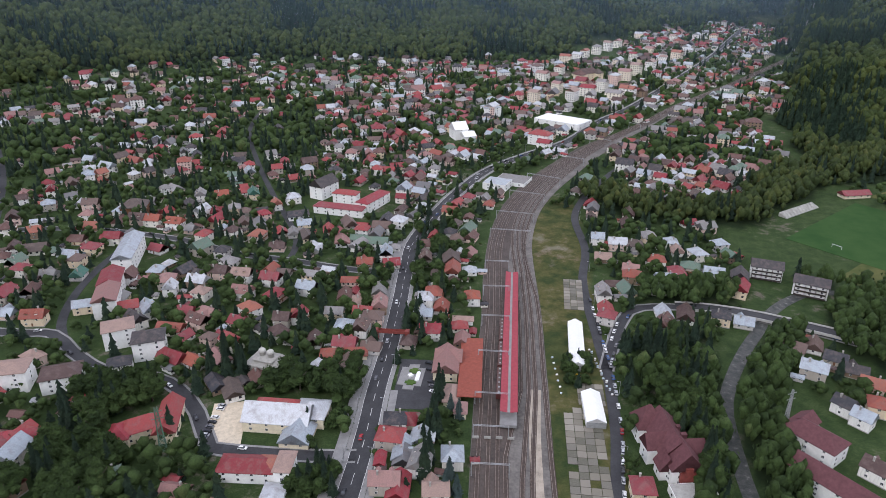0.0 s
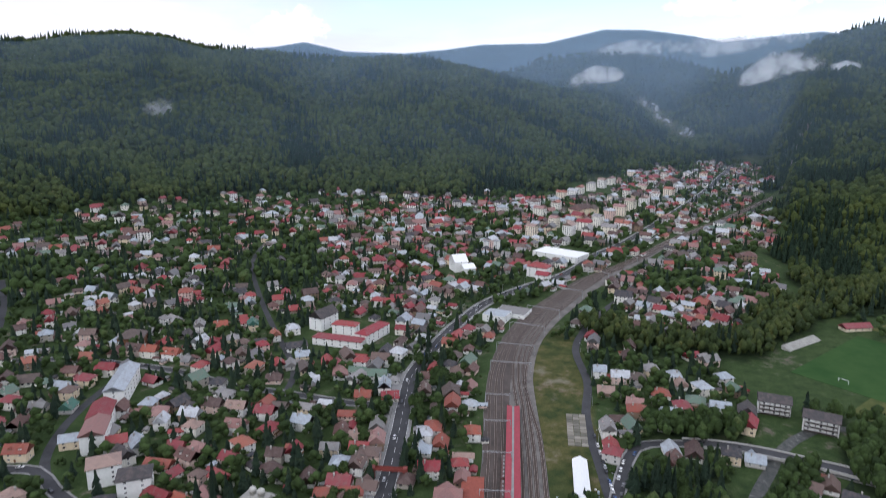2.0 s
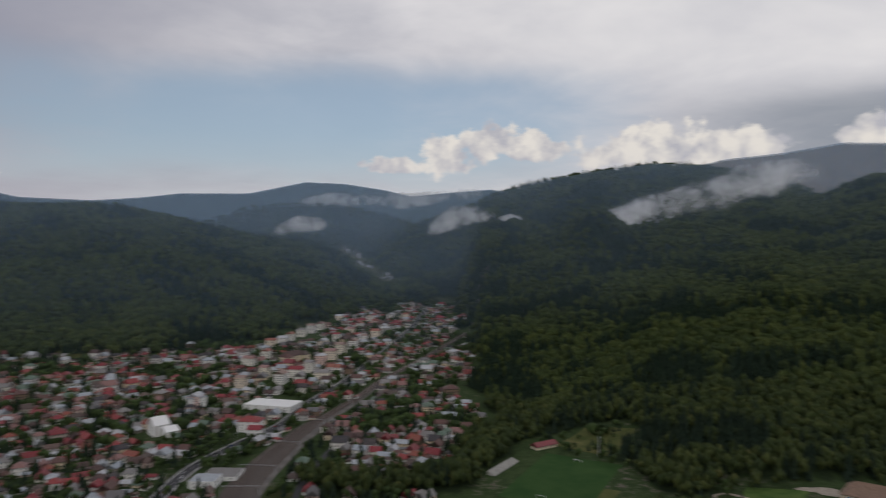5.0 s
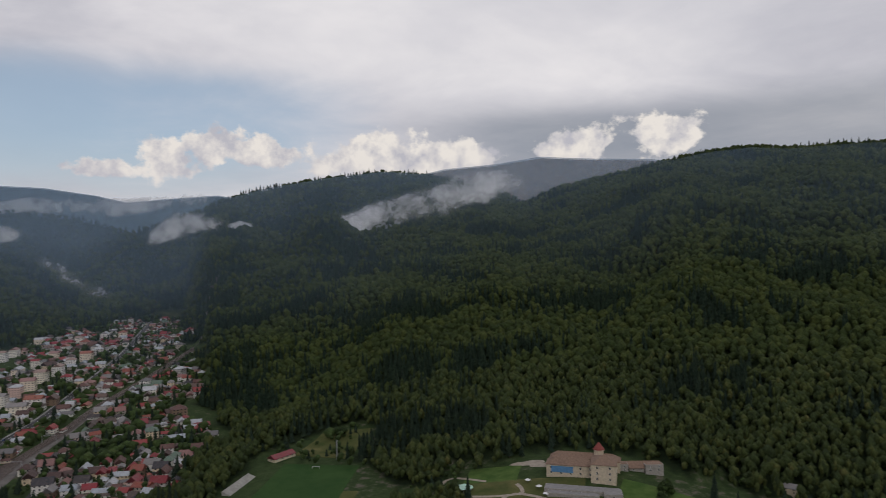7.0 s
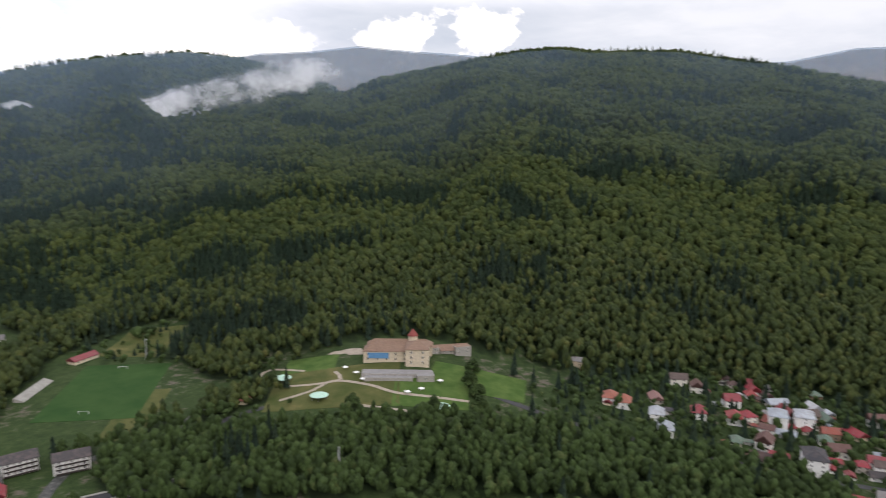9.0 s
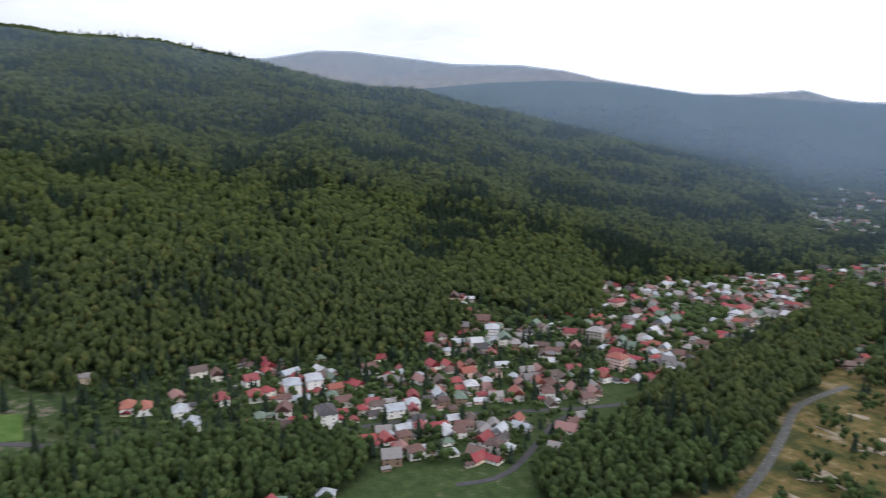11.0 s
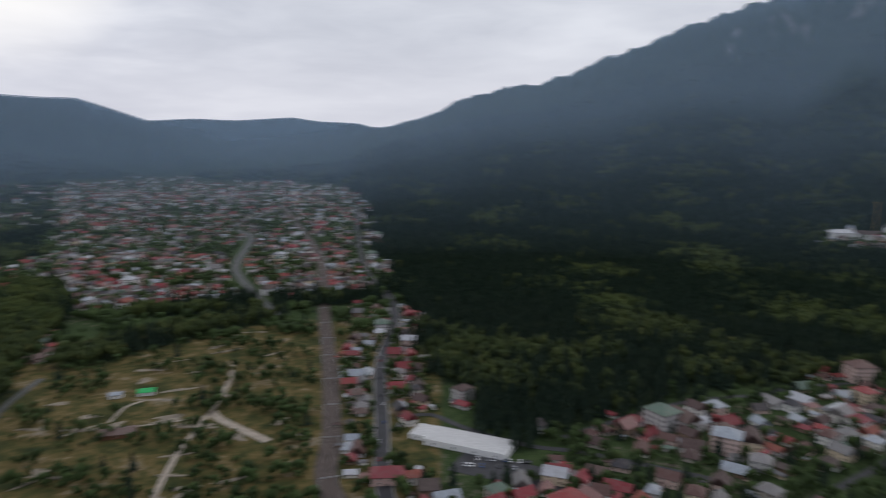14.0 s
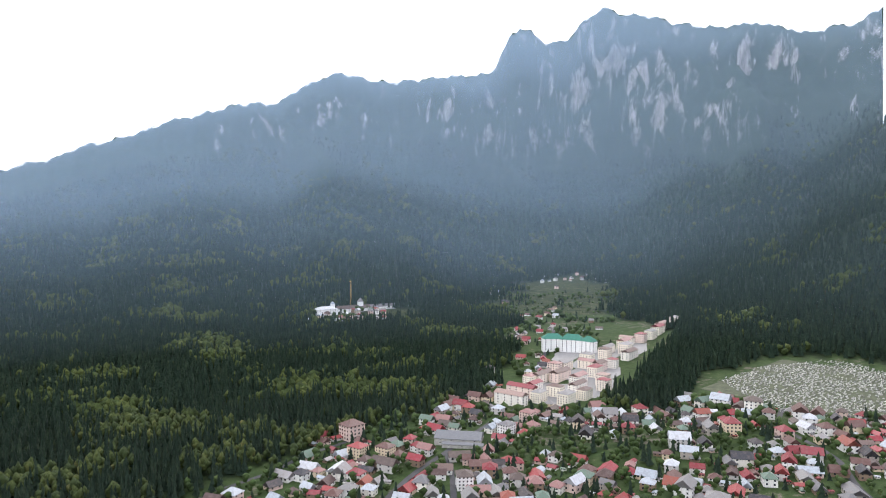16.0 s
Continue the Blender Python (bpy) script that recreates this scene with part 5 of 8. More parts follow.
def house_block(w, d, eaves, rise, hip):
    """Arrays of one plain house: walls, roof, windows."""
    a, b, o = w / 2, d / 2, 0.55
    v = [(-a, -b, -3), (a, -b, -3), (a, b, -3), (-a, b, -3), (-a, -b, eaves), (a, -b, eaves), (a, b, eaves), (-a, b, eaves), (-a, 0, eaves + rise * 0.98), (a, 0, eaves + rise * 0.98)]
    t = [(0, 1, 5), (0, 5, 4), (1, 2, 6), (1, 6, 5), (2, 3, 7), (2, 7, 6), (3, 0, 4), (3, 4, 7)]
    if not hip:
        t += [(5, 6, 9), (7, 4, 8)]
    m = [0] * len(t)
    k = len(v)
    drop = rise * o / b
    ix = a + o if not hip else max(a + o - (b + o), a * 0.15)
    v += [(-a - o, -b - o, eaves - drop), (a + o, -b - o, eaves - drop), (a + o, b + o, eaves - drop), (-a - o, b + o, eaves - drop), (-ix, 0, eaves + rise), (ix, 0, eaves + rise)]
    v += [(x, y, z + 0.2) for x, y, z in v[k:k + 6]]
    for f in ((0, 1, 5), (0, 5, 4), (2, 3, 4), (2, 4, 5), (1, 2, 5), (3, 0, 4)):
        t.append(tuple(k + 6 + i for i in f))
        t.append(tuple(k + i for i in reversed(f)))
    for i, j in ((0, 1), (1, 2), (2, 3), (3, 0)):
        t += [(k + j + 6, k + i + 6, k + i), (k + j + 6, k + i, k + j)]
    m += [1] * (len(t) - len(m))
    for level in range(max(1, int(eaves / 2.8))):
        z = 1.3 + level * 2.8
        for side in range(4):
            long, off = (w, b) if side % 2 == 0 else (d, a)
            for u in (-0.27 * long, 0.27 * long) if long < 13 else (-0.36 * long, -0.12 * long, 0.12 * long, 0.36 * long):
                s = len(v)
                for du, dz in ((-0.65, 0), (0.65, 0), (0.65, 1.35), (-0.65, 1.35)):
                    p, q = u + du, -off - 0.05
                    for _ in range(side):
                        p, q = -q, p
                    v.append((p, q, z + dz))
                t += [(s, s + 1, s + 2), (s, s + 2, s + 3)]
                m += [2, 2]
    return np.array(v, float), np.array(t), np.array(m)


BLOCKS = [house_block(12, 9, 3.2, 3.9, False), house_block(11, 9.5, 5.7, 3.9, False), house_block(13.5, 8.5, 3.0, 3.5, False)] + 2 * [house_block(11, 8.5, 3.2, 3.3, False), house_block(10, 9, 5.8, 3.0, True), house_block(12.5, 8.5, 5.6, 3.4, False), house_block(9, 7.5, 3.0, 2.8, True), house_block(14, 9, 3.3, 2.6, False), house_block(8, 6, 2.6, 1.6, False)]
LARGE = 3 * BLOCKS + [house_block(16, 12, 8.6, 4.5, False), house_block(15, 13, 11.2, 3.5, True)]
SHEDS = [house_block(5.5, 3.6, 2.3, 0.9, False), house_block(4.2, 3.2, 2.2, 0.6, False), house_block(7.5, 4, 2.6, 1.1, False)]


def sheet_of_houses(name, label, x, y, seed, shapes=BLOCKS, turns=None, scale=(0.85, 1.15)):
    rng = np.random.RandomState(seed)
    z = height(x, y)
    V, T, M = [], [], []
    base = 0
    for i in range(len(x)):
        v, t, m = shapes[rng.randint(len(shapes))]
        a = radians(turns[i] if turns is not None else street_turn(x[i], y[i]) + 90 * rng.randint(4) + rng.uniform(-8, 8))
        s = rng.uniform(*scale)
        c, sn = math.cos(a) * s, math.sin(a) * s
        V.append(np.stack([v[:, 0] * c - v[:, 1] * sn + x[i], v[:, 0] * sn + v[:, 1] * c + y[i], v[:, 2] * s + z[i]], 1))
        T.append(t + base)
        M.append(m)
        base += len(v)
    me = mesh_from(name, np.concatenate(V), np.concatenate(T), [M_WALL_MIX, M_ROOF_MIX, M_GLASS], np.concatenate(M))
    return tagged(new(name, me), label, "houses", kind="stuff")


def build_town():
    x, y = free_spots(14.6, 17, 3700, 0.90, 5.0)
    r = np.hypot(x, y)
    # wider plots far out
    rng = np.random.RandomState(3)
    keep = (r < 1300) | (rng.uniform(0, 1, len(r)) < 0.75)
    if TAKEN:
        t = np.array(TAKEN)
        for i in range(len(x)):
            if keep[i] and r[i] < 800 and np.min(np.hypot(t[:, 0] - x[i], t[:, 1] - y[i])) < 12.5:
                keep[i] = False
    # the western quarter: larger guest houses on wider plots
    west = (az_of(x, y) > 166) & (az_of(x, y) < 243) & (r < 1000)
    held = np.zeros((0, 2))
    for i in np.flatnonzero(keep & west):
        if len(held) and np.min(np.hypot(held[:, 0] - x[i], held[:, 1] - y[i])) < 13.5:
            keep[i] = False
        else:
            held = np.concatenate([held, [[x[i], y[i]]]])
    x, y, r, west = x[keep], y[keep], r[keep], west[keep]
    # the plots that come closest to the camera are single houses
    order = np.argsort(r)
    seen = [i for i in order if (lambda a: a < 33 or a > 322 or 70 < a < 128 or 163 < a < 240)(az_of(x[i], y[i]))]
    single = set(seen[:36])
    pick = random.Random(8)
    roofs = "rrroobbbbggggssskkkdn"
    for i in sorted(single):
        stand(template(pick.choice(roofs), pick.randrange(len(SHAPES))), float(x[i]), float(y[i]), street_turn(x[i], y[i]) + pick.choice((0, 90, 180, 270)) + pick.uniform(-7, 7))
    rest = np.array([i for i in range(len(x)) if i not in single])
    for lo, hi, shapes in ((0, 640, BLOCKS), (640, 1250, LARGE), (1250, 9000, LARGE)):
        m = rest[(r[rest] >= lo) & (r[rest] < hi) & ~west[rest]]
        sheet_of_houses("far_houses", "closely built small houses with red, brown and grey roofs", x[m], y[m], 5 + lo, shapes, None, (0.86, 1.2))
    m = rest[west[rest]]
    sheet_of_houses("far_houses", "guest houses with brown, red and grey roofs below the mountain", x[m], y[m], 6, LARGE, None, (0.95, 1.4))
    # sheds and lean-tos in the yards
    every = np.concatenate([np.array(TAKEN), np.stack([x[rest], y[rest]], 1)])
    every = every[np.hypot(every[:, 0], every[:, 1]) < 900]
    a = rng.uniform(0, 6.283, len(every))
    spots = every + np.stack([np.cos(a), np.sin(a)], 1) * rng.uniform(8.5, 11.5, len(every))[:, None]
    free = np.array([np.sort(np.hypot(every[:, 0] - p[0], every[:, 1] - p[1]))[0] > 8.0 for p in spots])
    for k, (p, w) in ROADS.items():
        free &= near_line(spots[:, 0], spots[:, 1], LINES[k][::3].tolist()) > w + 5
    for cx, cy, cr in KEEP_CLEAR:
        free &= np.hypot(spots[:, 0] - cx, spots[:, 1] - cy) > cr
    sheet_of_houses("garden_sheds", "small sheds and lean-tos with sheet roofs in the yards", spots[free, 0], spots[free, 1], 9, SHEDS)
    return np.array(TAKEN), x[rest], y[rest]


settle()
single_spots, far_x, far_y = build_town()


def garden_trees():
    """Fruit trees, hedges and spruces between the houses."""
    x, y = free_spots(7.6, 23, 2600, 0.85, 1.5, True)
    t = np.concatenate([single_spots, np.stack([far_x, far_y], 1)])
    cells = {}
    for a, b in t:
        cells.setdefault((int(a // 20), int(b // 20)), []).append((a, b))
    keep = []
    for i in range(len(x)):
        cx, cy = int(x[i] // 20), int(y[i] // 20)
        near = [math.hypot(a - x[i], b - y[i]) for u in (-1, 0, 1) for w in (-1, 0, 1) for a, b in cells.get((cx + u, cy + w), ())]
        if not near or min(near) > 6.8:
            keep.append(i)
    x, y = x[keep], y[keep]
    z = height(x, y)
    rng = np.random.RandomState(2)
    r = np.hypot(x, y)
    conifer = rng.uniform(0, 1, len(x)) < np.where(az_of(x, y) > 316, 0.34, np.where((az_of(x, y) > 118) & (az_of(x, y) < 165), 0.04, 0.22))
    for name, label, sel, mat in (("garden_spruces", "dark spruces in the gardens of the town", conifer, M_SPRUCE), ("garden_trees", "leafy fruit trees and hedges in the gardens of the town", ~conifer, M_GARDEN)):
        for lo, hi in ((0, 480), (480, 750), (750, 9000)):
            m = sel & (r >= lo) & (r < hi)
            n = m.sum()
            big = rng.uniform(0, 1, n) ** (1.6 - 0.9 * np.clip(wave(x[m], y[m], 210, 63) * 2, 0, 1))
            if name == "garden_spruces":
                tall, wide, shape, jit = 7 + 13 * big, 5.0 + 3.8 * big, spruce_shape(10, 7) if lo == 0 else spruce_shape(6, 4) if lo == 480 else spruce_shape(5, 3), 0.04
            else:
                tall, wide, shape, jit = 3.6 + 11.0 * big, 4.6 + 7.4 * big, lump_shape(7, 4, 5, 14) if lo == 0 else lump_shape(8, 2, 5) if lo == 480 else crown_shape(5, 2), 0.035 if lo < 750 else 0.12
            plant(name, label, np.stack([x[m], y[m], z[m]], 1), tall, wide, shape, mat, 77 + lo, jit)


garden_trees()
# ---- named buildings and places ----
def building(name, label, category, wings, x, y, turn, wall, group="", per_m=4.0, me=None, sink=0.0, roof_mat=None, floor_h=2.85):
    """A building of several wings; each wing: cx, cy, w, d, storeys, rise, roof form, roof key, turn."""
    h = thing(name, label, category, group)
    for cx, cy, w, d, storeys, rise, kind, key, lt in wings:
        eaves = 0.5 + floor_h * storeys
        m = pose(cx, cy, 0, 0, 0, lt)
        bm = bmesh.new()
        wall_shape(bm, w, d, eaves, rise, kind, 4.0)
        if kind == "flat":
            box(bm, -w / 2 - 0.02, w / 2 + 0.02, -d / 2 - 0.02, d / 2 + 0.02, eaves - 0.1, eaves + 0.5)
        ob = part("wall", bm, wall, h)
        ob.matrix_basis = m
        bm = bmesh.new()
        if kind == "flat":
            box(bm, -w / 2 + 0.3, w / 2 - 0.3, -d / 2 + 0.3, d / 2 - 0.3, eaves + 0.45, eaves + 0.58)
        else:
            roof_shape(bm, w, d, eaves, rise, kind, 0.7, 0.28)
        ob = part("roof", bm, roof_mat or M_ROOF[key], h)
        ob.matrix_basis = m
        for level in range(int(storeys)):
            z = 1.4 + level * floor_h
            for side in "nsew":
                long = w if side in "ns" else d
                n = int(long / (per_m * 1.55))
                for i in range(n):
                    u = -long / 2 + long * (i + 0.5) / n
                    px, py, t = {"s": (u, -d / 2, 0), "n": (-u, d / 2, 180), "e": (w / 2, u, 90), "w": (-w / 2, -u, -90)}[side]
                    put("window", me or WINDOW, h, 0, 0, 0).matrix_basis = m @ pose(px, py, z, 0, 0, t)
    h.matrix_basis = pose(x, y, ground_at(x, y) - sink, 0, 0, turn)
    return h


def slab(name, label, category, x, y, w, d, turn, mat, lift=0.2, kind="structure", thick=0.6):
    """A flat piece of ground that follows the slope."""
    n, k = max(2, int(w / 6)), max(2, int(d / 6))
    c, s = math.cos(radians(turn)), math.sin(radians(turn))
    u, v = np.meshgrid(np.linspace(-w / 2, w / 2, n), np.linspace(-d / 2, d / 2, k), indexing="ij")
    px, py = x + u * c - v * s, y + u * s + v * c
    z = height(px, py) + lift
    i = np.arange(n * k).reshape(n, k)
    f = np.stack([i[:-1, :-1], i[1:, :-1], i[1:, 1:], i[:-1, 1:]], 2).reshape(-1, 4)
    verts = np.stack([px, py, z], 2).reshape(-1, 3)
    rim = np.concatenate([i[:, 0], i[-1, 1:], i[-2::-1, -1], i[0, -2:0:-1]])
    low = verts[rim] - np.array([0, 0, thick])
    b = len(verts)
    j = np.arange(len(rim))
    side = np.stack([b + j, b + (j + 1) % len(rim), rim[(j + 1) % len(rim)], rim[j]], 1)
    return tagged(new(name, mesh_from(name, np.concatenate([verts, low]), np.concatenate([f, side]), [mat])), label, category, kind=kind)


def blot(name, label, category, x, y, w, d, turn, mat, seed, lift=0.1):
    """A patch of ground with a ragged rim that follows the slope."""
    rs = np.random.RandomState(seed)
    n = 22
    a = np.linspace(0, 2 * np.pi, n, endpoint=False)
    edge = 1 + 0.28 * np.sin(2 * a + rs.uniform(0, 6)) + 0.2 * np.sin(3 * a + rs.uniform(0, 6)) + rs.normal(0, 0.09, n)
    c, sn = math.cos(radians(turn)), math.sin(radians(turn))
    u = np.concatenate([[0.0], edge * np.cos(a) * w / 2, edge * np.cos(a) * w / 2 * 1.04])
    v = np.concatenate([[0.0], edge * np.sin(a) * d / 2, edge * np.sin(a) * d / 2 * 1.04])
    px, py = x + u * c - v * sn, y + u * sn + v * c
    z = height(px, py) + np.concatenate([[lift], np.full(n, lift), np.full(n, -0.3)])
    k = np.arange(n)
    tri = np.concatenate([np.stack([0 * k, 1 + k, 1 + (k + 1) % n], 1), np.stack([1 + k, 1 + n + k, 1 + n + (k + 1) % n], 1), np.stack([1 + k, 1 + n + (k + 1) % n, 1 + (k + 1) % n], 1)])
    return tagged(new(name, mesh_from(name, np.stack([px, py, z], 1), tri, [mat])), label, category, kind="structure")


def tint(name, color, **kw):
    return material(name, plain, color=color, **kw)


M_CANOPY = tint("crimson_canopy", (0.30, 0.045, 0.06), rough=0.6)
M_STATION = tint("orange_tile", (0.28, 0.075, 0.050), rough=0.7)
M_TRAIN = tint("maroon_coach_paint", (0.10, 0.035, 0.032), rough=0.5)
M_TRAIN_ROOF = tint("sooty_roof", (0.13, 0.085, 0.075))
M_BLUE = tint("blue_banner", (0.12, 0.28, 0.50))
M_MINT = tint("mint_canvas", (0.45, 0.66, 0.55))
M_HOTEL_GREEN = tint("green_copper_roof", (0.06, 0.20, 0.15))
M_LIME = tint("bright_green_sheet", (0.05, 0.42, 0.13))
M_SAND = tint("sand_stone", (0.62, 0.53, 0.40), vary=0.2)
M_CASTLE_ROOF = tint("weathered_tile", (0.24, 0.16, 0.115), vary=0.25)
M_PINK_WALL = tint("pink_render", (0.66, 0.46, 0.40), vary=0.1)
M_WASTE = tint("trampled_soil", (0.25, 0.215, 0.165), vary=0.45, scale=0.12)
M_BRICK = tint("red_court_clay", (0.33, 0.12, 0.07))
M_DARK_WOOD = tint("dark_timber", (0.055, 0.045, 0.04), vary=0.25)
M_TYRE = tint("black_rubber", (0.02, 0.02, 0.02), rough=0.9)

# station
building("station_building", "railway station with terracotta roofs and pale walls", "station",
         [(-6.5, 6, 22, 13, 2, 4.5, "gable", "k", 90), (-5.5, 12, 14, 12, 2, 4.0, "gable", "k", 0), (-2, -19, 15, 8, 1, 2.4, "hip", "k", 90), (3, -31, 9, 6, 1, 2.0, "hip", "k", 90)], 8, 312, -4, M_CREAM, sink=0.2)
canopy = thing("station_canopy", "long low orange tiled canopy beside the station", "canopy")
bm = bmesh.new()
box(bm, -7.0, 5.5, -28, 29, 4.6, 4.9)
for k in range(24):
    box(bm, -7.0 + k * 0.52, -6.75 + k * 0.52, -28, 29, 4.9, 4.98)
part("roof", bm, M_STATION, canopy)
for yy in range(-26, 29, 9):
    bm = bmesh.new()
    box(bm, 4.6, 4.9, yy - 0.15, yy + 0.15, -0.5, 4.6)
    part("post", bm, M_STEEL, canopy)
canopy.matrix_basis = pose(16, 315, ground_at(16, 315), 0, 0, -4)

# island platform with its roof, and the train beside it
PLAT_TURN = -5.8
bed = thing("platform", "long concrete island platform with grey paving", "platform")
bm = bmesh.new()
box(bm, -4.0, 4.0, -84, 128, -0.6, 1.05)
box(bm, -4.1, -3.75, -84, 128, 0.9, 1.12)
box(bm, 3.75, 4.1, -84, 128, 0.9, 1.12)
part("slab", bm, M_PAVING, bed)
bed.matrix_basis = pose(40.2, 352, ground_at(40, 352) + 0.2, 0, 0, PLAT_TURN)
shelter = thing("platform_roof", "crimson sheet roof with grey gutter over the island platform", "canopy")
for s in (-1, 1):
    bm = bmesh.new()
    v = [bm.verts.new(p) for p in ((s * 0.7, -79, 4.6), (s * 4.3, -79, 5.2), (s * 4.3, 79, 5.2), (s * 0.7, 79, 4.6))]
    f = bm.faces.new(v if s > 0 else v[::-1])
    r = bmesh.ops.extrude_face_region(bm, geom=[f])
    bmesh.ops.translate(bm, verts=[e for e in r["geom"] if isinstance(e, bmesh.types.BMVert)], vec=(0, 0, 0.18))
    part("roof_panel", bm, M_CANOPY, shelter)
bm = bmesh.new()
box(bm, -0.75, 0.75, -79, 79, 4.5, 4.66)
part("gutter", bm, M_PAVING, shelter)
for yy in range(-74, 79, 12):
    bm = bmesh.new()
    box(bm, -0.2, 0.2, yy - 0.2, yy + 0.2, 0.8, 4.6)
    box(bm, -3.8, 3.8, yy - 0.1, yy + 0.1, 4.3, 4.5)
    part("post", bm, M_STEEL, shelter)
shelter.matrix_basis = pose(40.2, 352, ground_at(40, 352) + 0.2, 0, 0, PLAT_TURN)


def coach(x, y, turn):
    c = thing("railway_coach", "maroon passenger railway coach standing beside the platform", "railway coach", "coaches of the train")
    bm = bmesh.new()
    prof = [(-1.45, 0.9), (1.45, 0.9), (1.45, 3.2), (1.2, 3.75), (0.6, 4.0), (-0.6, 4.0), (-1.2, 3.75), (-1.45, 3.2)]
    a = [bm.verts.new((px, -12.6, pz)) for px, pz in prof]
    b = [bm.verts.new((px, 12.6, pz)) for px, pz in prof]
    for i in range(8):
        f = bm.faces.new([a[i], a[(i + 1) % 8], b[(i + 1) % 8], b[i]])
        f.material_index = 1 if 3 <= i <= 5 else 0
    bm.faces.new(a[::-1])
    bm.faces.new(b)
    part("body", bm, [M_TRAIN, M_TRAIN_ROOF], c)
    for k in range(6):
        bm = bmesh.new()
        box(bm, -0.45, 0.45, -11 + k * 4.2, -10 + k * 4.2, 3.95, 4.25)
        part("roof_vent", bm, M_STEEL, c)
    for s in (-1, 1):
        bm = bmesh.new()
        box(bm, s * 1.44 - 0.03, s * 1.44 + 0.03, -11.5, 11.5, 2.0, 2.9)
        part("window_band", bm, M_GLASS, c)
    for k in (-8.5, 8.5):
        bm = bmesh.new()
        box(bm, -1.1, 1.1, k - 1.6, k + 1.6, 0.35, 0.95)
        part("bogie", bm, M_TYRE, c)
    c.matrix_basis = pose(x, y, ground_at(x, y) + 0.35, 0, 0, turn)


for cx, cy in ((29.9, 303), (32.6, 329), (35.3, 355)):
    coach(cx, cy, PLAT_TURN)


def portal(x, y, turn, lo, hi):
    p = thing("catenary_portal", "grey steel catenary portal over the tracks", "catenary portal", "catenary portals")
    for px in (lo, hi):
        bm = bmesh.new()
        box(bm, px - 0.2, px + 0.2, -0.2, 0.2, -0.5, 8.2)
        part("mast", bm, M_STEEL, p)
    bm = bmesh.new()
    for dz in (7.4, 8.0):
        box(bm, lo, hi, -0.12, 0.12, dz, dz + 0.16)
    n = int((hi - lo) / 1.6)
    for i in range(n):
        box(bm, lo + i * 1.6, lo + i * 1.6 + 0.1, -0.1, 0.1, 7.4, 8.1)
    part("beam", bm, M_STEEL, p)
    p.matrix_basis = pose(x, y, ground_at(x, y), 0, 0, turn)


def along(line, k):
    i = int(np.clip(k, 0, len(line) - 2))
    d = line[i + 1] - line[i]
    return line[i], math.degrees(math.atan2(d[1], d[0])) - 90


for yy in (232, 258, 292, 325, 365, 405, 445, 490, 535, 580, 630, 690, 750, 820):
    i = int(np.argmin(np.abs(RAIL_MID[:, 1] - yy)))
    pt, turn = along(RAIL_MID, i)
    h = float(rail_half(yy))
    portal(pt[0], pt[1], turn, -h + 0.8, -h + 17.5 if yy < 480 else h - 2)
for k in range(14, len(RAIL_SOUTH) - 60, 5):
    pt, turn = along(RAIL_SOUTH, k)
    portal(pt[0], pt[1], turn, -6.2, 6.2)
gantry = thing("signal_boards", "row of pale signal boards across the tracks", "signals")
for k in range(4):
    bm = bmesh.new()
    box(bm, k * 5.6, k * 5.6 + 3.2, -0.15, 0.15, 0.2, 1.6)
    part("board", bm, M_CONCRETE, gantry)
gantry.matrix_basis = pose(14, 262, ground_at(14, 262) + 0.3, 0, 0, -3)


def tent(x, y, w, d, turn):
    t = thing("storage_tent", "white canvas storage tent beside the railway yard", "tent", "storage tents")
    bm = bmesh.new()
    wall_shape(bm, d, w, 3.4, 2.2, "gable", 1.0)
    part("wall", bm, M_TENT, t)
    bm = bmesh.new()
    roof_shape(bm, d, w, 3.4, 2.2, "gable", 0.15, 0.08)
    part("roof", bm, M_TENT, t)
    for k in range(int(d / 5) + 1):
        bm = bmesh.new()
        px = -d / 2 + k * 5
        box(bm, px - 0.06, px + 0.06, -w / 2 - 0.06, w / 2 + 0.06, -0.5, 3.4)
        part("frame", bm, M_STEEL, t)
    t.matrix_basis = pose(x, y, ground_at(x, y), 0, 0, turn + 90)


tent(77.3, 341, 8.5, 48, -8)
tent(75.5, 282, 9.5, 25, -4)



def pallet_stack(x, y, turn, tall, mat, label):
    p = thing("pallet_stack", label, "pallets", "stacked goods of the yard")
    for k in range(tall):
        bm = bmesh.new()
        z = 0.2 + k * 0.85
        box(bm, -0.62, 0.62, -0.42, 0.42, z, z + 0.12)
        part("pallet", bm, M_WOOD, p)
        bm = bmesh.new()
        box(bm, -0.58, 0.58, -0.40, 0.40, z + 0.12, z + 0.82)
        bmesh.ops.bevel(bm, geom=list(bm.edges), offset=0.05, segments=1, affect="EDGES")
        part("wrapped_load", bm, mat, p)
    p.matrix_basis = pose(x, y, ground_at(x, y) - 0.15, 0, 0, turn)


M_WRAP = tint("pale_blue_wrap", (0.50, 0.58, 0.64), rough=0.4)
for k in range(13):
    t = k / 12
    pallet_stack(84.5 + 3.6 * t + 0.5 * math.sin(k * 2.3), 338 - 42 * t, 12 * math.sin(k * 1.7), 1 + (k * 7) % 2, M_WRAP if k % 3 else M_WHITE, "stack of pale wrapped goods on wooden pallets beside the tent")
for k in range(7):
    pallet_stack(62.0 + 0.8 * math.sin(k * 3.1), 330 - 5.5 * k, 20 * math.sin(k * 2.9), 1, M_WHITE if k % 2 else M_WRAP, "stack of white wrapped goods on the weedy yard")


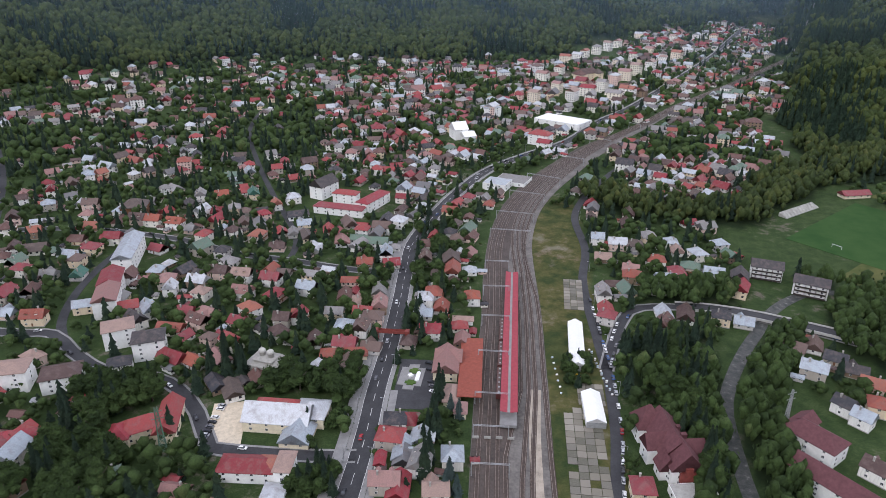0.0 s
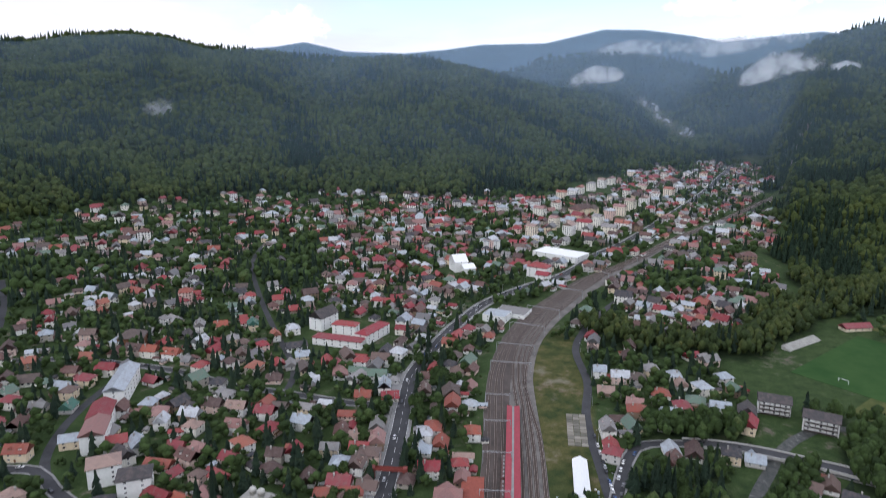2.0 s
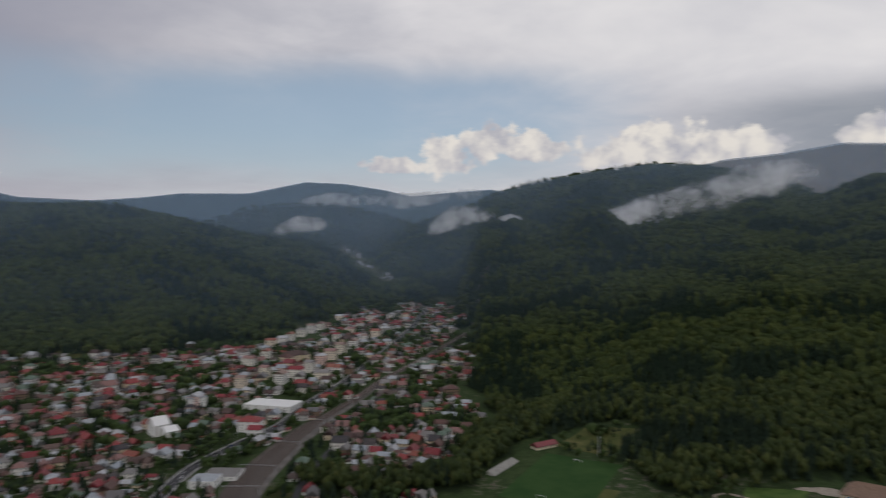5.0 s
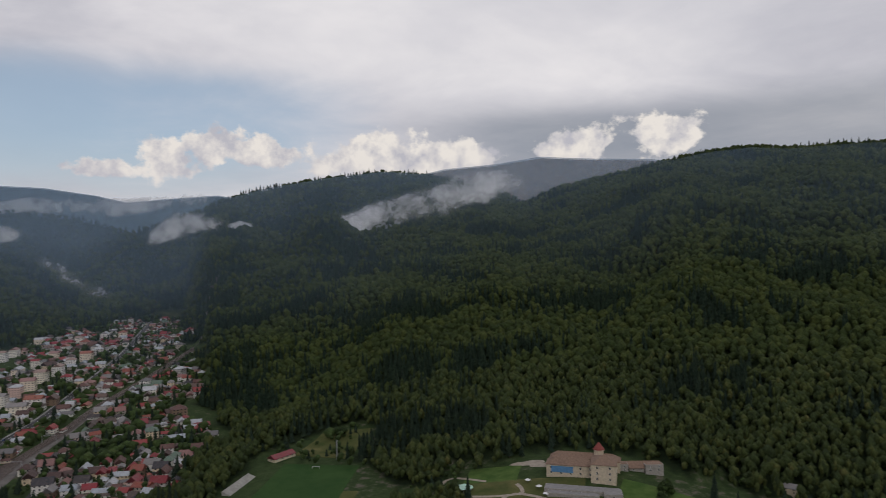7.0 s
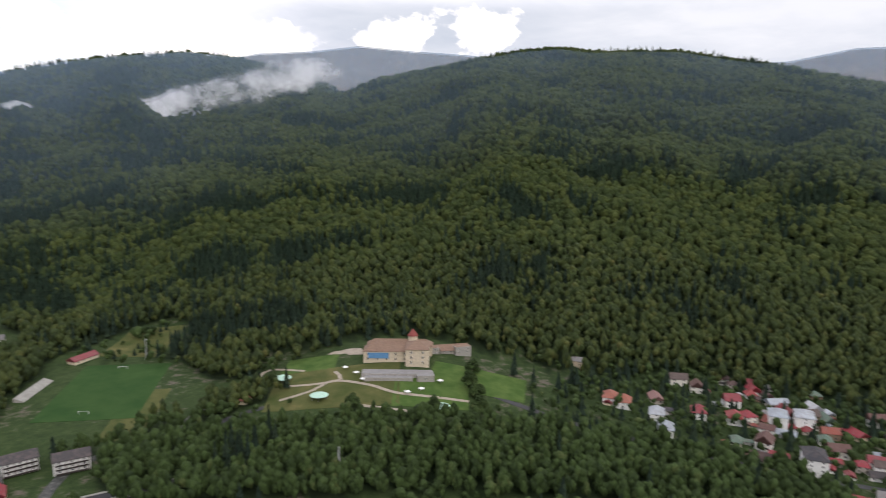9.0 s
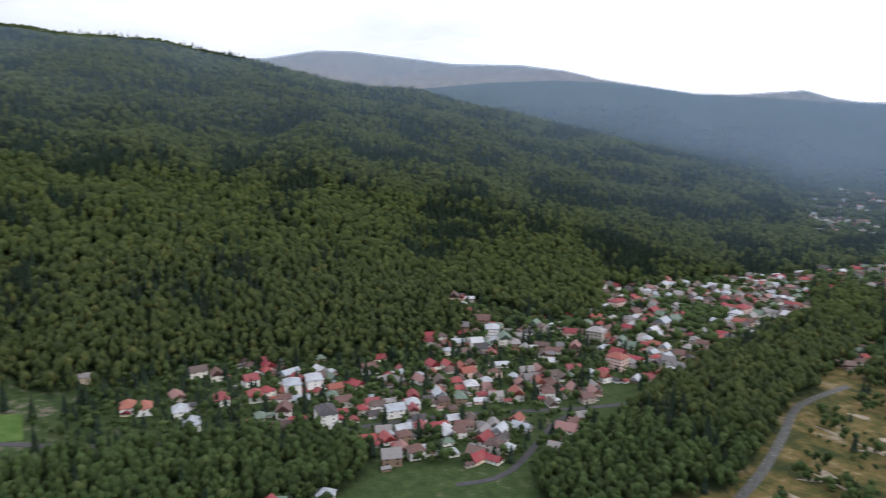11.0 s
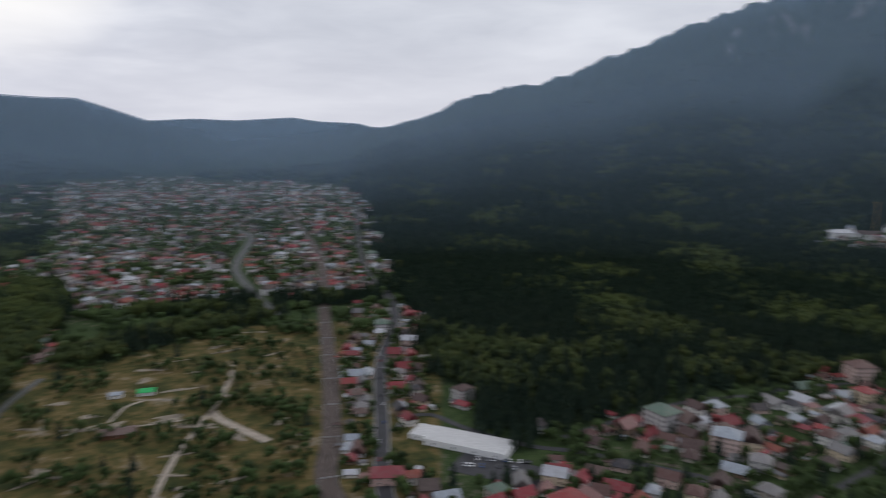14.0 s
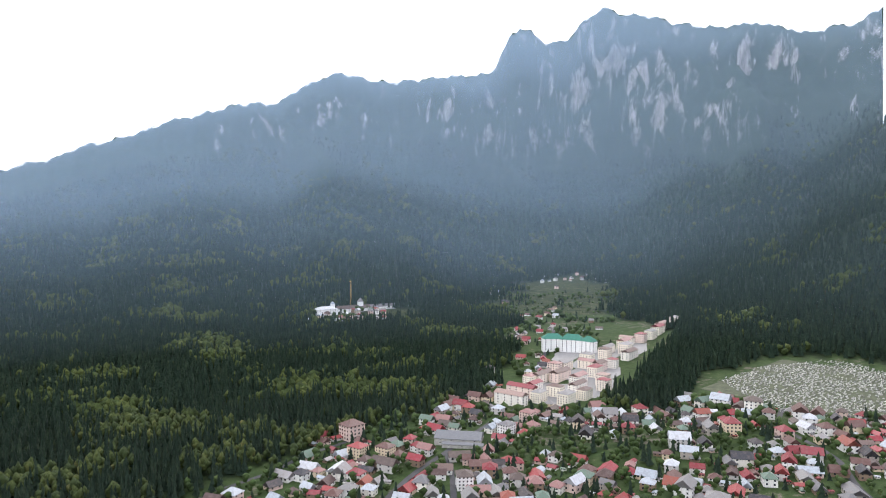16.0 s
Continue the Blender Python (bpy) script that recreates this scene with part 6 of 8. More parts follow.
def digger(x, y, turn):
    d = thing("excavator", "yellow tracked excavator parked on the concrete yard", "excavator")
    for side in (-1, 1):
        bm = bmesh.new()
        box(bm, -1.9, 1.9, side * 1.15 - 0.28, side * 1.15 + 0.28, 0.0, 0.75)
        bmesh.ops.bevel(bm, geom=list(bm.edges), offset=0.16, segments=2, affect="EDGES")
        part("crawler_track", bm, M_TYRE, d, "black rubber crawler track")
    bm = bmesh.new()
    box(bm, -2.1, 1.3, -1.2, 1.2, 0.8, 1.9)
    bmesh.ops.bevel(bm, geom=list(bm.edges), offset=0.12, segments=2, affect="EDGES")
    body = part("body", bm, M_DIGGER, d)
    bm = bmesh.new()
    box(bm, 0.1, 1.4, 0.2, 1.15, 1.9, 3.0)
    part("cab", bm, M_GLASS, body, "dark glazed cab")
    bm = bmesh.new()
    beam(bm, Vector((1.2, -0.3, 1.6)), Vector((3.6, -0.3, 3.6)), 0.22)
    beam(bm, Vector((3.6, -0.3, 3.6)), Vector((5.2, -0.3, 1.4)), 0.18)
    part("boom", bm, M_DIGGER, d)
    bm = bmesh.new()
    box(bm, 4.8, 5.6, -0.8, 0.2, 0.3, 1.2)
    part("bucket", bm, M_STEEL, d, "worn steel bucket")
    d.matrix_basis = pose(x, y, ground_at(x, y) + 0.3, 0, 0, turn)


M_DIGGER = tint("machine_yellow", (0.52, 0.33, 0.03), rough=0.5)
digger(75.5, 308.5, 170)

# cast concrete yard: slab by slab
def slab_yard(x0, y0, cols, rows, size, turn):
    yard = tagged(new("yard_pavement"), "old cracked concrete slab yard with weeds in the joints", "pavement", kind="structure")
    bm = bmesh.new()
    box(bm, -size / 2 + 0.12, size / 2 - 0.12, -size / 2 + 0.12, size / 2 - 0.12, -0.4, 0.30)
    me = bpy.data.meshes.new("slab")
    bm.to_mesh(me)
    bm.free()
    me.materials.append(M_SLAB)
    rng = random.Random(cols * rows)
    for i in range(cols):
        for j in range(rows):
            if rng.random() < 0.06:
                continue
            x, y = i * size, j * size
            ob = new("slab", me)
            ob.parent = yard
            c, s = math.cos(radians(turn)), math.sin(radians(turn))
            wx, wy = x0 + x * c - y * s, y0 + x * s + y * c
            ob.matrix_basis = pose(wx, wy, ground_at(wx, wy) + rng.uniform(-0.04, 0.04), 0, 0, turn + rng.uniform(-0.6, 0.6))


M_SLAB = material("cast_slab", render_coat, colors=[(0.22, 0.20, 0.165), (0.16, 0.15, 0.125), (0.26, 0.24, 0.20), (0.19, 0.175, 0.14), (0.12, 0.115, 0.09)], each=object_random)
slab_yard(56, 215, 4, 16, 4.6, -6)
slab_yard(72, 290, 3, 4, 4.6, -6)
slab_yard(80, 387, 3, 10, 4.2, -8)
slab("lot_surface", "sandy gravel parking lot beside the street", "parking lot", -106, 273, 17, 33, 8, M_SAND, 0.14)
slab("station_forecourt", "dark asphalt forecourt before the station", "forecourt", -13, 306, 24, 44, -4, M_ASPHALT, 0.12)
isle = thing("plaza_island", "pale paved plaza island with planters before the station", "plaza")
for px, py, w, d, z, m in ((0, 0, 13, 24, 0.35, M_PAVING), (1, 5, 6, 5, 0.8, M_LAWN), (0.5, -6, 6, 4.5, 0.8, M_LAWN), (3.5, 0, 2.2, 9, 0.9, M_WHITE), (-0.5, 0.3, 3, 3, 1.2, M_WHITE)):
    bm = bmesh.new()
    box(bm, px - w / 2, px + w / 2, py - d / 2, py + d / 2, -0.3, z)
    bmesh.ops.bevel(bm, geom=[e for e in bm.edges if abs(e.verts[0].co.z - e.verts[1].co.z) > 0.1], offset=min(w, d) * 0.28, segments=4, affect="EDGES")
    part("paving" if m is M_PAVING else "planter" if m is M_LAWN else "bench_wall", bm, m, isle)
isle.matrix_basis = pose(-17, 312, ground_at(-17, 312), 0, 0, -8)

# around the main road
building("parish_hall", "large hall with pale zinc roofs and a red lean-to roof", "hall", [(-3, 2, 32, 16, 2, 6, "gable", "s", 0), (9, -8, 15, 14, 1, 5, "gable", "s", 90), (12, 7, 15, 15, 2, 4, "hip", "s", 0), (-6, 10, 22, 6, 2, 2.5, "hip", "r", 0)], -77, 271, -6, M_CREAM, per_m=4.5)
building("guest_house", "long two-storey guest house with faded red sheet roof", "guest house", [(-3, 0, 25, 11, 2, 2.8, "hip", "r", 0), (8, 0.2, 12, 11.2, 2, 2.85, "hip", "o", 0), (14, -1, 7, 13, 3, 1.5, "hip", "k", 0)], -83, 238, -3, M_WHITE)
building("storehouse", "low store with arched white sheet roof", "store", [(0, 0, 13, 9, 1, 1.6, "hip", "s", 90)], -72, 223, -3, M_WHITE)
building("kiosk_house", "small house with crimson roof beside the forecourt", "house", [(0, 0, 12, 9.5, 1, 3.4, "hip", "r", 0)], -19, 273, -4, M_CREAM, group="houses of the town")
building("zinc_house", "house with pale zinc roofs beside the main road", "house", [(0, 0, 14, 9, 1, 3.2, "gable", "s", 90), (5, -1, 7, 6, 1, 2.0, "gable", "s", 0)], -18, 251, -4, M_WHITE, group="houses of the town")
building("pink_roof_house", "house with dull pink sheet roof beside the main road", "house", [(0, 0, 15, 9, 1, 3.0, "gable", "r", 90)], -19, 228, -4, M_CREAM, group="houses of the town")
building("long_shop", "long low shop with orange sheet roof", "shop", [(0, 0, 26, 9, 1, 2.6, "hip", "o", 0)], -56, 331, 4, M_CREAM)
building("platform_shed", "small shed with striped pink roof beside the tracks", "shed", [(0, 0, 12, 5, 1, 1.6, "gable", "k", 0)], 12.5, 368, -4, M_WHITE)
building("mansion", "crimson-roofed mansion of two wings among trees", "mansion", [(0, 0, 24, 11, 2, 4.2, "hip", "r", 30), (9, 5, 26, 10, 2, 4.4, "gable", "r", 100), (-10, -7, 12, 10, 2, 3.8, "hip", "r", 100)], -142, 266, 0, M_CREAM)
building("garden_villa", "low villa with crimson hipped roof on a lawn", "villa", [(0, 0, 22, 10, 1, 3.8, "hip", "r", 8), (-8, -5, 12, 10, 1, 3.4, "hip", "r", 98)], -197, 258, 4, M_CREAM)
for i, (bx, by, w, d, st, key, turn, extra) in enumerate(((-226, 450, 46, 13, 4, "s", 101, 0), (-214, 392, 48, 13.5, 4, "k", 106, 0), (-188, 344, 17, 14, 4, "k", 25, 0), (-166, 333, 17, 14, 4, "d", 18, 0), (-200, 302, 19, 14, 3, "b", 20, 0), (-226, 300, 20, 14, 4, "k", 12, 0), (-176, 316, 12, 9, 2, "d", 20, 0))):
    building("apartment_block", ["long four-storey white apartment block with blue-grey sheet roof", "long four-storey white apartment block with red and tan roof", "square white apartment block with tan tiled roof", "square white apartment block with solar-dark roof", "three-storey white apartment house with brown roof", "white apartment block with patchy rusty roof", "small white apartment house with dark roof"][i],
             "apartment block", [(0, 0, w, d, st, 3.0, "gable" if w > 30 else "hip", key, 0)] if i != 1 else [(-12, 0, 24, d, st, 3.0, "gable", "k", 0), (12, 0.8, 24, d, st, 3.2, "gable", "r", 0)], bx, by, turn, M_WHITE, "apartment blocks", per_m=4.6)

# church with two small domes
church = thing("church", "grey stone church with two pale domes", "church")
bm = bmesh.new()
box(bm, -9, 9, -6, 6, -2, 6.5)
box(bm, -5, 5, -8, 8, -2, 6.5)
M_GREY_STONE = tint("grey_church_stone", (0.27, 0.26, 0.23), vary=0.25)
part("nave", bm, M_GREY_STONE, church)
bm = bmesh.new()
roof_shape(bm, 18.5, 13, 6.5, 1.8, "hip", 0.9, 0.3)
box(bm, -5.5, 5.5, -4.5, 4.5, 6.6, 8.6)
roof_shape(bm, 11, 9, 8.6, 1.0, "hip", 0.6, 0.25)
part("roof", bm, tint("pale_lead", (0.33, 0.32, 0.29)), church)
for px in (-2.6, 2.6):
    bm = bmesh.new()
    bmesh.ops.create_cone(bm, cap_ends=True, segments=10, radius1=1.7, radius2=1.7, depth=3.0, matrix=Matrix.Translation((px, 0, 10.6)))
    tower = part("drum", bm, M_GREY_STONE, church)
    bm = bmesh.new()
    bmesh.ops.create_uvsphere(bm, u_segments=12, v_segments=8, radius=2.0, matrix=Matrix.Translation((px, 0, 12.2)) @ Matrix.Diagonal((1, 1, 0.75, 1)))
    bmesh.ops.create_cone(bm, cap_ends=True, segments=6, radius1=0.25, radius2=0.05, depth=1.6, matrix=Matrix.Translation((px, 0, 14.3)))
    part("dome", bm, tint("pale_tin", (0.48, 0.47, 0.43), rough=0.5), tower)
church.matrix_basis = pose(-96, 318, ground_at(-96, 318), 0, 0, -20)

# upper town
building("school", "white school with crimson sheet roofs round a yard", "school", [(-8, -12, 44, 11, 2, 2.6, "hip", "r", -16), (19, 4, 36, 12, 3, 2.8, "hip", "r", 62), (-6, 16, 22, 10, 3, 2.6, "hip", "r", -16)], -80, 560, 0, M_WHITE, per_m=4.2)
building("hostel", "white hostel with steep grey roof", "hostel", [(0, 0, 24, 14, 4, 6, "gable", "d", 60)], -108, 592, 0, M_WHITE, per_m=5)
building("wrapped_building", "half-built block wrapped in white sheets", "building site", [(0, 0, 16, 20, 4, 7, "gable", "s", 0), (6, -14, 14, 16, 2, 4, "gable", "s", 0)], 18, 784, 20, M_WHITE, per_m=9, roof_mat=M_TENT)
building("shop_hall", "large white flat-roofed shop hall", "shop hall", [(0, 0, 62, 34, 2, 0, "flat", "s", 0)], 149, 846, -38, M_WHITE, per_m=7, roof_mat=M_WHITE)
building("inn", "white four-storey inn with crimson roofs", "inn", [(0, 0, 24, 16, 4, 4, "hip", "r", 0), (10, -12, 14, 12, 2, 3, "gable", "r", 0)], 110, 760, -30, M_WHITE, per_m=4.5)
building("market_hall", "flat grey and white market hall beside the main road", "market hall", [(0, 0, 22, 20, 2, 0, "flat", "s", 0), (8, 22, 30, 24, 1, 0, "flat", "g", 0)], 51, 613, -25, M_WHITE, per_m=6)
building("white_block", "plain white cube-like block", "apartment block", [(0, 0, 22, 20, 4, 2, "hip", "s", 0)], 62, 890, 15, M_WHITE, "apartment blocks", per_m=5)
building("terrace_hotel", "modern dark-roofed balcony block beside the football ground", "apartment block", [(0, 0, 20, 14, 3, 3.2, "gable", "d", 0)], 226, 432, -22, M_WHITE, "modern blocks", per_m=3.6)
building("terrace_hotel", "modern dark-roofed balcony block beside the football ground", "apartment block", [(0, 0, 21, 14, 3, 3.2, "gable", "d", 0)], 245, 407, -30, M_WHITE, "modern blocks", per_m=3.6)
for block in [o for o in scene.objects if o.name.startswith("terrace_hotel")]:
    for level in range(3):
        for side in (-1, 1):
            bm = bmesh.new()
            box(bm, -9.4, 9.4, side * 7.0 if side > 0 else -8.4, 8.4 if side > 0 else -7.0, 0.5 + 2.85 * level, 0.7 + 2.85 * level)
            box(bm, -9.4, 9.4, side * 8.4 - 0.06, side * 8.4 + 0.06, 0.7 + 2.85 * level, 1.6 + 2.85 * level)
            for px in (-9.4, -3.2, 3.2, 9.2):
                box(bm, px, px + 0.25, side * 7.0 if side > 0 else -8.4, 8.4 if side > 0 else -7.0, 0.7 + 2.85 * level, 3.3 + 2.85 * level)
            part("balcony", bm, M_DARK_WOOD, block, "dark timber balcony with partitions")
M_MAROON = tint("maroon_tile", (0.125, 0.050, 0.055), vary=0.22)
HOTEL = building("maroon_hotel", "large white hotel with steep maroon roofs and a gabled front", "hotel", [(0, 7, 26, 15, 3, 7.5, "gable", "b", 90), (1, -9, 11, 14, 3, 8, "gable", "b", 90), (-7, 4, 10, 8, 3, 5.5, "gable", "b", 4), (-5, 20, 12, 12, 3, 8.5, "hip", "b", 0), (8, -1, 9, 8, 3, 5, "gable", "b", 0), (-6, -7, 7, 7, 2, 5.5, "gable", "b", 90)], 104, 246, 4, M_WHITE, per_m=3.4, roof_mat=M_MAROON)
bay = part("bay_window", bmesh.new(), M_RUST, HOTEL, "red-brown timber bay with balconies")
bm = bmesh.new()
box(bm, -2.6, 4.6, -15.9, -14.4, 3.0, 7.6)
box(bm, -0.6, 2.6, -16.3, -14.4, 7.6, 10.2)
bm.to_mesh(bay.data)
bm.free()
for dx in (-4, 1.5):
    bm = bmesh.new()
    box(bm, 4.2, 7.0, 7 + dx, 9 + dx, 10.5, 13.2)
    part("dormer", bm, M_MAROON, HOTEL)
building("hotel_porch", "low white porch hall with flat roof before the hotel", "porch", [(0, 0, 19, 9, 1, 0, "flat", "s", 0)], 107, 225, 4, M_WHITE, per_m=3, roof_mat=M_CONCRETE)
building("brown_hotel", "long white hotel with dark brown roof", "hotel", [(0, 0, 25, 14, 3, 4.5, "hip", "b", 0), (8, -6, 10, 9, 3, 3.5, "gable", "b", 90)], 172, 255, 125, M_WHITE, per_m=4.5, roof_mat=M_MAROON)
building("brown_hotel", "long balcony hotel with dark brown roof", "hotel", [(0, 0, 34, 12, 3, 4.5, "gable", "b", 0)], 166, 225, 124, M_WHITE, per_m=4.5, roof_mat=M_MAROON)
building("timber_lodge", "large brown timber lodge with open gable", "lodge", [(0, 0, 20, 18, 3, 5, "hip", "b", 0)], -257, 537, 10, M_WOOD, per_m=4)


FLATS = [house_block(26, 13, 12.5, 3.2, False), house_block(20, 14, 13.5, 3.0, True), house_block(34, 12, 11.5, 3.0, False), house_block(15, 13, 14, 2.6, True)]
ROW_A = [(183, 977), (211, 1007), (237, 1034), (268, 1088), (293, 1124), (322, 1167), (359, 1213), (396, 1269), (436, 1316), (477, 1388)]
ROW_B = [(224, 1290), (250, 1309), (269, 1340), (299, 1379), (330, 1421), (360, 1465), (433, 1579), (494, 1529), (553, 1555), (584, 1538)]
ROW_C = [(160, 1123), (195, 1171), (127, 963), (169, 1026), (63, 888), (240, 971), (267, 1000), (310, 1245), (350, 1300), (400, 1370), (440, 1440)]
north_flats = np.array(ROW_A + ROW_B + ROW_C, float)


SHORT_FLATS = [house_block(17, 13, 13.5, 3.4, False), house_block(15, 14, 14.5, 3.0, True), house_block(20, 12, 12.0, 3.4, False), house_block(14, 13, 15.5, 2.8, False)]


def coloured_flats(name, label, spots, seed, roofs, turns=None, shapes=FLATS):
    ob = sheet_of_houses(name, label, spots[:, 0], spots[:, 1], seed, shapes, turns, (0.9, 1.15))
    ob.data.materials[0], ob.data.materials[1] = M_FLAT_WALL, roofs
    return ob


M_FLAT_WALL = material("flats_render", render_coat, colors=[(0.82, 0.79, 0.72), (0.80, 0.70, 0.58), (0.74, 0.54, 0.48), (0.83, 0.81, 0.78), (0.80, 0.74, 0.62), (0.84, 0.82, 0.79)], each=island)
M_CREAM_FLATS = material("cream_flats_render", render_coat, colors=[(0.82, 0.76, 0.64), (0.80, 0.72, 0.62), (0.76, 0.62, 0.55), (0.83, 0.79, 0.72)], each=island)
M_FLAT_ROOF = material("flats_roof", tile_cover, colors=[REDS[0], ORANGES[2], PINKS[0], GREYS[2], SILVERS[1], PINKS[2]], each=island)
M_PALE_ROOF = material("pale_roof", tile_cover, colors=[GREYS[2], PINKS[2], GREYS[1], PINKS[0], BROWNS[3], REDS[3]], each=island)
coloured_flats("apartment_blocks", "rows of cream and pink four-storey apartment blocks", north_flats, 41, M_FLAT_ROOF, [56 + 6 * math.sin(k * 2.1) + 90 * (k % 3 != 0) for k in range(len(north_flats))], SHORT_FLATS)
building("spa_hotel", "broad cream hotel with steep brown roofs and corner turrets", "hotel", [(0, 0, 44, 16, 4, 7, "hip", "b", 0), (-18, -8, 12, 16, 4, 6, "hip", "b", 0), (18, -8, 12, 16, 4, 6, "hip", "b", 0)], 229, 1123, 30, M_CREAM, per_m=5)
coloured_flats("apartment_blocks", "dense pale four-storey apartment blocks below the mountain", WEST_FLATS, 42, M_PALE_ROOF, [27 + 90 * (k % 3 == 0) for k in range(len(WEST_FLATS))])
bpy.data.objects["apartment_blocks.001"].data.materials[0] = M_CREAM_FLATS
# ---- football ground, castle, and the rest of the valley ----
slab("football_ground", "green football pitch ringed by rough grass", "pitch", 341, 506, 124, 74, 38.5, M_TURF, 0.25)
slab("rough_grass", "rough green grass beside the football pitch", "grass", 322, 446, 96, 30, 38, M_MEADOW, 0.15)
for s in (-1, 1):
    goal = thing("football_goal", "white football goal frame on the pitch", "goal", "football goals")
    for px in (-3.66, 3.66):
        bm = bmesh.new()
        box(bm, px - 0.1, px + 0.1, -0.1, 0.1, -0.2, 2.5)
        part("post", bm, M_WHITE, goal)
    bm = bmesh.new()
    box(bm, -3.76, 3.76, -0.1, 0.1, 2.4, 2.6)
    part("crossbar", bm, M_WHITE, goal)
    gx, gy = 339 + s * 50 * math.cos(radians(38)), 508 + s * 50 * math.sin(radians(38))
    goal.matrix_basis = pose(gx, gy, ground_at(gx, gy) + 0.25, 0, 0, 125.5)
stands = thing("spectator_stand", "weathered concrete spectator stand with benches", "stand")
for k in range(7):
    bm = bmesh.new()
    box(bm, -24, 24, k * 1.1, (k + 1) * 1.1, -1, 0.5 + k * 0.45)
    part("tier", bm, M_CONCRETE, stands)
stands.matrix_basis = pose(309, 550, ground_at(309, 550), 0, 0, 33)
building("club_house", "low club house with crimson roof beside the pitch", "club house", [(0, 0, 26, 10, 1, 3, "gable", "r", 0)], 374, 590, 8, M_CREAM)
slab("meadow", "rough yellow-green meadow above the pitch", "meadow", 436, 585, 78, 56, 30, M_MEADOW, 0.3)


def pole(x, y, tall, name="lamp_post", label="slim grey steel street lamp post", category="lamp post", arm=1.6, turn=0.0, group="street lamps"):
    p = thing(name, label, category, group)
    bm = bmesh.new()
    bmesh.ops.create_cone(bm, cap_ends=True, segments=6, radius1=0.16, radius2=0.09, depth=tall, matrix=Matrix.Translation((0, 0, tall / 2)))
    part("shaft", bm, M_STEEL, p)
    if arm:
        bm = bmesh.new()
        box(bm, 0, arm, -0.05, 0.05, tall - 0.1, tall)
        box(bm, arm - 0.6, arm + 0.2, -0.15, 0.15, tall - 0.12, tall + 0.04)
        part("lamp_arm", bm, M_STEEL, p)
    p.matrix_basis = pose(x, y, ground_at(x, y), 0, 0, turn)


q = LINES["main"]
for k in range(16, 90, 4):
    n = normals(q)[k]
    for s in (-1, 1):
        pole(q[k][0] + s * 6.6 * n[0], q[k][1] + s * 6.6 * n[1], 9, turn=math.degrees(math.atan2(-s * n[1], -s * n[0])))
q = LINES["east_road"]
for k in range(8, 50, 5):
    n = normals(q)[k]
    pole(q[k][0] + 4 * n[0], q[k][1] + 4 * n[1], 8, turn=math.degrees(math.atan2(-n[1], -n[0])))


def lattice(x, y, tall, wide, mat, name, label, jib=0.0):
    m = thing(name, label, name.replace("_", " "))
    bm = bmesh.new()
    for px in (-1, 1):
        for py in (-1, 1):
            a, b = Vector((px * wide, py * wide, -1)), Vector((px * wide * 0.35, py * wide * 0.35, tall))
            beam(bm, a, b, 0.12)
    part("legs", bm, mat, m)
    bm = bmesh.new()
    n = int(tall / (wide * 1.6))
    for k in range(n):
        z0, z1 = tall * k / n, tall * (k + 1) / n
        w0, w1 = wide * (1 - 0.65 * k / n), wide * (1 - 0.65 * (k + 1) / n)
        for s in (-1, 1):
            beam(bm, Vector((-w0, s * w0, z0)), Vector((w1, s * w1, z1)), 0.08)
            beam(bm, Vector((w0, s * w0, z0)), Vector((-w1, s * w1, z1)), 0.08)
            beam(bm, Vector((s * w0, -w0, z0)), Vector((s * w1, w1, z1)), 0.08)
    part("bracing", bm, mat, m)
    if jib:
        bm = bmesh.new()
        beam(bm, Vector((-jib * 0.3, 0, tall)), Vector((jib, 0, tall)), 0.5)
        part("jib", bm, mat, m)
    else:
        bm = bmesh.new()
        for z in (tall * 0.78, tall * 0.92):
            beam(bm, Vector((-2.6, 0, z)), Vector((2.6, 0, z)), 0.12)
        part("cross_arm", bm, mat, m)
    m.matrix_basis = pose(x, y, ground_at(x, y), 0, 0, 20)


M_YELLOW = tint("ochre_crane_paint", (0.45, 0.27, 0.06))
M_MAST_GREEN = tint("dull_green_steel", (0.10, 0.17, 0.12))
lattice(-128, 250, 27, 1.7, M_MAST_GREEN, "lattice_mast", "green steel lattice mast beside the mansion")
lattice(165, 268, 24, 0.9, M_STEEL, "lattice_mast", "grey steel lattice mast on the river bank")
lattice(408, 545, 20, 0.6, M_STEEL, "lattice_mast", "grey lattice mast beside the football ground")
lattice(322, 252, 22, 0.8, M_STEEL, "lattice_mast", "slim grey mast above the river trees")

# road bridge over the river
bridge = thing("road_bridge", "long concrete road bridge with pale parapets over the river", "bridge")
bline = smooth_line([(150, 389), (169, 385), (192, 376), (214, 364), (236, 352), (257, 338), (285, 326)], 6)
lift = 2.0 * np.sin(np.linspace(0, np.pi, len(bline)))
for name, lo, hi, up, deep, mat in (("deck", -4.6, 4.6, 0.35, 1.0, M_ASPHALT), ("parapet", -5.0, -4.6, 1.3, 1.8, M_KERB), ("parapet", 4.6, 5.0, 1.3, 1.8, M_KERB)):
    v, f = ribbon(bline, lo, hi, up, deep)
    v[:, 2] += np.tile(lift, 4)
    ob = new(name, mesh_from(name, v, f, [mat]))
    ob.parent = bridge
for k in range(3, len(bline) - 3, 4):
    bm = bmesh.new()
    x, y = bline[k]
    box(bm, x - 0.6, x + 0.6, y - 3.5, y + 3.5, ground_at(x, y) - 3, ground_at(x, y) + lift[k] - 0.4)
    part("pier", bm, M_CONCRETE, bridge)

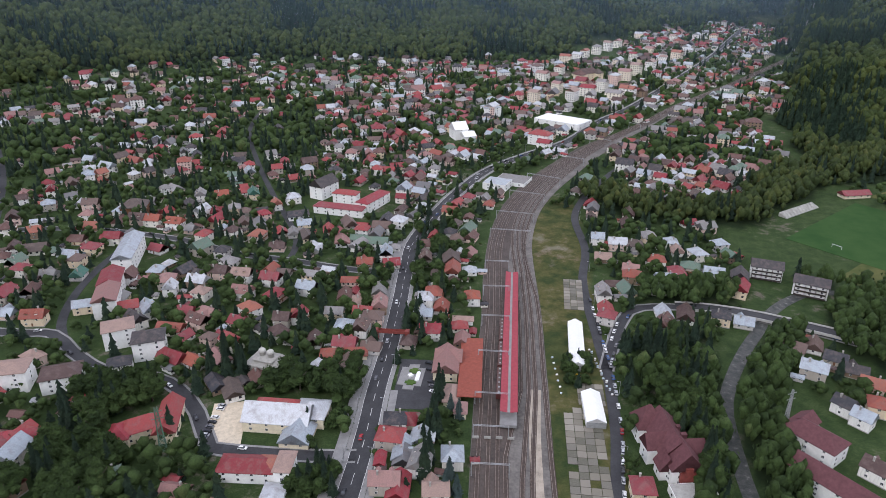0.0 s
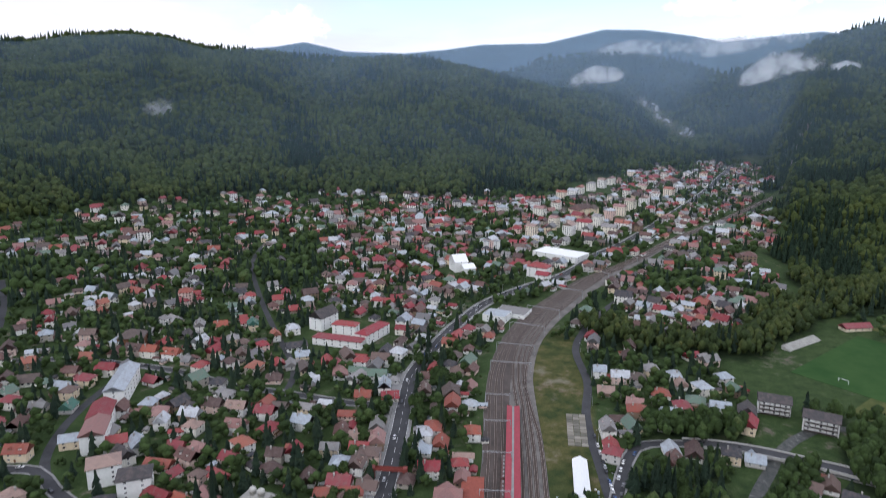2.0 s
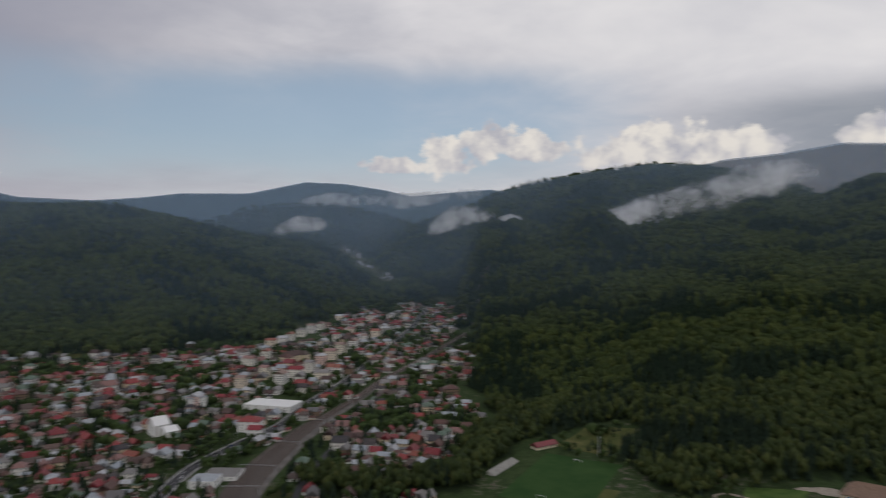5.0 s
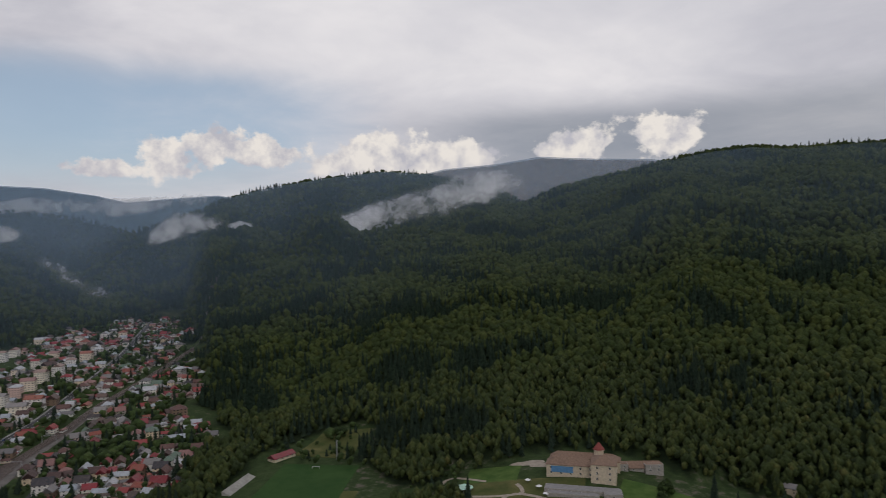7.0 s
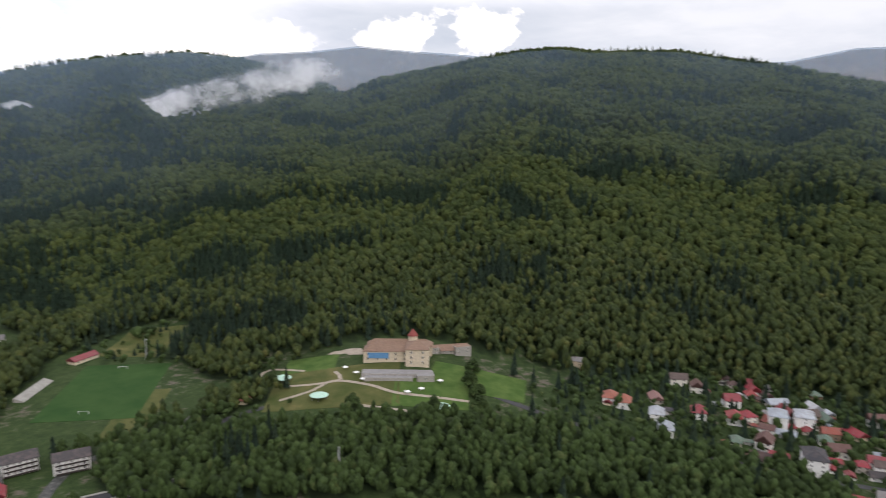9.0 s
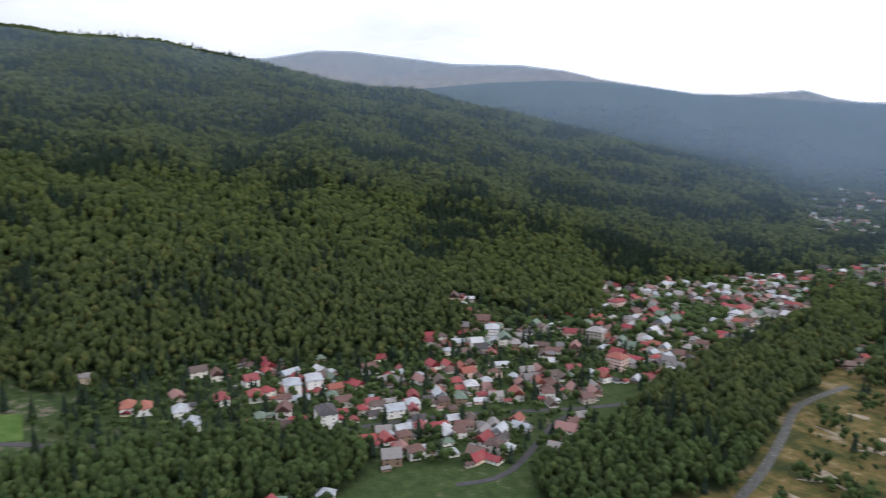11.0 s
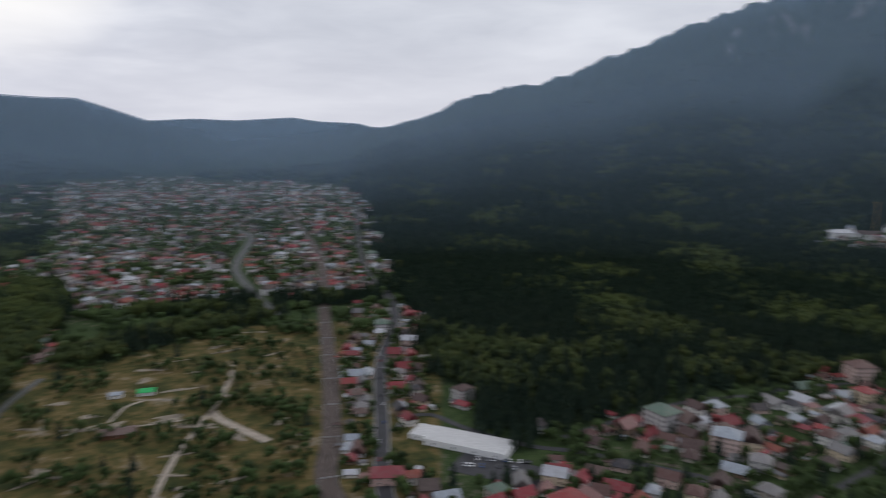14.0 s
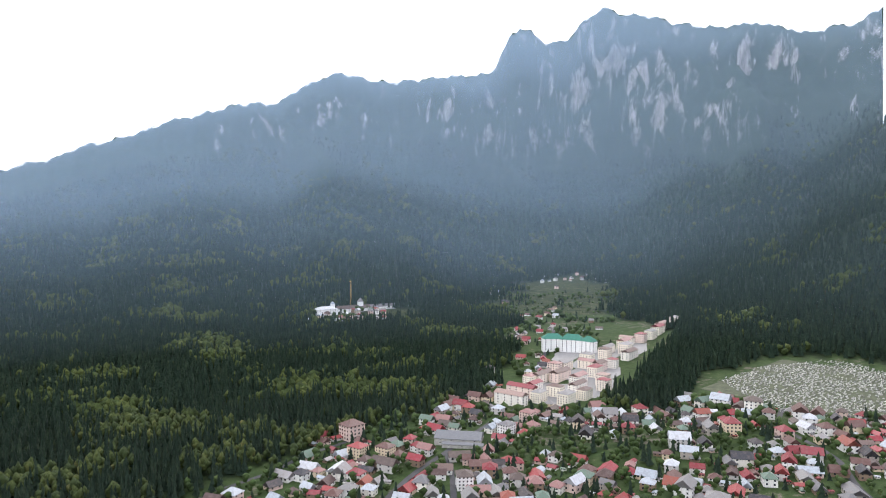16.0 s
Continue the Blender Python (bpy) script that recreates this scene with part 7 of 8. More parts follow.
# footbridge over the main road
foot = thing("footbridge", "rust-red steel footbridge over the main road", "footbridge")
bm = bmesh.new()
box(bm, -10, 10, -1.4, 1.4, 5.6, 6.0)
part("deck", bm, M_RUST, foot)
for s in (-1.4, 1.3):
    bm = bmesh.new()
    box(bm, -10, 10, s, s + 0.1, 6.0, 7.2)
    part("railing", bm, M_RUST, foot)
for px in (-9.3, 9.3):
    bm = bmesh.new()
    box(bm, px - 1.2, px + 1.2, -1.6, 1.6, -0.5, 7.6)
    part("stair_tower", bm, M_RUST, foot)
foot.matrix_basis = pose(-30, 348, ground_at(-30, 348), 0, 0, -6)

# castle on its knoll
castle = building("castle", "sand-coloured stone castle with weathered tile roofs on a knoll", "castle",
                  [(-6, 4, 40, 15, 2, 4, "hip", "o", 0), (21, 0, 20, 24, 3, 4.5, "hip", "o", 0), (4, 19, 58, 13, 2, 4.5, "hip", "o", 0), (-14, 14, 12, 18, 2, 4, "hip", "o", 0)], 483, 316, -62, M_SAND, per_m=4.4, me=TALL_WINDOW, roof_mat=M_CASTLE_ROOF, floor_h=4.4)
bm = bmesh.new()
bmesh.ops.create_cone(bm, cap_ends=True, segments=12, radius1=4, radius2=4, depth=20, matrix=Matrix.Translation((16, 14, 9)))
tower = part("tower", bm, M_SAND, castle)
bm = bmesh.new()
bmesh.ops.create_cone(bm, cap_ends=True, segments=12, radius1=4.9, radius2=0.2, depth=6, matrix=Matrix.Translation((16, 14, 22)))
part("spire", bm, tint("wine_tile", (0.26, 0.07, 0.06)), tower)
bm = bmesh.new()
box(bm, -22, -4, -4.0, -3.6, 3.0, 8.0)
part("banner", bm, M_BLUE, castle, "pale blue banner on the castle wall")
building("castle_terrace", "pale two-stepped stone terrace below the castle", "terrace", [(2, 0, 58, 11, 1, 0, "flat", "g", 0), (-4, -8, 40, 7, 0.5, 0, "flat", "g", 0), (26, -5, 14, 12, 1.2, 0, "flat", "g", 8)], 461, 301, -62, M_STONE, per_m=5, roof_mat=M_PAVING, sink=1.5)
building("castle_annex", "long pale ruined wing with roofless bays beside the castle", "annex", [(-14, 0, 13, 7, 2, 0, "flat", "g", 0), (0, 1, 12, 5, 1, 2, "gable", "o", 0), (14, -1, 15, 6, 2, 0, "flat", "g", 6), (4, 10, 34, 5, 1, 2, "gable", "k", 2)], 527, 287, -50, M_STONE, per_m=3.6, roof_mat=M_CASTLE_ROOF)
blot("castle_yard", "pale gravel forecourt beside the castle", "gravel", 489, 366, 34, 18, -62, M_GRAVEL, 3, 0.25)
for tx, ty in ((452, 345), (447, 330), (440, 318), (450, 268), (440, 275), (470, 262)):
    box_bm = bmesh.new()
    bmesh.ops.create_cone(box_bm, cap_ends=True, segments=8, radius1=2.6, radius2=0.3, depth=1.1, matrix=Matrix.Translation((0, 0, 2.9)))
    shade = thing("parasol", "white canvas parasol on the castle terrace lawn", "parasol", "parasols of the castle")
    part("canopy", box_bm, M_TENT, shade)
    box_bm = bmesh.new()
    bmesh.ops.create_cone(box_bm, cap_ends=True, segments=6, radius1=0.06, radius2=0.06, depth=3.2, matrix=Matrix.Translation((0, 0, 1.3)))
    part("pole", box_bm, M_STEEL, shade)
    shade.matrix_basis = pose(tx, ty, ground_at(tx, ty), 0, 0, 0)
for lx, ly, w, d, t in ((425, 335, 70, 105, 32), (455, 262, 50, 60, 28), (495, 240, 45, 80, 20), (455, 385, 36, 46, 30)):
    slab("castle_lawn", "mown lawn of the castle park", "lawn", lx, ly, w, d, t, M_LAWN if w != 70 else M_MEADOW, 0.2)
for line in ([(392, 398), (418, 412), (435, 414), (440, 380)], [(410, 375), (422, 352), (436, 338), (446, 352)], [(388, 362), (412, 348), (431, 342), (437, 310), (437, 284), (448, 255), (459, 230)], [(408, 299), (415, 275), (422, 254)]):
    strip("park_path", smooth_line(line, 6), -1.6, 1.6, 0.32, M_GRAVEL, "pale gravel path across the castle lawn", "path")
for px, py in ((403, 334), (435, 242), (418, 385)):
    um = thing("canvas_pavilion", "mint green canvas pavilion on the castle lawn", "pavilion", "pavilions")
    bm = bmesh.new()
    bmesh.ops.create_cone(bm, cap_ends=True, segments=10, radius1=7.5, radius2=1.2, depth=2.4, matrix=Matrix.Translation((0, 0, 4.4)))
    part("canopy", bm, M_MINT, um)
    bm = bmesh.new()
    for a in range(5):
        c, s = math.cos(a * 1.256) * 6, math.sin(a * 1.256) * 6
        box(bm, c - 0.1, c + 0.1, s - 0.1, s + 0.1, -0.5, 3.4)
    part("posts", bm, M_STEEL, um)
    um.matrix_basis = pose(px, py, ground_at(px, py))
building("park_lodge", "small lodge with orange roof at the edge of the park", "lodge", [(0, 0, 12, 9, 1, 3, "hip", "o", 0)], 376, 388, 20, M_CREAM)
building("slope_hotel", "white balcony hotel with dark roof at the forest edge", "hotel", [(0, 0, 20, 14, 5, 4, "hip", "d", 0)], 493, -10, 10, M_WHITE, per_m=4)
for hx, hy in ((564, 16), (573, -2)):
    building("slope_flats", "white apartment house with zinc roof at the forest edge", "apartment block", [(0, 0, 17, 13, 4, 3, "hip", "s", 0)], hx, hy, 8, M_WHITE, "apartment blocks", per_m=4.5)
for hx, hy, key in ((538, 128, "o"), (540, 140, "o"), (505, 88, "s"), (552, 72, "r"), (556, 46, "r"), (530, 100, "s")):
    building("slope_house", "white two-storey villa below the forest", "house", [(0, 0, 14, 11, 2, 4, "hip", key, 0)], hx, hy, 12, M_WHITE, "houses of the town", per_m=4.5)
building("long_red_hall", "long hall with crimson roof on the far slope", "hall", [(0, 0, 60, 18, 2, 4, "hip", "r", 0)], 829, -736, 40, M_CREAM, per_m=9)

# south: market, yard, sheds
building("supermarket", "long white flat supermarket with parking beside the road", "supermarket", [(0, 0, 62, 24, 1.3, 0, "flat", "s", 0), (38, -3, 14, 20, 1, 0, "flat", "s", 0)], 101, -449, -8, M_WHITE, per_m=9, roof_mat=tint("pale_roof_felt", (0.55, 0.55, 0.54)))
slab("market_parking", "asphalt parking before the supermarket", "parking lot", 60, -418, 90, 30, -8, M_ASPHALT, 0.15)
building("corner_house", "house with dull crimson roof beside the south road", "house", [(0, 0, 22, 14, 2, 4, "hip", "r", 0)], 140, -385, 20, M_PINK_WALL, "houses of the town", per_m=5)
building("lime_shed", "small shed with bright green roof on waste ground", "shed", [(0, 0, 12, 10, 1, 1.6, "gable", "n", 0)], 386, -466, 30, M_WHITE, per_m=6, roof_mat=M_LIME)
building("pump_house", "small white pump house on waste ground", "shed", [(0, 0, 9, 7, 1, 1.4, "gable", "s", 0)], 405, -452, 30, M_WHITE, per_m=5)
building("timber_shed", "low weathered timber shed on waste ground", "shed", [(0, 0, 24, 14, 1, 2, "gable", "b", 0)], 352, -392, 30, M_WOOD, per_m=8)
rng = np.random.RandomState(14)
for k in range(70):
    a, r = rng.uniform(126, 158), rng.uniform(330, 790)
    x, y = polar(a, r)
    if near_line(np.array([x]), np.array([y]), RAIL_SOUTH[::4].tolist())[0] < 22 or near_line(np.array([x]), np.array([y]), RIVER_SOUTH)[0] < 24 or woods(np.array([x]), np.array([y]))[0]:
        continue
    blot("bare_patch", "pale bare gravel patch on waste ground", "gravel", x, y, rng.uniform(8, 30), rng.uniform(3, 9), 40 + rng.normal(0, 25), M_WASTE, k, 0.2)

# west: sports hall, green-roofed hotel, monastery, crane, graveyard
building("sports_hall", "grey metal sports hall with barrel-grey roof", "sports hall", [(0, 0, 46, 28, 2, 4, "gable", "g", 0), (6, -18, 40, 8, 1, 1, "hip", "b", 0)], -303, -612, 145, M_CONCRETE, per_m=7, roof_mat=tint("dull_grey_sheet", (0.15, 0.155, 0.165)))
building("orange_house", "orange house beside the forest edge", "house", [(0, 0, 24, 12, 2, 3, "hip", "o", 0)], -357, -711, 140, M_SAND, "houses of the town", per_m=5)
building("green_hotel", "curved white hotel with green copper roof", "hotel", [(-22, 3, 34, 18, 7, 7, "hip", "n", 16), (10, 0, 36, 18, 7, 8, "hip", "n", -8), (36, -9, 22, 16, 7, 7, "hip", "n", -28)], -645, -915, 140, M_WHITE, per_m=4.5, roof_mat=M_HOTEL_GREEN, me=TALL_WINDOW)
building("monastery", "white monastery with grey roofs on a wooded terrace", "monastery", [(0, 0, 46, 26, 4, 5, "hip", "s", 0), (66, 8, 76, 13, 3, 6, "gable", "b", 0), (138, 14, 62, 13, 3, 5, "gable", "g", 0), (84, 10, 10, 10, 8, 7, "hip", "g", 0), (20, 12, 8, 8, 7, 5, "hip", "s", 0)], -392, -1446, 184, M_WHITE, per_m=7)
lattice(-462, -1490, 58, 1.6, M_YELLOW, "tower_crane", "ochre tower crane rising over the monastery", jib=4)


def graveyard():
    g = tagged(new("graveyard_ground", slab("tmp_ground", "x", "x", -775, -560, 220, 200, 14, tint("trodden_grave_grass", (0.060, 0.072, 0.034), vary=0.5, scale=0.12), 0.2).data), "sloping graveyard meadow at the forest edge", "graveyard", kind="structure")
    bpy.data.objects.remove(bpy.data.objects["tmp_ground"])
    rng = np.random.RandomState(6)
    V, F = [], []
    c, s = math.cos(radians(14)), math.sin(radians(14))
    n = 0
    base = np.array([(-1, -1, 0), (1, -1, 0), (1, 1, 0), (-1, 1, 0), (-1, -1, 1), (1, -1, 1), (1, 1, 1), (-1, 1, 1)], float)
    quads = np.array([(4, 5, 6, 7), (0, 1, 5, 4), (1, 2, 6, 5), (2, 3, 7, 6), (3, 0, 4, 7)])
    edge = [(-714, -687), (-917, -644), (-895, -560), (-670, -418), (-635, -495), (-662, -569)]
    for i in range(76):
        for j in range(44):
            u, v = -140 + i * 3.7 + rng.normal(0, 1.1), -100 + j * 4.6 + rng.normal(0, 1.4)
            x, y = -775 + u * c - v * s, -560 + u * s + v * c
            inside = all((q[0] - p[0]) * (y - p[1]) - (q[1] - p[1]) * (x - p[0]) < 0 for p, q in zip(edge, edge[1:] + edge[:1]) if p != edge[4] and q != edge[4])
            if rng.uniform() < 0.16 + 0.5 * (math.sin(x / 17.0) * math.cos(y / 23.0) > 0.55) or not inside:
                continue
            z = ground_at(x, y)
            for w, d, h, dv in ((0.55, 1.1, 0.5, 0), (0.4, 0.12, rng.uniform(1.1, 2.2), 1.1)):
                t = rng.uniform(-0.1, 0.1)
                V.append(base * (w, d, h) + (x, y + dv, z + 0.2))
                F.append(quads + n)
                n += 8
    M_TOMB = material("pale_tombs", render_coat, colors=[(0.52, 0.51, 0.48), (0.34, 0.34, 0.32), (0.66, 0.65, 0.62), (0.20, 0.20, 0.19)], each=island)
    tagged(new("tombstones", mesh_from("tombstones", np.concatenate(V), np.concatenate(F), [M_TOMB])), "crowded pale tombstones and crosses of the graveyard", "tombstones", kind="stuff")


graveyard()
for bx, by, w, d in ((-500, -710, 150, 90), (-600, -790, 150, 80), (-720, -860, 160, 46), (-640, -885, 90, 60)):
    blot("yard_pavement", "grey paved yards and parking between the apartment blocks", "pavement", bx, by, w, d, 33, M_PAVING, int(-bx), 0.12)
village = np.array([(-974, -1780), (-977, -1718), (-867, -1495), (-755, -1241), (-797, -1276), (-787, -1214), (-830, -1248), (-826, -1210), (-905, -1330), (-872, -1299), (-745, -1205), (-770, -1260), (-1278, -1935), (-1327, -1940), (-1380, -1900), (-1342, -1694), (-1197, -1831), (-1230, -1840), (-1260, -1850), (-1295, -1847), (-1330, -1860), (-1370, -1850), (-1398, -1865), (-1411, -1793), (-1380, -1800), (-1340, -1815), (-934, -1687), (-960, -1700), (-1140, -1669), (-1290, -1810), (-1420, -1840)], float)
rng = np.random.RandomState(27)
upper = [polar(rng.uniform(210.9, 213.6), 960 + 15 * k) for k in range(26)] + [polar(rng.uniform(213, 218), rng.uniform(1180, 1420)) for k in range(10)]
village = np.concatenate([village, np.array([p for p in upper if math.hypot(p[0] + 645, p[1] + 915) > 55])])
sheet_of_houses("far_houses", "pale hamlet houses in a mountain clearing", village[:, 0], village[:, 1], 19)
slab("hill_meadow", "green hay meadow below the forest", "meadow", 62, 1225, 75, 70, 0, M_LAWN, 0.35)
slab("hill_meadow", "dull green meadow below the forest", "meadow", -95, 1270, 60, 45, 0, M_MEADOW, 0.35)
slab("tennis_court", "red clay tennis court between trees", "court", 45, 790, 30, 17, 20, M_BRICK, 0.3)
# ---- single trees, cars, mist ----
def broadleaf(seed, tall, wide):
    """A tree of limbs and leaf clumps with an uneven outline."""
    rng = random.Random(seed)
    t = thing("tree", "leafy green broadleaf tree with a rounded crown", "tree", "broadleaf trees")
    bm = bmesh.new()
    bmesh.ops.create_cone(bm, cap_ends=True, segments=7, radius1=0.035 * tall, radius2=0.015 * tall, depth=tall * 0.55, matrix=Matrix.Translation((0, 0, tall * 0.25)))
    for k in range(5):
        a = k * 1.256 + rng.uniform(-0.3, 0.3)
        beam(bm, Vector((0, 0, tall * rng.uniform(0.25, 0.42))), Vector((math.cos(a) * wide * 0.28, math.sin(a) * wide * 0.28, tall * rng.uniform(0.5, 0.7))), 0.008 * tall)
    part("trunk", bm, M_BARK, t)
    V, F, n = [], [], 0
    rs = np.random.RandomState(seed)
    cv, cf = crown_shape(7, 4)
    for k in range(15):
        a, rr = rng.uniform(0, 6.283), wide * 0.36 * math.sqrt(rng.random())
        top = tall * (0.97 - 0.42 * (rr / (wide * 0.36)) ** 1.6)
        size = wide * rng.uniform(0.30, 0.46)
        base = np.array([math.cos(a) * rr, math.sin(a) * rr, top - size * rng.uniform(0.9, 1.4)])
        V.append((cv + rs.normal(0, 0.07, cv.shape)) * (size, size, size * 1.05) + base)
        F.append(cf + n)
        n += len(cv)
        m = 70
        d = rs.normal(0, 1, (m, 3))
        d /= np.linalg.norm(d, axis=1)[:, None]
        c = base + np.array([0, 0, size * 0.55]) + d * size * 0.52
        tri = c[:, None, :] + rs.normal(0, size * 0.085, (m, 3, 3))
        V.append(tri.reshape(-1, 3))
        F.append(np.arange(m * 3).reshape(m, 3) + n)
        n += m * 3
    ob = new("crown", mesh_from("crown", np.concatenate(V), np.concatenate(F), [M_CROWN]))
    ob.parent = t
    return t


def spruce(seed, tall, wide, mat=None, label="dark green spruce with drooping tiers of branches"):
    rng = np.random.RandomState(seed)
    t = thing("spruce", label, "tree", "spruces")
    bm = bmesh.new()
    bmesh.ops.create_cone(bm, cap_ends=True, segments=6, radius1=0.02 * tall, radius2=0.004 * tall, depth=tall * 0.95, matrix=Matrix.Translation((0, 0, tall * 0.45)))
    part("trunk", bm, M_BARK, t)
    v, f = spruce_shape(14, 11)
    v = v + rng.normal(0, 0.022, v.shape)
    ob = new("crown", mesh_from("crown", v * (wide, wide, tall), f, [mat or M_NEEDLE]))
    ob.parent = t
    return t


M_BARK = tint("grey_bark", (0.10, 0.085, 0.07), vary=0.3)
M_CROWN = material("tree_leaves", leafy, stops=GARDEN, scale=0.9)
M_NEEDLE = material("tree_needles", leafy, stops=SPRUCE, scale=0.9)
M_BLUE_NEEDLE = material("blue_needles", leafy, stops=[(0.0, (0.045, 0.07, 0.065)), (1.0, (0.08, 0.11, 0.105))], scale=0.9)
TREES = [{"ob": broadleaf(s, tall, wide)} for s, tall, wide in ((1, 9, 8), (2, 12, 11), (3, 15, 13), (4, 7, 7), (5, 17, 14), (6, 11, 9))]
SPRUCES = [{"ob": spruce(s, tall, wide)} for s, tall, wide in ((11, 14, 6), (12, 20, 7.5), (13, 25, 8.5), (14, 10, 5))]
BLUES = [{"ob": spruce(21, 13, 6.5, M_BLUE_NEEDLE, "blue-grey spruce beside the station")}]


def tree_at(kinds, x, y, rng):
    t = kinds[rng.randrange(len(kinds))]
    stand(t, x, y, rng.uniform(0, 360), 0.3)


def plant_single():
    rng = random.Random(31)
    for x, y in ((2, 363), (0, 338), (-3, 352), (4, 350), (-2, 290), (-5, 280), (-7, 268), (-9, 258), (-3, 262), (-6, 246), (-8, 236), (0, 300), (-12, 345), (-14, 355), (-16, 366)):
        tree_at(SPRUCES[:3], x, y, rng)
    for x, y in ((4, 281), (8, 277), (1, 228), (6, 226), (3, 236)):
        tree_at(BLUES, x, y, rng)
    for x, y in ((-90, 298), (-83, 300), (-75, 300), (-66, 299), (-57, 297), (-48, 300), (-70, 305), (-60, 306), (-46, 308), (-82, 308), (-52, 290)):
        tree_at([TREES[2], TREES[4], TREES[1]], x, y, rng)
    for x, y in ((-119, 318), (-122, 327), (-116, 310), (-113, 322), (-125, 312), (-108, 314)):
        tree_at([SPRUCES[1], SPRUCES[2]], x, y, rng)
    # the dark grove below the hill street
    for k in range(74):
        x, y = rng.uniform(-186, -146), rng.uniform(214, 300)
        if math.hypot(x + 142, y - 266) > 22 and math.hypot(x + 197, y - 258) > 17 and math.hypot(x + 200, y - 302) > 13:
            tree_at([TREES[2], TREES[4], SPRUCES[1], TREES[4]], x, y, rng)
    # along the east road, the river and the yard
    for k in range(40):
        y = rng.uniform(225, 335)
        tree_at([TREES[2], TREES[1], SPRUCES[2], TREES[4], TREES[0]], (114 if y < 285 else 108) + 0.08 * (y - 225) + rng.uniform(0, 10 if y < 285 else 18), y, rng)
    # the castle park
    for x, y in ((470, 228), (505, 250), (446, 215), (530, 222), (462, 178), (497, 400), (505, 392), (478, 240), (400, 300), (408, 372), (520, 200)):
        tree_at([TREES[4], SPRUCES[1], TREES[2], SPRUCES[2]], x, y, rng)
    for k in range(14):
        tree_at([TREES[0], TREES[3], SPRUCES[3]], 70 + rng.uniform(-3, 12), rng.uniform(300, 330), rng)
    for k in range(26):
        y = rng.uniform(255, 440)
        tree_at([TREES[0], TREES[3], TREES[5], SPRUCES[0]], -42 - rng.uniform(10, 28) + 0.09 * (y - 250), y, rng)
    for k in range(24):
        tree_at([TREES[1], TREES[2], TREES[5], SPRUCES[1]], rng.uniform(-20, 18), rng.uniform(395, 545), rng)
    for k in range(16):
        tree_at([TREES[0], TREES[5], SPRUCES[0]], rng.uniform(-66, -46), rng.uniform(224, 244), rng)


plant_single()


def car_template(color, name, label):
    c = thing("car", label, "car", "cars of the town")
    bm = bmesh.new()
    prof = [(-2.15, 0.35), (2.15, 0.35), (2.2, 0.75), (1.3, 0.92), (-2.0, 0.98), (-2.2, 0.7)]
    a = [bm.verts.new((px, -0.87, pz)) for px, pz in prof]
    b = [bm.verts.new((px, 0.87, pz)) for px, pz in prof]
    for i in range(6):
        bm.faces.new([a[i], a[(i + 1) % 6], b[(i + 1) % 6], b[i]])
    bm.faces.new(a[::-1])
    bm.faces.new(b)
    part("body", bm, color, c)
    bm = bmesh.new()
    lo = [bm.verts.new(p) for p in ((-1.9, -0.8, 0.95), (1.2, -0.8, 0.92), (1.2, 0.8, 0.92), (-1.9, 0.8, 0.95))]
    hi = [bm.verts.new(p) for p in ((-1.45, -0.62, 1.45), (0.45, -0.62, 1.47), (0.45, 0.62, 1.47), (-1.45, 0.62, 1.45))]
    for i in range(4):
        bm.faces.new([lo[i], lo[(i + 1) % 4], hi[(i + 1) % 4], hi[i]])
    bm.faces.new(hi)
    part("cabin_glass", bm, M_GLASS, c)
    bm = bmesh.new()
    box(bm, -1.42, 0.42, -0.6, 0.6, 1.45, 1.5)
    part("roof", bm, color, c)
    for px in (-1.35, 1.35):
        for py in (-0.8, 0.8):
            bm = bmesh.new()
            bmesh.ops.create_cone(bm, cap_ends=True, segments=10, radius1=0.33, radius2=0.33, depth=0.2, matrix=Matrix.Translation((px, py, 0.33)) @ Matrix.Rotation(radians(90), 4, "X"))
            part("wheel", bm, M_TYRE, c)
    return {"ob": c}


def gloss(name, color):
    return material(name, lambda n: surface(n, color, 0.25, 0.1, None, 0.5))


CARS = [car_template(gloss(n + "_car_paint", c), n, n + " hatchback car on the street") for n, c in (("white", (0.75, 0.75, 0.75)), ("silver", (0.42, 0.43, 0.45)), ("black", (0.02, 0.02, 0.022)), ("red", (0.30, 0.02, 0.025)), ("blue", (0.03, 0.08, 0.22)), ("grey", (0.13, 0.13, 0.14)))]


def car_on(line, k, off, turn_extra, rng):
    i = int(np.clip(k, 0, len(line) - 2))
    n = normals(line)[i]
    d = line[i + 1] - line[i]
    x, y = line[i] + n * off
    t = CARS[rng.choice((0, 0, 0, 1, 1, 2, 2, 3, 4, 5))]
    m = pose(float(x), float(y), ground_at(x, y) + 0.17, 0, 0, math.degrees(math.atan2(d[1], d[0])) + turn_extra)
    if not t.get("used"):
        t["used"] = True
        t["ob"].matrix_basis = m
    else:
        copy_thing(t["ob"], m)


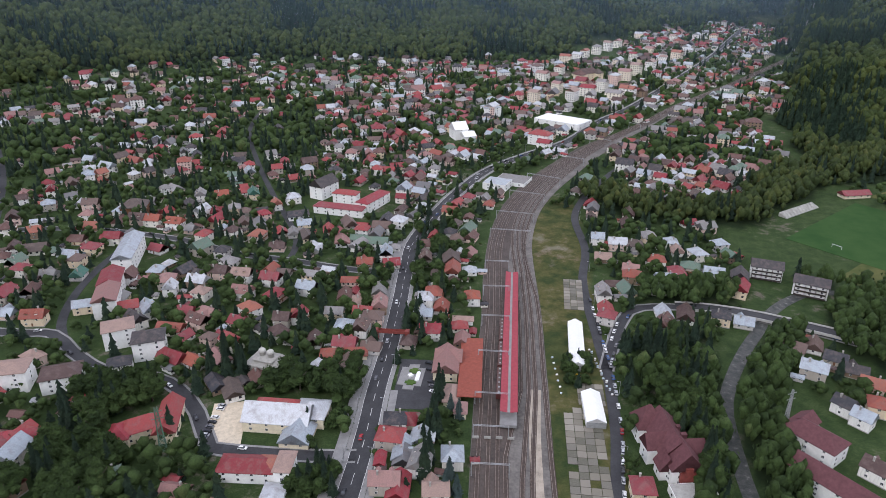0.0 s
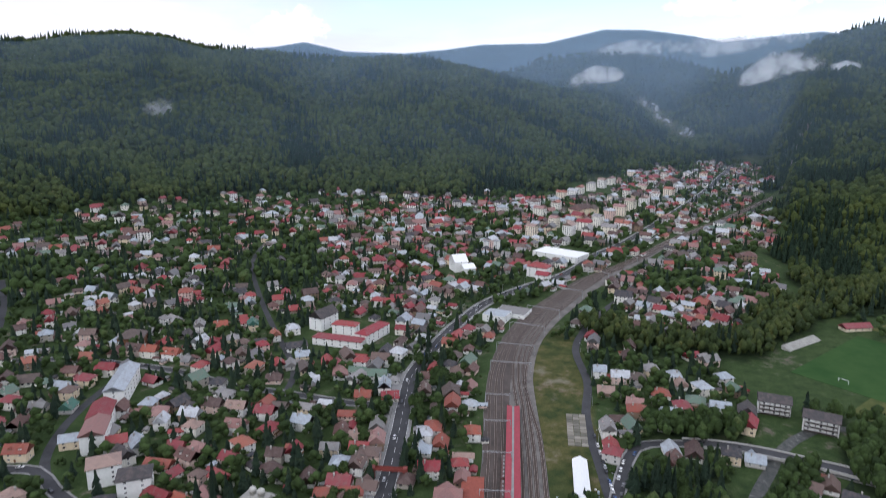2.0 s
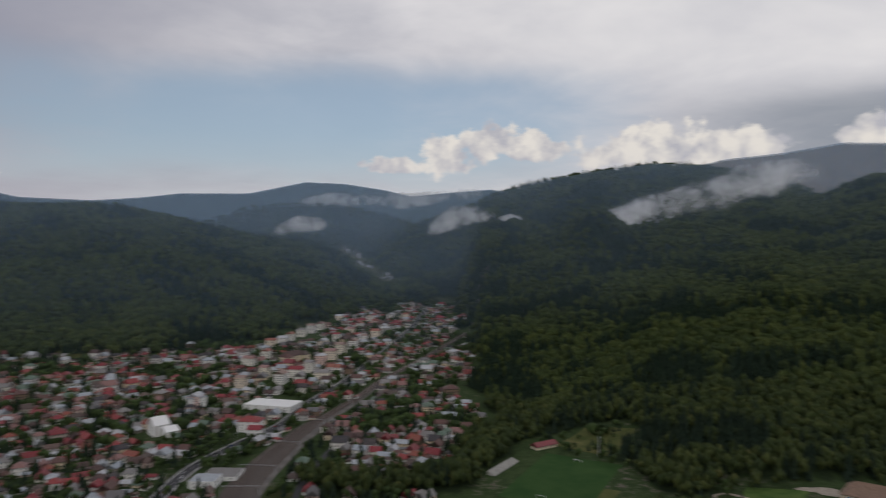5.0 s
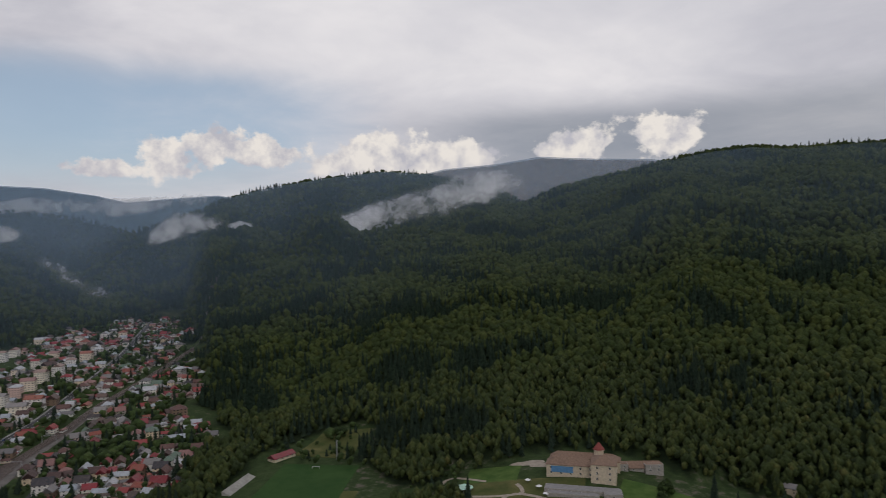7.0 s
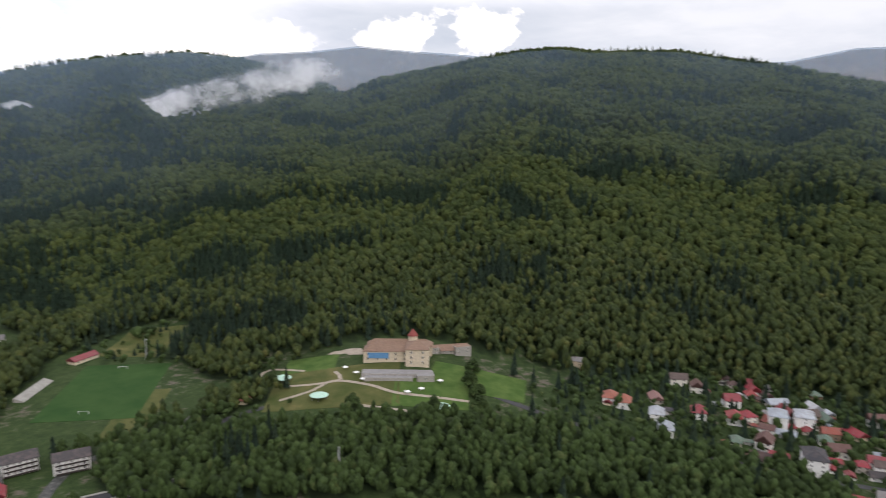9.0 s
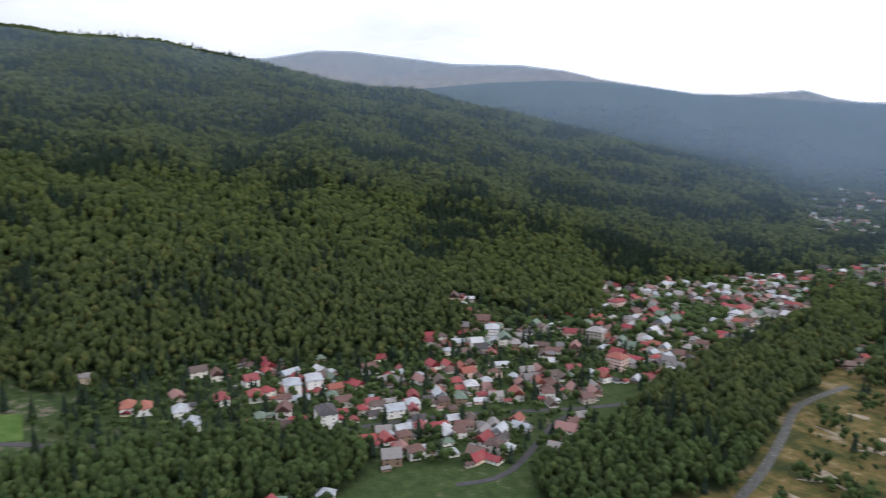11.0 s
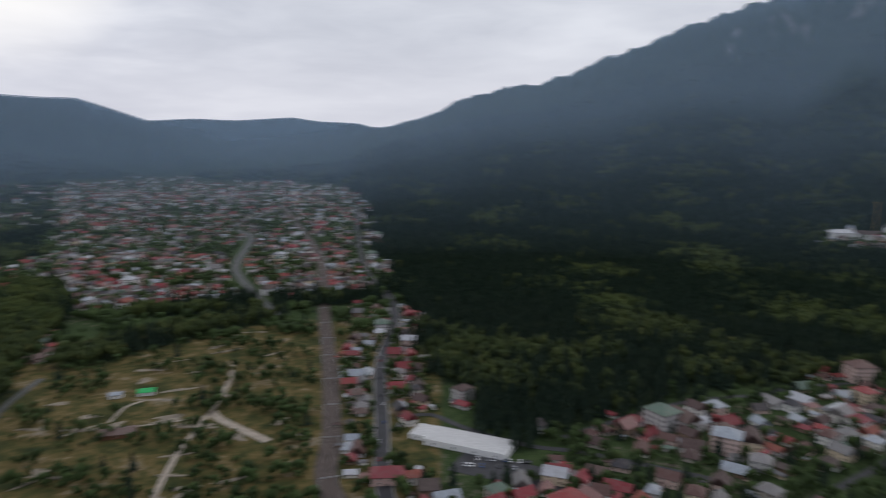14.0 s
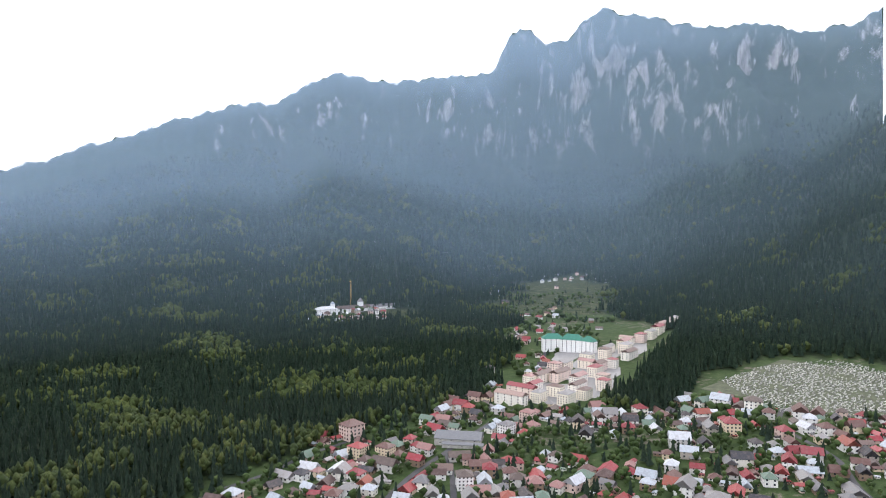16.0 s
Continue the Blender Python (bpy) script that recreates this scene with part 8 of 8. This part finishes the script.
def park_cars():
    rng = random.Random(12)
    fine = smooth_line(ROADS["main"][0], 2.0)
    k = 70
    while k < 440:
        car_on(fine, k, rng.choice((-1.9, -1.9, 1.9)), 180 if rng.random() < 0.5 else 0, rng)
        k += rng.choice((5, 9, 13, 18, 24))
    fine = smooth_line(ROADS["east_road"][0], 2.0)
    k = 40
    while k < 140:
        car_on(fine, k, 2.5, 0, rng)
        k += rng.choice((3, 3, 4, 5))
    fine = smooth_line(ROADS["bridge_road"][0], 2.0)
    for k in (6, 9, 13, 16, 20, 24, 30, 55, 66, 80, 95, 101):
        car_on(fine, k, rng.choice((-1.6, 1.9)), 0, rng)
    fine = smooth_line(ROADS["hill_street"][0], 2.0)
    for k in (40, 62, 76, 98, 110, 118, 126, 133, 150, 170):
        car_on(fine, k, rng.choice((-1.7, 1.7)), 0, rng)
    fine = smooth_line(ROADS["middle_street"][0], 2.0)
    for k in (55, 66, 70, 73, 77, 81, 95, 120, 140):
        car_on(fine, k, rng.choice((-1.6, 1.7)), 0, rng)
    fine = smooth_line(ROADS["main_south"][0], 2.0)
    k = 190
    while k < 420:
        car_on(fine, k, rng.choice((-1.8, 1.8)), 0, rng)
        k += rng.choice((9, 14, 20))
    lot = smooth_line([(-114, 262), (-112, 288)], 2.7)
    for k in range(len(lot) - 1):
        if k != 6:
            car_on(lot, k, 0.0, 82, rng)
    fore = smooth_line([(-5, 298), (-8, 326)], 3.0)
    for k in (0, 2, 3, 6, 8):
        car_on(fore, k, 0.0, 60, rng)
    lot = smooth_line([(55, -430), (100, -424)], 3.0)
    for k in range(len(lot) - 1):
        car_on(lot, k, rng.choice((-5.0, 5.0)), 90, rng)


park_cars()


def mist_cover(n):
    """Thin cloud: dense in the middle, frayed at the rim."""
    fade = n.add("ShaderNodeAttribute", attribute_name="body").outputs["Fac"]
    p = where(n)
    curl = n.math("ADD", n.math("MULTIPLY", n.noise(p, 0.0045, 3, 0.5), 0.5), n.math("MULTIPLY", n.noise(p, 0.013, 8, 0.65, 0.3), 0.5))
    dense = n.step(n.math("ADD", fade, n.math("MULTIPLY", n.math("SUBTRACT", curl, 0.5), 6.2)), 0.08, 1.45, 0.0, 0.95)
    dense = n.math("MULTIPLY", dense, n.step(fade, 0.02, 0.55))
    white = n.add("ShaderNodeBsdfDiffuse", {0: (0.92, 0.93, 0.95, 1)})
    thin = n.add("ShaderNodeBsdfTranslucent", {0: (0.92, 0.93, 0.95, 1)})
    both = n.add("ShaderNodeMixShader", {0: 0.5, 1: white.outputs[0], 2: thin.outputs[0]})
    clear = n.add("ShaderNodeBsdfTransparent")
    return n.add("ShaderNodeMixShader", {0: dense, 1: clear.outputs[0], 2: both.outputs[0]}).outputs[0]


M_MIST = material("mist", mist_cover)


def mist(spine, reach, seed, layers=4):
    """A bank of mist along a line of bearings, heights and half thicknesses: soft nested folds."""
    rng = np.random.RandomState(seed)
    s = np.array(spine, float)
    k, m = 40, 14
    t = np.linspace(0, len(s) - 1, k)
    az = np.interp(t, np.arange(len(s)), s[:, 0])
    el = np.interp(t, np.arange(len(s)), s[:, 1])
    th = np.interp(t, np.arange(len(s)), s[:, 2])
    V, F, W, n = [], [], [], 0
    v = np.linspace(-1, 1, m)
    for layer in range(layers):
        r = reach + (layer - layers / 2) * 28 + 18 * np.sin(np.linspace(0, 9, k) + layer)[:, None] + 24 * (1 - v[None] ** 2)
        A = np.radians(az[:, None] + 0 * v[None])
        E = np.radians(el[:, None] + th[:, None] * v[None] * (1 + 0.15 * layer))
        x, y, z = r * np.sin(A), r * np.cos(A), 220 + r * np.tan(E)
        V.append(np.stack([x, y, z], 2).reshape(-1, 3))
        ends = np.minimum(1, np.minimum(t, len(s) - 1 - t) / (0.18 * (len(s) - 1)))
        W.append((np.clip(ends, 0, 1)[:, None] * (1 - v[None] ** 2)).ravel())
        i = np.arange(k * m).reshape(k, m)
        F.append(np.stack([i[:-1, :-1], i[1:, :-1], i[1:, 1:], i[:-1, 1:]], 2).reshape(-1, 4) + n)
        n += k * m
    me = mesh_from("mist", np.concatenate(V), np.concatenate(F), [M_MIST])
    me.attributes.new("body", "FLOAT", "POINT").data.foreach_set("value", np.concatenate(W).astype(np.float32))
    me.polygons.foreach_set("use_smooth", np.ones(len(me.polygons), bool))
    ob = tagged(new("mist_bank", me), "drifting bank of white mist against the forest", "mist", kind="stuff")
    ob.visible_shadow = False


mist([(32.5, -0.6, 0.7), (36.0, 0.7, 1.4), (40.0, 1.9, 1.7), (43.5, 3.0, 1.6), (47.0, 4.2, 1.7), (50.5, 5.0, 1.4), (53.8, 5.6, 0.9)], 2150, 1, 2)
mist([(22.4, 0.8, 0.6), (24.6, 2.0, 1.3), (26.5, 2.3, 0.9), (28.6, 2.0, 0.5)], 2300, 2, 1)
mist([(28.4, 1.8, 0.3), (29.5, 1.9, 0.5), (30.8, 1.8, 0.3)], 2300, 8, 1)
mist([(11.0, 3.1, 0.5), (15.0, 3.5, 0.7), (18.0, 3.4, 0.9), (21.0, 3.4, 0.8), (24.5, 3.8, 0.7), (29.0, 4.2, 0.5)], 3250, 3, 1)
mist([(9.6, 0.7, 0.5), (12.0, 1.4, 0.9), (14.6, 1.5, 0.6)], 2450, 4, 1)
mist([(14.8, -0.2, 0.6), (17.0, -1.4, 1.1), (18.6, -2.6, 0.9), (20.8, -3.3, 0.5)], 2000, 5, 1)
mist([(-25.4, -3.2, 0.7), (-23.5, -2.2, 1.4), (-22.0, -1.5, 1.3), (-20.8, -0.8, 0.5)], 1650, 6, 1)


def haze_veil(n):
    """Imitated evening haze: blue sheet, thickening upwards from the slope it hangs before."""
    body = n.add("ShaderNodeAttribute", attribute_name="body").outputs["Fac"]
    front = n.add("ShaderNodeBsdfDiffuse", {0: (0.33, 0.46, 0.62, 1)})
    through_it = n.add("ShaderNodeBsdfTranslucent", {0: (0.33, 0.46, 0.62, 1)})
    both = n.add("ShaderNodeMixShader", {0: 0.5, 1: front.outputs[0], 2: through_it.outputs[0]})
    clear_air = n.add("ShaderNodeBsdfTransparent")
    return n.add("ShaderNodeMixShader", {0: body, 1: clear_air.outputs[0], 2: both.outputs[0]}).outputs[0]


M_HAZE = material("blue_haze", haze_veil)


def haze_sheets():
    """Imitated valley haze: sheets before each rank of hills, no higher than the ridges behind."""
    turns, rows = 900, 12
    az = np.linspace(0, 360, turns + 1)
    sa, ca = np.sin(np.radians(az)), np.cos(np.radians(az))
    reach = np.arange(900.0, 4940.0, 20.0)
    R, S = np.meshgrid(reach, sa, indexing="ij")
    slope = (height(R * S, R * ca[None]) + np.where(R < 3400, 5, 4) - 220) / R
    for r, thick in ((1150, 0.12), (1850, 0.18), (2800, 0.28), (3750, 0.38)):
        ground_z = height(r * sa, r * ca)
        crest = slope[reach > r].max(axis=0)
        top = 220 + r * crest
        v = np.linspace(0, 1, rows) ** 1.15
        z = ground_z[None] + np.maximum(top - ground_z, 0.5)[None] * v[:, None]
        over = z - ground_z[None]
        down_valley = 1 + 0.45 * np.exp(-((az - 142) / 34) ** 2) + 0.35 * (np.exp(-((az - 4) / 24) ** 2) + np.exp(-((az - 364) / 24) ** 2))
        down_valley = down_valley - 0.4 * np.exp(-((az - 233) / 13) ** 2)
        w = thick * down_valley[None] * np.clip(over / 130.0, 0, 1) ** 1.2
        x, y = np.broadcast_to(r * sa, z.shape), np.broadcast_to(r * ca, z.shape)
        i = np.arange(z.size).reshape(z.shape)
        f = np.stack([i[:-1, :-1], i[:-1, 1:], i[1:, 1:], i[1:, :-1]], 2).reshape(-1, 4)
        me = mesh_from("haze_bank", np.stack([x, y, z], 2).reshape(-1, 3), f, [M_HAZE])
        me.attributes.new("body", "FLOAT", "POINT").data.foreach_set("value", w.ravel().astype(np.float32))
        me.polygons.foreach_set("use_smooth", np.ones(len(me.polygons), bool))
        ob = tagged(new("haze_bank", me), "thin blue sheet imitating evening haze before the ridges", "haze", kind="stuff")
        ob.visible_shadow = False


haze_sheets()
